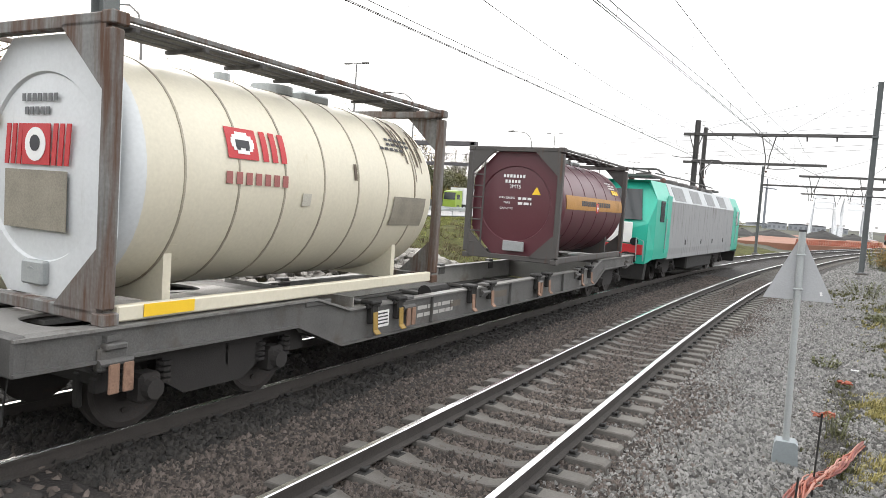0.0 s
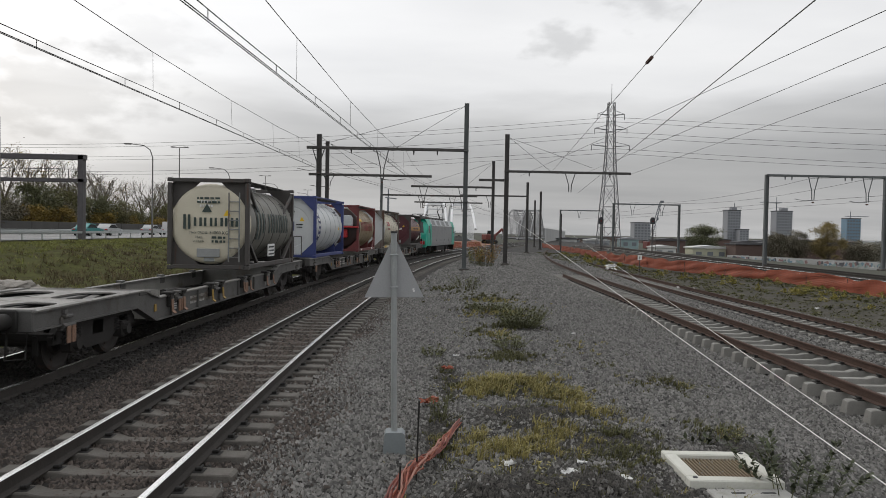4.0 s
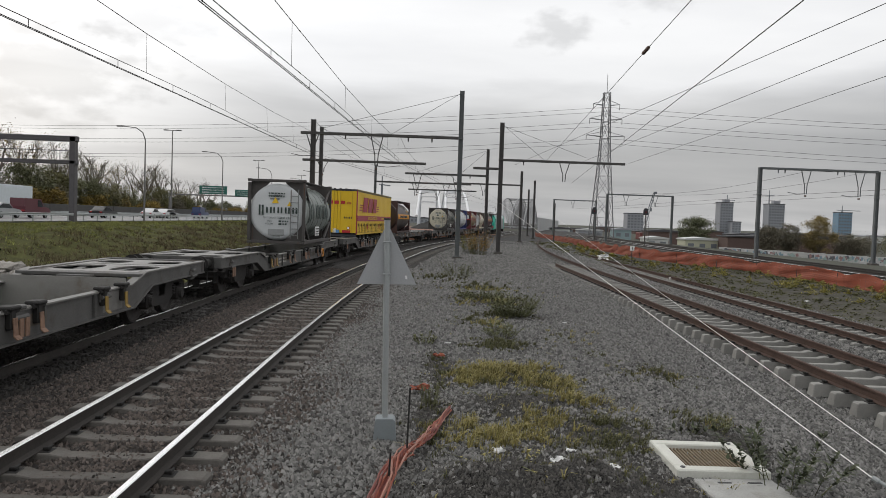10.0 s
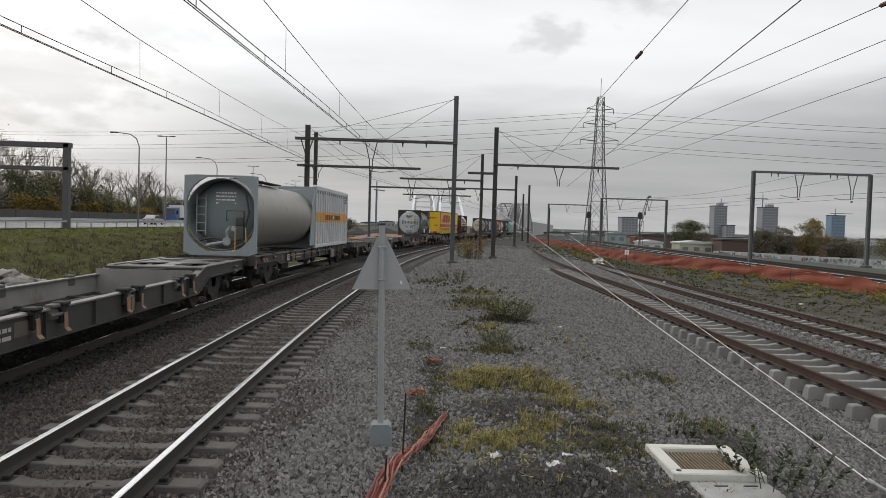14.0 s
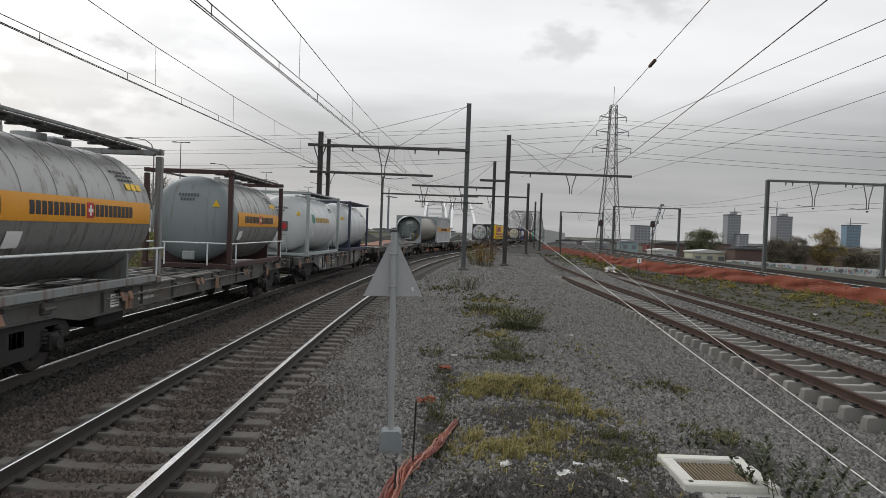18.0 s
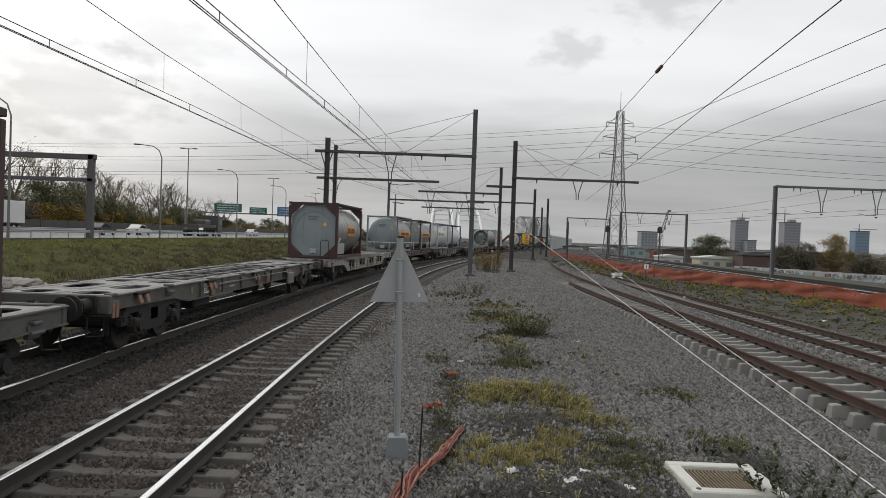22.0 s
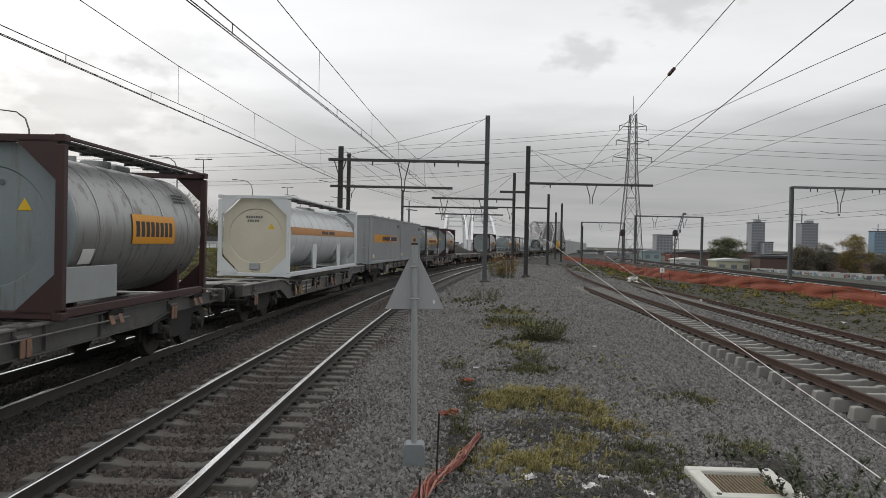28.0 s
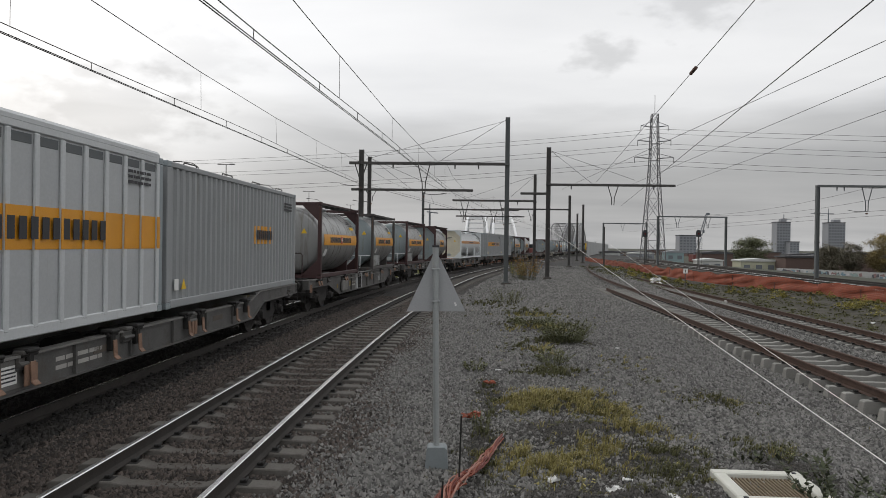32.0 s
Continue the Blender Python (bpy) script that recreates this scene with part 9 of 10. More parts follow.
def car(colour, label, lane, t, y, v, kind="car"):
    """A car or van: body with sills and roof, windows, four wheels, lamps."""
    ob = thing("car" if kind == "car" else "van", label, "car" if kind == "car" else "van", "motorway traffic")
    m = mat("car_paint_" + "_".join(str(int(c * 100)) for c in colour), colour, 0.3, vary=0.04, bump=0)
    if kind == "car":
        low = [(-2.1, 0.30), (2.1, 0.30), (2.15, 0.62), (1.9, 0.80), (0.95, 0.92), (-1.5, 0.95), (-2.1, 0.85)]
        top = [(0.95, 0.90), (0.25, 1.40), (-0.9, 1.46), (-1.75, 0.95)]
    else:
        low = [(-2.4, 0.35), (2.3, 0.35), (2.35, 0.75), (1.9, 1.05), (1.3, 1.15), (-2.4, 1.15)]
        top = [(1.35, 1.12), (0.75, 1.95), (-2.3, 2.0), (-2.4, 1.12)]
    b = part("body", MB().prism(low, 0, -0.86, 0.86), m, ob)
    part("roof", MB().prism(top, 0, -0.72, 0.72), m, ob)
    for sg in (-1, 1):
        q = [(a * 0.9, 0.95 + (z - 0.95) * 0.82) if kind == "car" else (a * 0.9 if a > 0 else 0.1, 1.2 + (z - 1.2) * 0.8) for a, z in top]
        part("side_window", MB().prism(q, 0, sg * 0.725 - 0.008, sg * 0.725 + 0.008), GLASS_DARK, ob)
        for yy in (-1.3, 1.35):
            w = part("wheel", MB().cyl((sg * 0.70, yy, 0.31), (sg * 0.88, yy, 0.31), 0.31, seg=16), RUBBER, ob)
            part("rim", MB().cyl((sg * 0.86, yy, 0.31), (sg * 0.89, yy, 0.31), 0.19, seg=12), STEEL_GREY, w)
        part("tail_lamp", MB().box((sg * 0.62, -2.1 if kind == "car" else -2.4, 0.75), (0.3, 0.06, 0.14), 0.02), RED, ob)
        part("headlamp", MB().box((sg * 0.62, 2.08 if kind == "car" else 2.28, 0.62), (0.32, 0.10, 0.14), 0.02), PAPER, ob)
    TRAFFIC.append((ob, lane, t, y, v))


def lorry(cab, box, label, lane, t, y, v, tanker=False, flat=False):
    ob = thing("lorry", label, "lorry", "motorway traffic")
    cm = mat("cab_paint_" + "_".join(str(int(c * 100)) for c in cab), cab, 0.4, vary=0.05, bump=0)
    bm = mat("load_paint_" + "_".join(str(int(c * 100)) for c in box), box, 0.5, vary=0.08, bump=0)
    part("cab", MB().prism([(3.6, 0.6), (6.0, 0.6), (6.0, 1.7), (5.75, 3.2), (3.6, 3.4)], 0, -1.2, 1.2), cm, ob)
    part("windscreen", MB().prism([(5.97, 1.8), (6.03, 1.8), (5.82, 3.0), (5.76, 3.0)], 0, -1.05, 1.05), GLASS_DARK, ob)
    for sg in (-1, 1):
        part("side_window", MB().box((sg * 1.21, 5.0, 2.3), (0.02, 1.1, 0.8)), GLASS_DARK, ob)
    if tanker:
        part("tank", MB().lathe([(-6, 0)] + [(-5.9, 0.9), (-5.6, 1.15), (3.0, 1.15), (3.2, 0.9), (3.3, 0)], 24, (0, 0, 2.3)), bm, ob, smooth=True)
    elif flat:
        part("load", MB().box((0, -1.5, 1.6), (2.4, 8.4, 0.5), 0.05).box((0, -0.5, 2.2), (1.8, 3.0, 0.9), 0.2), bm, ob)
    else:
        part("box_body", MB().box((0, -1.4, 2.5), (2.5, 9.4, 2.8), 0.04), bm, ob)
    part("chassis", MB().box((0, -0.5, 0.85), (1.0, 11.5, 0.3), 0.02), BLACK, ob)
    for yy in (-5.0, -3.8, -2.6, 2.6, 4.9):
        for sg in (-1, 1):
            w = part("wheel", MB().cyl((sg * 0.9, yy, 0.5), (sg * 1.2, yy, 0.5), 0.5, seg=16), RUBBER, ob)
            part("rim", MB().cyl((sg * 1.17, yy, 0.5), (sg * 1.21, yy, 0.5), 0.28, seg=12), STEEL_GREY, w)
    TRAFFIC.append((ob, lane, t, y, v))


def make_traffic():
    blk, wht, sil, blu, red, tea = (0.02, 0.02, 0.022), (0.6, 0.6, 0.6), (0.36, 0.37, 0.38), (0.03, 0.05, 0.13), (0.10, 0.02, 0.03), (0.02, 0.20, 0.20)
    for col, lab, t, y, v, k in ((blk, "black car driving along the motorway", 9, 73.7, 17, "car"), (red, "dark red van driving along the motorway", 10, 74.3, 17, "van"),
                                 (sil, "silver car driving along the motorway", 11, 85.0, 16, "car"), (wht, "white car driving along the motorway", 9, 91.5, 15, "car"),
                                 (sil, "silver estate car driving along the motorway", 10, 113.5, 15, "car"), (blu, "dark blue van driving along the motorway", 10, 129.5, 15, "van"),
                                 (sil, "silver car driving along the motorway", 5.5, 113.9, 16, "car"), (wht, "white van driving along the motorway", 5.5, 136, 16, "van"),
                                 (wht, "white car driving along the motorway", 7.5, 69.5, 17, "car"), (sil, "silver car driving along the motorway", 1.5, 61, 17, "car"),
                                 (tea, "teal car driving along the motorway", 3.5, 76, 17, "car"), (blk, "black car driving along the motorway", 21, 66.9, 19, "car"),
                                 (wht, "white car driving along the motorway", 21, 77.5, 19, "car"), (wht, "white hatchback driving along the motorway", 21, 105, 19, "car"),
                                 (wht, "white car driving along the motorway", 19.5, 112, 17, "car"), (sil, "silver car driving along the motorway", 14.5, 118, 17, "car")):
        car(col, lab, -41.0 if k == "car" else -41.1, t, y, v, k)
    lorry((0.05, 0.05, 0.055), (0.06, 0.055, 0.05), "dark flatbed lorry on the motorway", -37.8, 21, 93, 20, flat=True)
    lorry(wht, (0.5, 0.52, 0.52), "white tanker lorry coming along the motorway", -55.2, 19, 123, -17, tanker=True)
    lorry(wht, (0.55, 0.6, 0.62), "white lorry coming along the motorway", -55.2, 9, 112, -20)
    lorry((0.05, 0.10, 0.25), wht, "blue and white lorry coming along the motorway", -55.2, 14, 163, -25)
    lorry(wht, wht, "white box lorry coming along the motorway", -55.2, 21, 103, -17)
    lorry((0.4, 0.05, 0.04), wht, "red and white lorry coming along the motorway", -55.2, 7.5, 102, -20)
    lorry((0.25, 0.35, 0.05), wht, "white and green lorry coming along the motorway", -55.2, 1.5, 79, -21)
    lorry((0.10, 0.42, 0.06), (0.10, 0.42, 0.06), "bright green lorry coming along the motorway", -55.2, 0.2, 46, -20)
    lorry((0.45, 0.12, 0.05), (0.5, 0.13, 0.05), "orange lorry coming along the motorway", -58.8, 19, 98, -19)


make_traffic()


# ---------------------------------------------------------------- trees
BARK = mat("grey_brown_bark", (0.11, 0.094, 0.078), 0.95, vary=0.3, scale=4, grain=30)
# green and yellow of the far trees, paled and greyed to paint in haze
FOL_ROUND = mat("hazed_green_foliage", (0.140, 0.148, 0.085), 0.95, vary=0.2, bump=0, island=0.2)
FOL_AUTUMN = mat("hazed_yellow_foliage", (0.25, 0.195, 0.080), 0.95, vary=0.2, bump=0, island=0.25)
FOL_GREEN = mat("dark_green_foliage", (0.098, 0.104, 0.048), 0.9, vary=0.25, bump=0, island=0.5)
FOL_YELLOW = mat("autumn_yellow_foliage", (0.21, 0.145, 0.03), 0.9, vary=0.25, bump=0, island=0.5)
# brown lightened in the same way, with haze in the base colour
FOL_BROWN = mat("hazed_brown_thicket", (0.150, 0.135, 0.098), 0.95, vary=0.2, bump=0, island=0.2)
FOL_OLIVE = mat("olive_foliage", (0.115, 0.108, 0.042), 0.9, vary=0.25, bump=0, island=0.5)


def tree(x, y, z, tall, spread, leaf, seed, label, leaves=1500, bare=0.0, leaf_size=0.28, low=0.25):
    """A tapered trunk that forks into limbs and twigs, with many small leaves gathered round the twigs."""
    rng = random.Random(seed)
    ob = thing("tree", label, "tree", "trees", at=pose(x, y, z))
    wood, tips = MB(), []

    def grow(p, d, length, r, depth):
        mid = p + d * length * 0.5 + Vector((rng.uniform(-1, 1), rng.uniform(-1, 1), 0)) * length * 0.06
        q = p + d * length
        wood.tube([p, mid, q], [max(r, 0.028), max(r * 0.82, 0.024), max(r * 0.62, 0.018)], 6 if depth < 2 else 3)
        if depth >= 5 or r < 0.012:
            tips.append(q)
            return
        if depth >= 2:
            tips.append(q)
        for _ in range(rng.choice((2, 3, 3) if depth < 3 else (2, 3, 3))):
            a = rng.uniform(0, 6.28)
            k = rng.uniform(0.35, 0.75)
            n = (d + Vector((math.cos(a), math.sin(a), rng.uniform(-0.1, 0.35))) * k * (spread / tall * 2.2)).normalized()
            grow(q if rng.random() < 0.7 else mid, n, length * rng.uniform(0.58, 0.8), r * 0.58, depth + 1)

    grow(Vector((0, 0, -0.1)), Vector((0, 0, 1)), tall * low, tall * 0.018, 0)
    part("trunk", wood, BARK, ob)
    if leaves:
        mb = MB()
        keep = [t for t in tips if rng.random() > bare]
        for _ in range(leaves):
            c = rng.choice(keep) + Vector((rng.gauss(0, 1), rng.gauss(0, 1), rng.gauss(0, 0.8))) * spread * 0.10
            s = leaf_size * rng.uniform(0.5, 1.3)
            u = Vector((rng.uniform(-1, 1), rng.uniform(-1, 1), rng.uniform(-0.6, 0.6))).normalized() * s
            w = u.cross(Vector((rng.uniform(-1, 1), rng.uniform(-1, 1), 1))).normalized() * s * 0.6
            mb.put([c - u * 0.5, c + w * 0.5, c + u * 0.5, c - w * 0.5], [(0, 1, 2, 3)])
        part("crown", mb, leaf, ob)
    return ob


def bush(x, y, z, w, tall, leaf, seed, label, n=900, size=0.3):
    rng = random.Random(seed)
    ob = thing("bush", label, "bush", "bushes", at=pose(x, y, z))
    st, mb = MB(), MB()
    cl = []
    for k in range(70):
        a, q, h = rng.uniform(0, 6.28), math.sqrt(rng.random()), rng.uniform(-1, 1)
        e = math.sqrt(1 - 0.8 * h * h)
        t = Vector((math.cos(a) * q * e * w * 0.42, math.sin(a) * q * e * w * 0.42, tall * (0.54 + 0.38 * h) * rng.uniform(0.9, 1.08)))
        if k < 22:
            st.tube([(0, 0, -0.1), Vector((t.x * 0.35, t.y * 0.35, t.z * 0.55)), t], [0.10, 0.06, 0.02], 4)
        cl.append((t, w * rng.uniform(0.045, 0.085)))
    for _ in range(n):
        t, r = rng.choice(cl)
        c = t + Vector((rng.gauss(0, 1), rng.gauss(0, 1), rng.gauss(0, 0.7))) * r
        c.z = max(0.05, c.z)
        s = size * rng.uniform(0.5, 1.3)
        u = Vector((rng.uniform(-1, 1), rng.uniform(-1, 1), rng.uniform(-0.6, 0.6))).normalized() * s
        v = u.cross(Vector((rng.uniform(-1, 1), rng.uniform(-1, 1), 1))).normalized() * s * 0.6
        mb.put([c - u * 0.5, c + v * 0.5, c + u * 0.5, c - v * 0.5], [(0, 1, 2, 3)])
    part("branchwork", st, BARK, ob)
    part("foliage", mb, leaf, ob)
    return ob


def make_trees():
    rng = random.Random(31)
    # tall, almost bare trees beyond the motorway: a few grown ones, each repeated with another turn
    kinds = []
    for i in range(5):
        tall = (23, 21, 25, 20, 22)[i]
        kinds.append(tree(-74, 60 + i * 7, 0.6, tall, tall * 0.36, (FOL_OLIVE, FOL_YELLOW, FOL_OLIVE, FOL_GREEN, FOL_OLIVE)[i], 200 + i, "tall half-bare autumn tree beyond the motorway",
                          leaves=(0, 900, 200, 1500, 500)[i], bare=0.4, leaf_size=0.26))
    y = 30.0
    while y < 250:
        ob = copy_thing(rng.choice(kinds), pose(-70 - rng.uniform(0, 12), y, 0.6, 0, 0, rng.uniform(0, 360)) @ Matrix.Scale(1.0 if y < 140 else 0.85 if y < 200 else 0.7, 4))
        y += rng.uniform(3.2, 6.5) * (1 if y < 200 else 1.8)
    bushes = []
    for i in range(7):
        low = i in (2, 5)
        bushes.append(bush(-67, 50 + i * 9, 0.7, (9, 11, 8, 12, 10, 7, 10)[i], (8.2, 9.4, 4.2, 7.5, 9.8, 4.8, 6.5)[i], (FOL_GREEN, FOL_OLIVE, FOL_YELLOW, FOL_GREEN, FOL_GREEN, FOL_YELLOW, FOL_BROWN)[i], 300 + i,
                           "low yellowing bush beyond the motorway" if low else "dense dark bush beyond the motorway", 11000 if not low else 5000, 0.30))
    y = 28.0
    while y < 330:
        k = rng.randrange(7) if y < 205 or rng.random() < 0.3 else rng.choice((2, 5, 6))
        copy_thing(bushes[k], pose((-65.5 if k in (2, 5) else -69) - rng.uniform(0, 3), y, 0.7, 0, 0, rng.uniform(0, 360)) @ Matrix.Scale(1.0 if y < 145 else 0.8 if y < 205 else 0.7, 4))
        y += rng.uniform(2.2, 4.6) * (1 if y < 205 else 1.7)
    # a low line of trees behind the works
    for i in range(9):
        copy_thing(bushes[(3, 0, 6, 1, 4, 2)[i % 6]], pose(-47 + i * 3.0 + rng.uniform(-1, 1), 232 + rng.uniform(0, 22), -0.3, 0, 0, rng.uniform(0, 360)) @ Matrix.Scale(rng.uniform(0.50, 0.80), 4))
    # beyond the tracks on the other side
    for x, y, w, t, m, s, n in ((88, 230, 13, 9.6, FOL_ROUND, 1, 9000), (77.5, 158, 6.5, 6.6, FOL_BROWN, 2, 7000), (83, 160, 7, 7.4, FOL_BROWN, 3, 6000), (89, 158, 8.5, 9.4, FOL_AUTUMN, 4, 7000), (97, 160, 8, 5.2, FOL_BROWN, 5, 4600),
                                (110, 225, 9, 6.6, FOL_BROWN, 6, 4000), (104, 165, 9, 5.0, FOL_BROWN, 7, 4000), (113, 165, 12, 5.6, FOL_OLIVE, 8, 4000)):
        bush(x, y, -3.2, w, t, m, 500 + s, "dense green rounded tree beyond the yard" if s == 1 else "yellow autumn tree beyond the yard" if s == 4 else "brown half-bare thicket beyond the yard", n * 2, 0.42 if s == 1 else 0.27)


make_trees()
# ---------------------------------------------------------------- the distance
def make_pylon():
    ob = thing("electricity_pylon", "tall grey lattice electricity pylon beyond the tracks", "pylon", at=pose(42.3, 170, -0.8))
    m = mat("pylon_steel", (0.16, 0.16, 0.165), 0.6, 0.3, vary=0.1)
    levels = [(0, 2.5), (5, 2.15), (10, 1.85), (15, 1.5), (20, 1.2), (24, 1.0), (28, 0.9), (32, 0.8), (35, 0.7)]
    for (z0, w0), (z1, w1) in zip(levels, levels[1:]):
        for sx, sy in ((-1, -1), (1, -1), (1, 1), (-1, 1)):
            part("leg", MB().bar((sx * w0, sy * w0, z0), (sx * w1, sy * w1, z1), 0.16, 0.16), m, ob)
            nx, ny = (-sy, sx)
            part("brace", MB().bar((sx * w0, sy * w0, z0), (nx * w1, ny * w1, z1), 0.08, 0.08), m, ob)
            part("brace", MB().bar((nx * w0, ny * w0, z0), (sx * w1, sy * w1, z1), 0.08, 0.08), m, ob)
            part("girt", MB().bar((sx * w1, sy * w1, z1), (nx * w1, ny * w1, z1), 0.08, 0.08), m, ob)
    for z, w in ((24.5, 4.6), (28.5, 3.9), (32.0, 3.2)):
        for sg in (-1, 1):
            part("cross_arm", MB().bar((sg * 0.8, -0.6, z), (sg * w, 0, z + 0.3), 0.12, 0.12).bar((sg * 0.8, 0.6, z), (sg * w, 0, z + 0.3), 0.12, 0.12).bar((sg * 0.8, 0, z + 1.2), (sg * w, 0, z + 0.3), 0.10, 0.10), m, ob)
            part("insulator", MB().cyl((sg * w, 0, z + 0.3), (sg * w, 0, z - 1.0), 0.08, seg=6), m, ob)
    part("aerial", MB().cyl((0, 0, 34.8), (0, 0, 39.5), 0.06, seg=6), m, ob)
    rng = random.Random(2)
    for z, w in ((23.5, 4.6), (27.5, 3.9), (31.0, 3.2)):
        for sg in (-1, 1):
            for e, dx, dy in ((-1, -330, 60), (1, 330, -75)):
                wire("power_line", sagged((42.3 + sg * w * 0.2, 170 + sg * w, z - 0.8), (42.3 + dx, 170 + dy + sg * w, z + 1), 7, 14), 0.035, "long thin power line across the sky", group="power lines")


make_pylon()


def make_signals():
    for x, y, top in ((22.6, 95, 4.9), (29.6, 95, 5.0)):
        ob = thing("rail_signal", "black railway signal on a post with a ladder", "signal", "railway signals", at=pose(x, y, -0.4))
        part("post", MB().cyl((0, 0, 0), (0, 0, top - 0.6), 0.08, seg=10), STEEL_DARK, ob)
        part("head", MB().prism([(-0.32, top - 0.6), (0.32, top - 0.6), (0.32, top), (0.16, top + 0.3), (-0.16, top + 0.3), (-0.32, top)], 1, -0.1, 0.12), INK, ob)
        part("lens", MB().cyl((0, -0.14, top - 0.2), (0, -0.10, top - 0.2), 0.10, seg=12), mat("signal_lens", (0.12, 0.02, 0.02), 0.2), ob)
        part("ladder", ladder(0.2, 0.12, 0.2, top - 0.8), STEEL_DARK, ob)


make_signals()
# HAZE_ colours have the distance haze mixed in: paler, greyer, with light windows.
HAZE_GREY = mat("hazed_concrete", (0.27, 0.28, 0.30), 0.9, vary=0.08, scale=0.05, grain=0.5, bump=0)
HAZE_DARK = mat("hazed_windows", (0.15, 0.165, 0.185), 0.6, vary=0.08, scale=0.05, bump=0)
HAZE_BLUE = mat("hazed_blue_cladding", (0.16, 0.25, 0.33), 0.7, vary=0.08, scale=0.05, bump=0)
FAR_WHITE = mat("far_white_cladding", (0.50, 0.51, 0.50), 0.8, vary=0.08, scale=0.1, bump=0)
FAR_BRICK = mat("far_brick", (0.11, 0.075, 0.065), 0.9, vary=0.15, scale=0.1, bump=0)
FAR_TEAL = mat("far_teal_cladding", (0.24, 0.32, 0.33), 0.8, vary=0.1, scale=0.2, bump=0)
FAR_CREAM = mat("far_cream_render", (0.42, 0.42, 0.32), 0.9, vary=0.1, scale=0.2, bump=0)
FAR_ROOF = mat("far_roof", (0.075, 0.075, 0.08), 0.9, vary=0.1, scale=0.1, bump=0)


def tower(x, y, z0, w, d, tall, floors, cols, label, m, roof_box=True):
    ob = thing("tower_block", label, "building", "distant buildings", at=pose(x, y, z0))
    part("wall", MB().box((0, 0, tall / 2), (w, d, tall), 0.1), m, ob)
    win = MB()
    fh = tall / (floors + 0.5)
    for f in range(floors):
        for c in range(cols):
            o = MB().box((-w / 2 + (c + 0.5) * w / cols, -d / 2, (f + 0.75) * fh), (w / cols * 0.62, 0.3, fh * 0.55))
            win.put(o.v, o.f)
    pieces("window", win, HAZE_DARK, ob)
    part("roof", MB().box((0, 0, tall + 0.4), (w + 0.6, d + 0.6, 0.8), 0.1), FAR_ROOF, ob)
    if roof_box:
        part("roof_house", MB().box((w * 0.1, 0, tall + 2), (w * 0.4, d * 0.5, 3.2), 0.1), m, ob)
    return ob


def shed(x, y, z0, w, d, tall, label, m, openings=5, roof=None):
    ob = thing("low_building", label, "building", "distant buildings", at=pose(x, y, z0))
    part("wall", MB().box((0, 0, tall / 2), (w, d, tall), 0.05), m, ob)
    part("roof", MB().prism([(-w / 2 - 0.3, tall), (w / 2 + 0.3, tall), (w / 2 + 0.3, tall + 0.3), (0, tall + 0.8), (-w / 2 - 0.3, tall + 0.3)], 1, -d / 2 - 0.3, d / 2 + 0.3), roof or FAR_ROOF, ob)
    for i in range(openings):
        part("window", MB().box((-w / 2 + (i + 0.5) * w / openings, -d / 2, tall * 0.55), (w / openings * 0.5, 0.12, tall * 0.35)), HAZE_DARK, ob)
    return ob


def crane(x, y, z0, tall, jib, turn, label):
    ob = thing("tower_crane", label, "crane", "distant cranes", at=pose(x, y, z0, 0, 0, turn))
    part("mast", MB().box((0, 0, tall / 2), (0.9, 0.9, tall)), HAZE_DARK, ob)
    part("jib", MB().box((jib * 0.35, 0, tall), (jib * 1.3, 0.6, 0.6)), HAZE_DARK, ob)
    part("apex", MB().bar((0, 0, tall), (0, 0, tall + 5), 0.5, 0.5), HAZE_DARK, ob)
    return ob


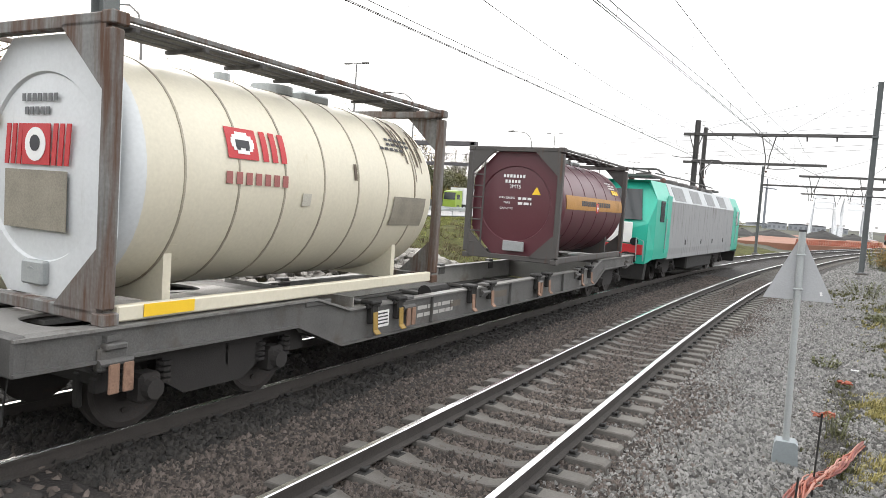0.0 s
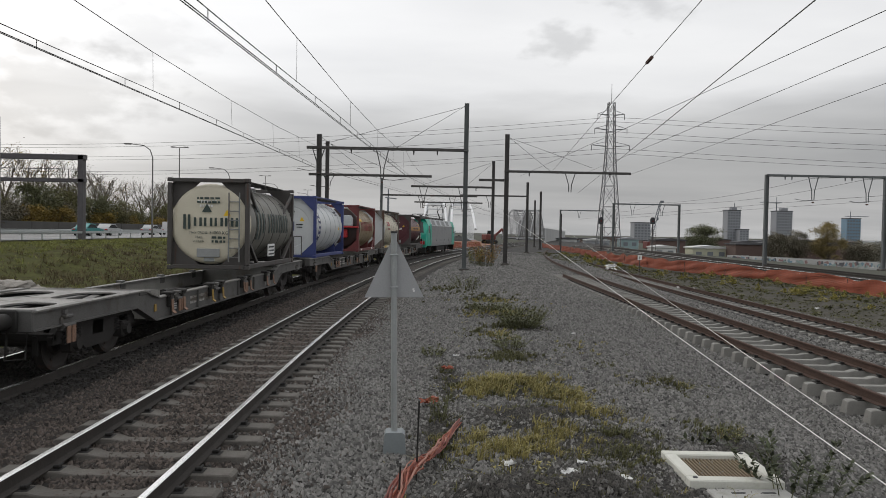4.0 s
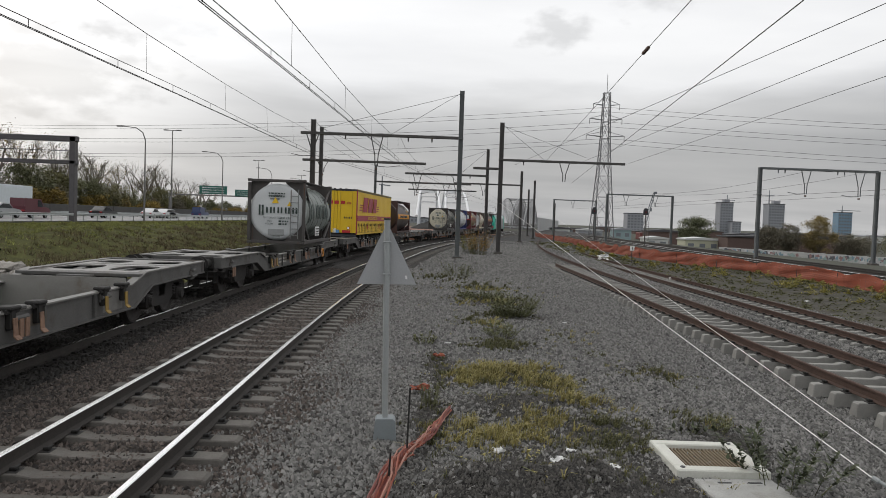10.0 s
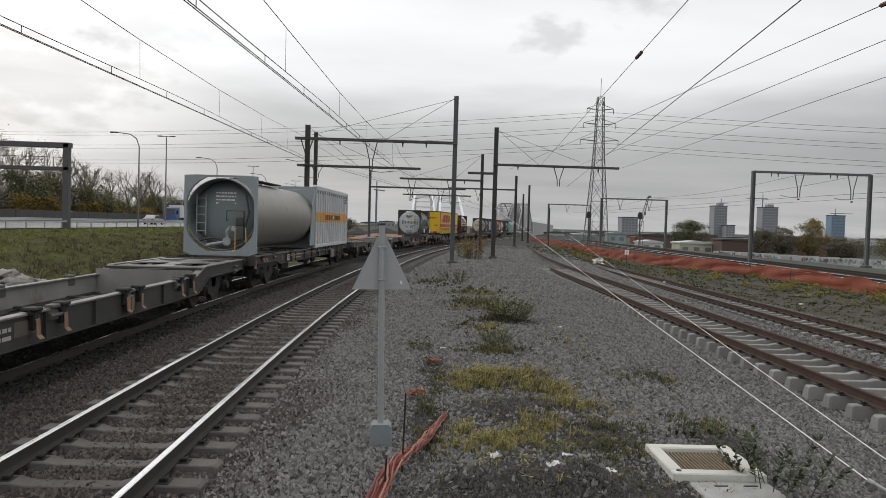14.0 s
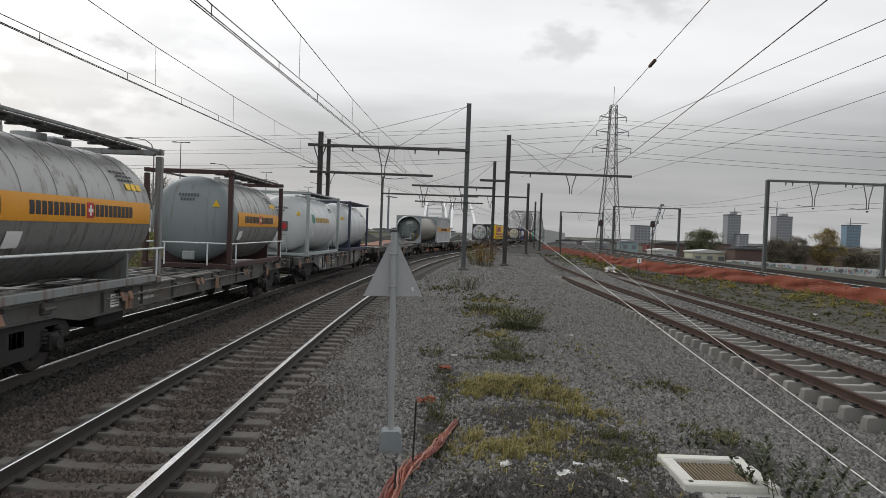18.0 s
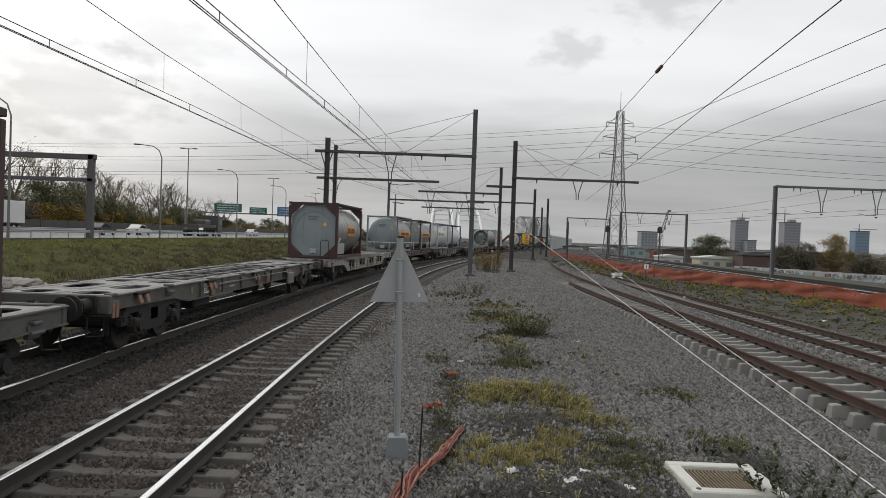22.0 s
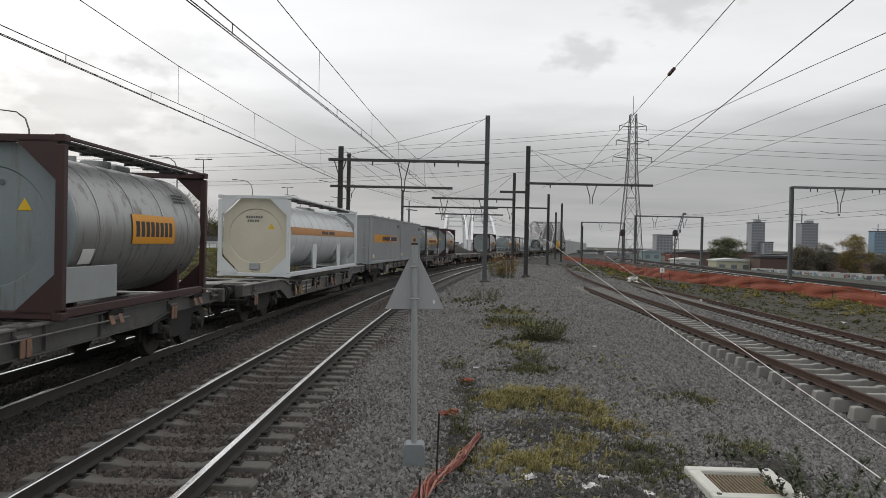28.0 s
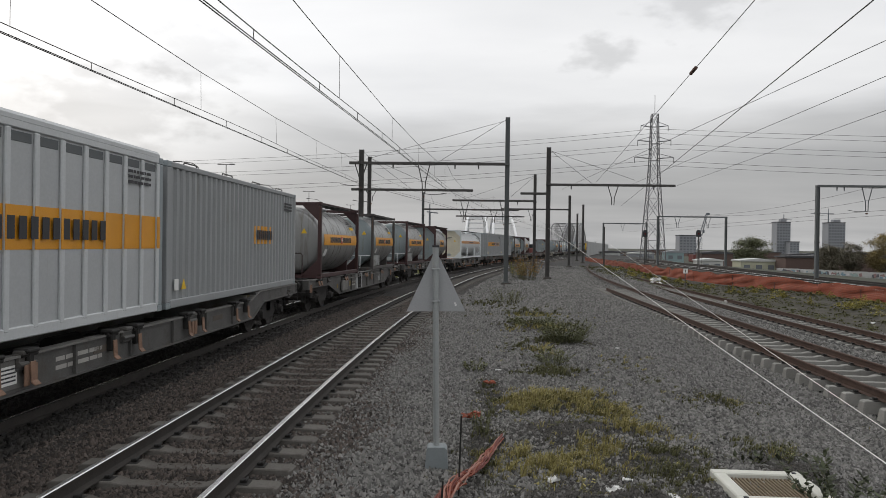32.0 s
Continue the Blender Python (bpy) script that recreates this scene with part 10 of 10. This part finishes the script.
def make_town():
    tower(297, 700, -3.3, 13, 12, 32, 11, 5, "grey concrete tower block in the distance", HAZE_GREY)
    tower(303, 690, -3.3, 9, 12, 13, 5, 3, "low grey block beside a tower", HAZE_GREY, False)
    tower(347, 700, -3.3, 16, 12, 32, 11, 6, "tower block under construction in the distance", HAZE_GREY)
    tower(417, 700, -3.3, 14, 10, 26, 8, 5, "blue clad office block in the distance", HAZE_BLUE, False)
    tower(206, 700, -3.3, 16, 14, 18, 6, 5, "grey flat-roofed block in the distance", HAZE_GREY, False)
    crane(308, 720, -3.3, 36, 12, 30, "thin tower crane beside the towers")
    crane(349, 715, -3.3, 42, 16, 170, "thin tower crane over the building site")
    crane(440, 740, -3.3, 30, 22, 10, "thin tower crane in the distance")
    crane(-27, 420, 0, 22, 12, 70, "dark harbour crane in the distance")
    rng = random.Random(12)
    for i in range(34):
        x = 60 + i * 14 + rng.uniform(-5, 5)
        y = rng.uniform(420, 620)
        shed(x * y / 520, y, -3.3, rng.uniform(8, 20), 12, rng.uniform(2.0, 4.4), rng.choice(("red brick house in the distance", "pale low building in the distance", "grey roofed house in the distance")),
             rng.choice((FAR_BRICK, FAR_BRICK, FAR_WHITE, HAZE_GREY, FAR_TEAL, FAR_ROOF)), 0 if i % 3 else 3, rng.choice((FAR_ROOF, FAR_BRICK, HAZE_GREY)))
    shed(71.5, 184, -3.8, 8.9, 6, 3.2, "cream workshop with a white flat roof behind the tracks", FAR_CREAM, 3, FAR_WHITE)
    shed(64.4, 198, -3.4, 6.2, 6, 2.5, "long low white shed behind the tracks", FAR_WHITE, 2, FAR_WHITE)
    shed(72.0, 216, -3.4, 9.0, 6, 4.4, "dark red brick shed behind the tracks", FAR_BRICK, 0)
    shed(72.5, 262, -3.0, 6.4, 6, 3.9, "pale teal clad shed behind the tracks", FAR_TEAL, 2, HAZE_GREY)
    shed(62.5, 270, -3.0, 9, 6, 3.2, "pale grey shed with a flat roof", HAZE_GREY, 3, FAR_WHITE)
    shed(53, 280, -2.6, 7, 6, 3.0, "low white shed beyond the yard", FAR_WHITE, 2)
    shed(92, 178, -3.6, 33, 6, 4.2, "long dark red brick warehouse behind the trees", FAR_BRICK, 0)
    for i in range(5):
        x = -34 + i * 11 + rng.uniform(-2, 2)
        shed(x, 430 + rng.uniform(0, 60), -1, rng.uniform(8, 14), 10, rng.uniform(3.0, 5.0), "pale grey building beyond the works", HAZE_GREY, 4)
    # painted wall beyond the far track
    ob = thing("graffiti_wall", "long low concrete wall covered in faded graffiti", "wall")
    wm = mat("pale_wall", (0.46, 0.46, 0.45), 0.9, vary=0.15, scale=0.3)
    for i in range(16):
        x0 = 50 + i * 3.6
        part("wall_panel", MB().box((x0, 115 + i * 0.1, -1.5 - i * 0.11), (3.55, 0.2, 1.9), 0.02), wm, ob)
    cols = [mat("graffiti_" + n, c, 0.8, bump=0) for n, c in (("blue", (0.20, 0.30, 0.36)), ("white", (0.55, 0.55, 0.55)), ("red", (0.30, 0.19, 0.18)), ("dark", (0.12, 0.12, 0.13)), ("mint", (0.30, 0.38, 0.36)))]
    for i in range(210):
        x = 49 + rng.random() * 56
        w, h = rng.uniform(0.15, 0.8), rng.uniform(0.25, 0.9)
        part("paint_patch", MB().box((x, 114.84 + (x - 50) / 36, -1.1 - (x - 50) * 0.0306 + rng.uniform(-0.3, 0.2)), (w, 0.02, h * 0.7), 0, Matrix.Rotation(rng.uniform(-0.5, 0.5), 3, "Y")), rng.choice(cols), ob)


make_town()


def make_bridges():
    """White arched bridge ends beyond the works and the dark steel truss that the tracks cross."""
    wm = mat("white_bridge_paint", (0.68, 0.69, 0.70), 0.5, vary=0.05, dirt=(0.5, 0.5, 0.5), dirt_amount=0.2)
    for x0, x1, lab in ((-3.4, 4.6, "white steel arch bridge seen end on"), (6.2, 14.4, "white steel arch bridge beside its twin")):
        ob = thing("arch_bridge", lab, "bridge", "white bridges", at=pose(0, 240, 0))
        for x, lean in ((x0, 0.5), (x1, -0.5)):
            pts = []
            for i in range(15):
                u = i / 14
                pts.append((x + lean * math.sin(math.pi * u) * 1.5, u * 85, -0.5 + 14.0 * math.sin(math.pi * min(1, u * 0.94 + 0.06)) ** 0.75))
            part("arch", MB().tube(pts, 0.45, 8), wm, ob)
            for i in range(2, 13):
                part("hanger", MB().cyl(pts[i], (x, i / 14 * 85, 0), 0.07, seg=5), wm, ob)
        for u in (0.14, 0.22, 0.32, 0.45):
            z = -0.5 + 14.0 * math.sin(math.pi * (u * 0.94 + 0.06)) ** 0.75
            part("cross_beam", MB().box(((x0 + x1) / 2, u * 85, z), (x1 - x0 - 0.8, 0.5, 0.5), 0.05), wm, ob)
        part("deck", MB().box(((x0 + x1) / 2, 42, -0.6), (x1 - x0 + 1, 88, 0.9), 0.05), HAZE_GREY, ob)
    dk = mat("dark_bridge_steel", (0.17, 0.17, 0.175), 0.7, vary=0.12)
    pl = mat("grey_bridge_steel", (0.24, 0.245, 0.25), 0.7, vary=0.12)
    for off, m, lab in ((-8.6, dk, "dark bow-string truss bridge carrying the tracks"), (-4.1, pl, "grey bow-string truss bridge carrying the tracks")):
        ob = thing("truss_bridge", lab, "bridge", "truss bridges")
        s0, s1 = 232, 312
        for side in (0, 5.4 if off < -5 else 4.6):
            def at(u, z):
                return line(s0 + (s1 - s0) * u, off + side, z)
            top = [at(i / 18, 1.5 + 9.8 * math.sin(math.pi * i / 18) ** 0.7) for i in range(19)]
            part("top_chord", MB().tube(top, 0.20, 6), m, ob)
            part("plate_girder", MB().tube([at(0, 0.6), at(0.5, 0.6), at(1, 0.6)], 0.3, 4), m, ob)
            for i in range(1, 18):
                part("hanger", MB().cyl(top[i], at(i / 18, 0.6), 0.075, seg=5), m, ob)
                if i < 17:
                    part("diagonal", MB().cyl(top[i], at((i + 1) / 18, 0.6), 0.045, seg=5), m, ob)
        for i in range(4, 15):
            a, b = line(s0 + (s1 - s0) * i / 18, off, 1.5 + 9.8 * math.sin(math.pi * i / 18) ** 0.7), line(s0 + (s1 - s0) * i / 18, off + (5.4 if off < -5 else 4.6), 1.5 + 9.8 * math.sin(math.pi * i / 18) ** 0.7)
            part("sway_brace", MB().cyl(a, b, 0.07, seg=5), m, ob)
    # retaining wall along the approach beyond the bridge, and works in front of the white arches
    wall = thing("approach_wall", "long pale concrete wall beside the bridge approach", "wall")
    cm = mat("approach_concrete", (0.33, 0.335, 0.335), 0.9, vary=0.12, scale=0.2)
    for i in range(30):
        p, q = line(222 + i * 8, 5.6, 0), line(230 + i * 8, 5.6, 0)
        part("wall_panel", MB().bar((p.x, p.y, 1.9), (q.x, q.y, 1.9), 0.3, 4.6), cm, wall)
    sand = mat("orange_sand", (0.21, 0.105, 0.07), 0.95, vary=0.25, scale=0.2)
    solid("works_sand", MB().prism([(-12, 112), (-2.5, 114), (8, 126), (14, 140), (14, 236), (-12, 236)], 2, -1.2, -0.16), sand, "patch of reddish sand at the bridge works", "sand")
    rng = random.Random(6)
    spoil = mat("black_spoil", (0.034, 0.033, 0.032), 0.95, vary=0.3)
    for cx, cy, w, tall in ((0.5, 190, 5.0, 2.2), (-9.5, 178, 5.5, 1.6), (7.5, 205, 4.0, 1.7), (-19.8, 150, 3.6, 2.3), (-14.2, 158, 3.2, 1.5)):
        heap, n = MB(), 20
        for j in range(6):
            for i in range(n):
                a, q = 2 * math.pi * i / n, 1 - j / 5
                heap.v.append(Vector((cx + w * q * math.cos(a) * rng.uniform(0.9, 1.1), cy + 4 * q * math.sin(a), -0.2 + tall * (1 - q) ** 0.8 * rng.uniform(0.9, 1.05))))
        for j in range(5):
            for i in range(n):
                heap.f.append((j * n + i, j * n + (i + 1) % n, (j + 1) * n + (i + 1) % n, (j + 1) * n + i))
        solid("spoil_heap", heap, spoil, "dark heap of spoil before the white bridges", "heap", "spoil heaps")
    ob = thing("excavator", "red and dark excavator parked at the works", "excavator", at=pose(13.5, 168, -0.2, 0, 0, 30))
    part("tracks", MB().box((0, -0.9, 0.45), (3.4, 0.6, 0.9), 0.3).box((0, 0.9, 0.45), (3.4, 0.6, 0.9), 0.3), BLACK, ob)
    rd = mat("dull_red_machine_paint", (0.13, 0.03, 0.025), 0.6, dirt=GRIME, dirt_amount=0.4)
    part("house", MB().box((-0.3, 0, 1.6), (2.8, 2.3, 1.3), 0.2), rd, ob)
    part("cab", MB().box((0.6, 0.6, 2.4), (1.3, 1.0, 1.5), 0.1), GLASS_DARK, ob)
    part("boom", MB().bar((1.0, 0, 1.6), (3.6, 0, 3.6), 0.4, 0.5, 0.05).bar((3.6, 0, 3.6), (4.8, 0, 1.0), 0.35, 0.4, 0.05), rd, ob)


make_bridges()



def make_small_far_things():
    ob = thing("track_sign", "small white sign on a thin dark post", "sign", at=pose(15.95, 54.2, 0))
    part("post", MB().cyl((0, 0, -0.45), (0, 0, 0.85), 0.03, seg=8), STEEL_DARK, ob)
    part("plate", MB().box((0, -0.04, 0.72), (0.34, 0.02, 0.36), 0.004), WHITE, ob)
    part("numeral_bar", MB().box((0, -0.054, 0.72), (0.06, 0.006, 0.2)), INK, ob)
    # a crane with a leaning lattice boom beyond the yard
    ob = thing("mobile_crane", "crane with a leaning lattice boom beyond the yard", "crane", "distant cranes", at=pose(92.0, 300, -3.2))
    a, b = Vector((0.2, 0, 3.0)), Vector((4.7, 0, 20.0))
    for dx, dy in ((-0.6, -0.6), (0.6, -0.6), (0.6, 0.6), (-0.6, 0.6)):
        part("boom_rail", MB().cyl(a + Vector((dx, dy, 0)), b + Vector((dx * 0.5, dy * 0.5, 0)), 0.10, seg=5), HAZE_DARK, ob)
    for i in range(9):
        p, q = a.lerp(b, i / 9), a.lerp(b, (i + 1) / 9)
        part("boom_lacing", MB().cyl(p + Vector((-0.5, -0.5, 0)), q + Vector((0.5, -0.5, 0)), 0.07, seg=4), HAZE_DARK, ob)
    part("boom_head", MB().box(b + Vector((0.5, 0, 0.2)), (1.4, 0.8, 0.9), 0.1), HAZE_DARK, ob)
    part("hoist_rope", MB().cyl(b + Vector((0.2, 0, 0)), (3.6, 0, 13.5), 0.05, seg=4), HAZE_DARK, ob)
    part("hook_block", MB().box((3.6, 0, 12.9), (0.7, 0.5, 1.4), 0.15), HAZE_DARK, ob)
    part("carrier", MB().box((0, 0, 1.6), (3.0, 7.0, 3.0), 0.2), mat("dull_red_machine_paint", (0.13, 0.03, 0.025), 0.6), ob)
    # paper and sheeting blown against the fence and the siding
    for x, y, s, sd in ((15.4, 60.5, 0.5, 41), (16.5, 65.0, 0.45, 42), (17.3, 68.0, 0.5, 43), (16.8, 30.5, 0.14, 44), (14.6, 41.0, 0.3, 45), (15.0, 40.5, 0.2, 46)):
        solid("litter_scrap", crumple(x, y, float(height(x, y)) + 0.02, s, sd), PAPER, "pale torn sheeting lying beside the siding", "litter", "litter")


make_small_far_things()


# ---------------------------------------------------------------- what moves
def run(t):
    """How far the train has gone by t seconds."""
    u = (t - 16) / 16
    return 183.894 * u + 0.3197 * u ** 2 + 0.9682 * u ** 3 - 1.9807 * u ** 4 - 0.55 * max(0.0, 1 - t / 3) ** 1.6


def ride(mid, half, place, t):
    """The pose of something on a carrier whose bogies stand half metres before and behind mid."""
    s = mid + run(t)
    a, b = line(s + half), line(s - half)
    d = a - b
    turn = math.degrees(math.atan2(-d.x, d.y))
    m = (a + b) / 2
    return pose(m.x, m.y, 0, 0, 0, turn) @ Matrix.Translation((0, place, 0))


def motions():
    for ob, mid, half, place in MOVERS:
        walk(ob, [(t, ride(mid, half, place, t)) for t in (0, 0.5, 1, 1.5, 2, 2.5, *range(3, 33))])
    for ob, lane, t0, y0, v in TRAFFIC:
        walk(ob, [(t, pose(lane, y0 + v * (t - t0), ROAD_Z, 0, 0, 0 if v > 0 else 180)) for t in (0, 8, 16, 24, 32)])
    # the wheels roll; alike wheelsets share one set of keys
    done = {}
    for w in WHEELSETS:
        key = tuple(round(q, 3) for q in w.location)
        if key not in done:
            rows = []
            for f in range(0, 961):
                t = f / 30
                rows.append((t, pose(*key) @ Matrix.Rotation(-(run(t) - run(0)) / WHEEL_R, 4, "X")))
            walk(w, rows)
            done[key] = w.animation_data
        else:
            w.rotation_mode = "QUATERNION"
            a = w.animation_data_create()
            a.action = done[key].action
            a.action_slot = done[key].action_slot


motions()
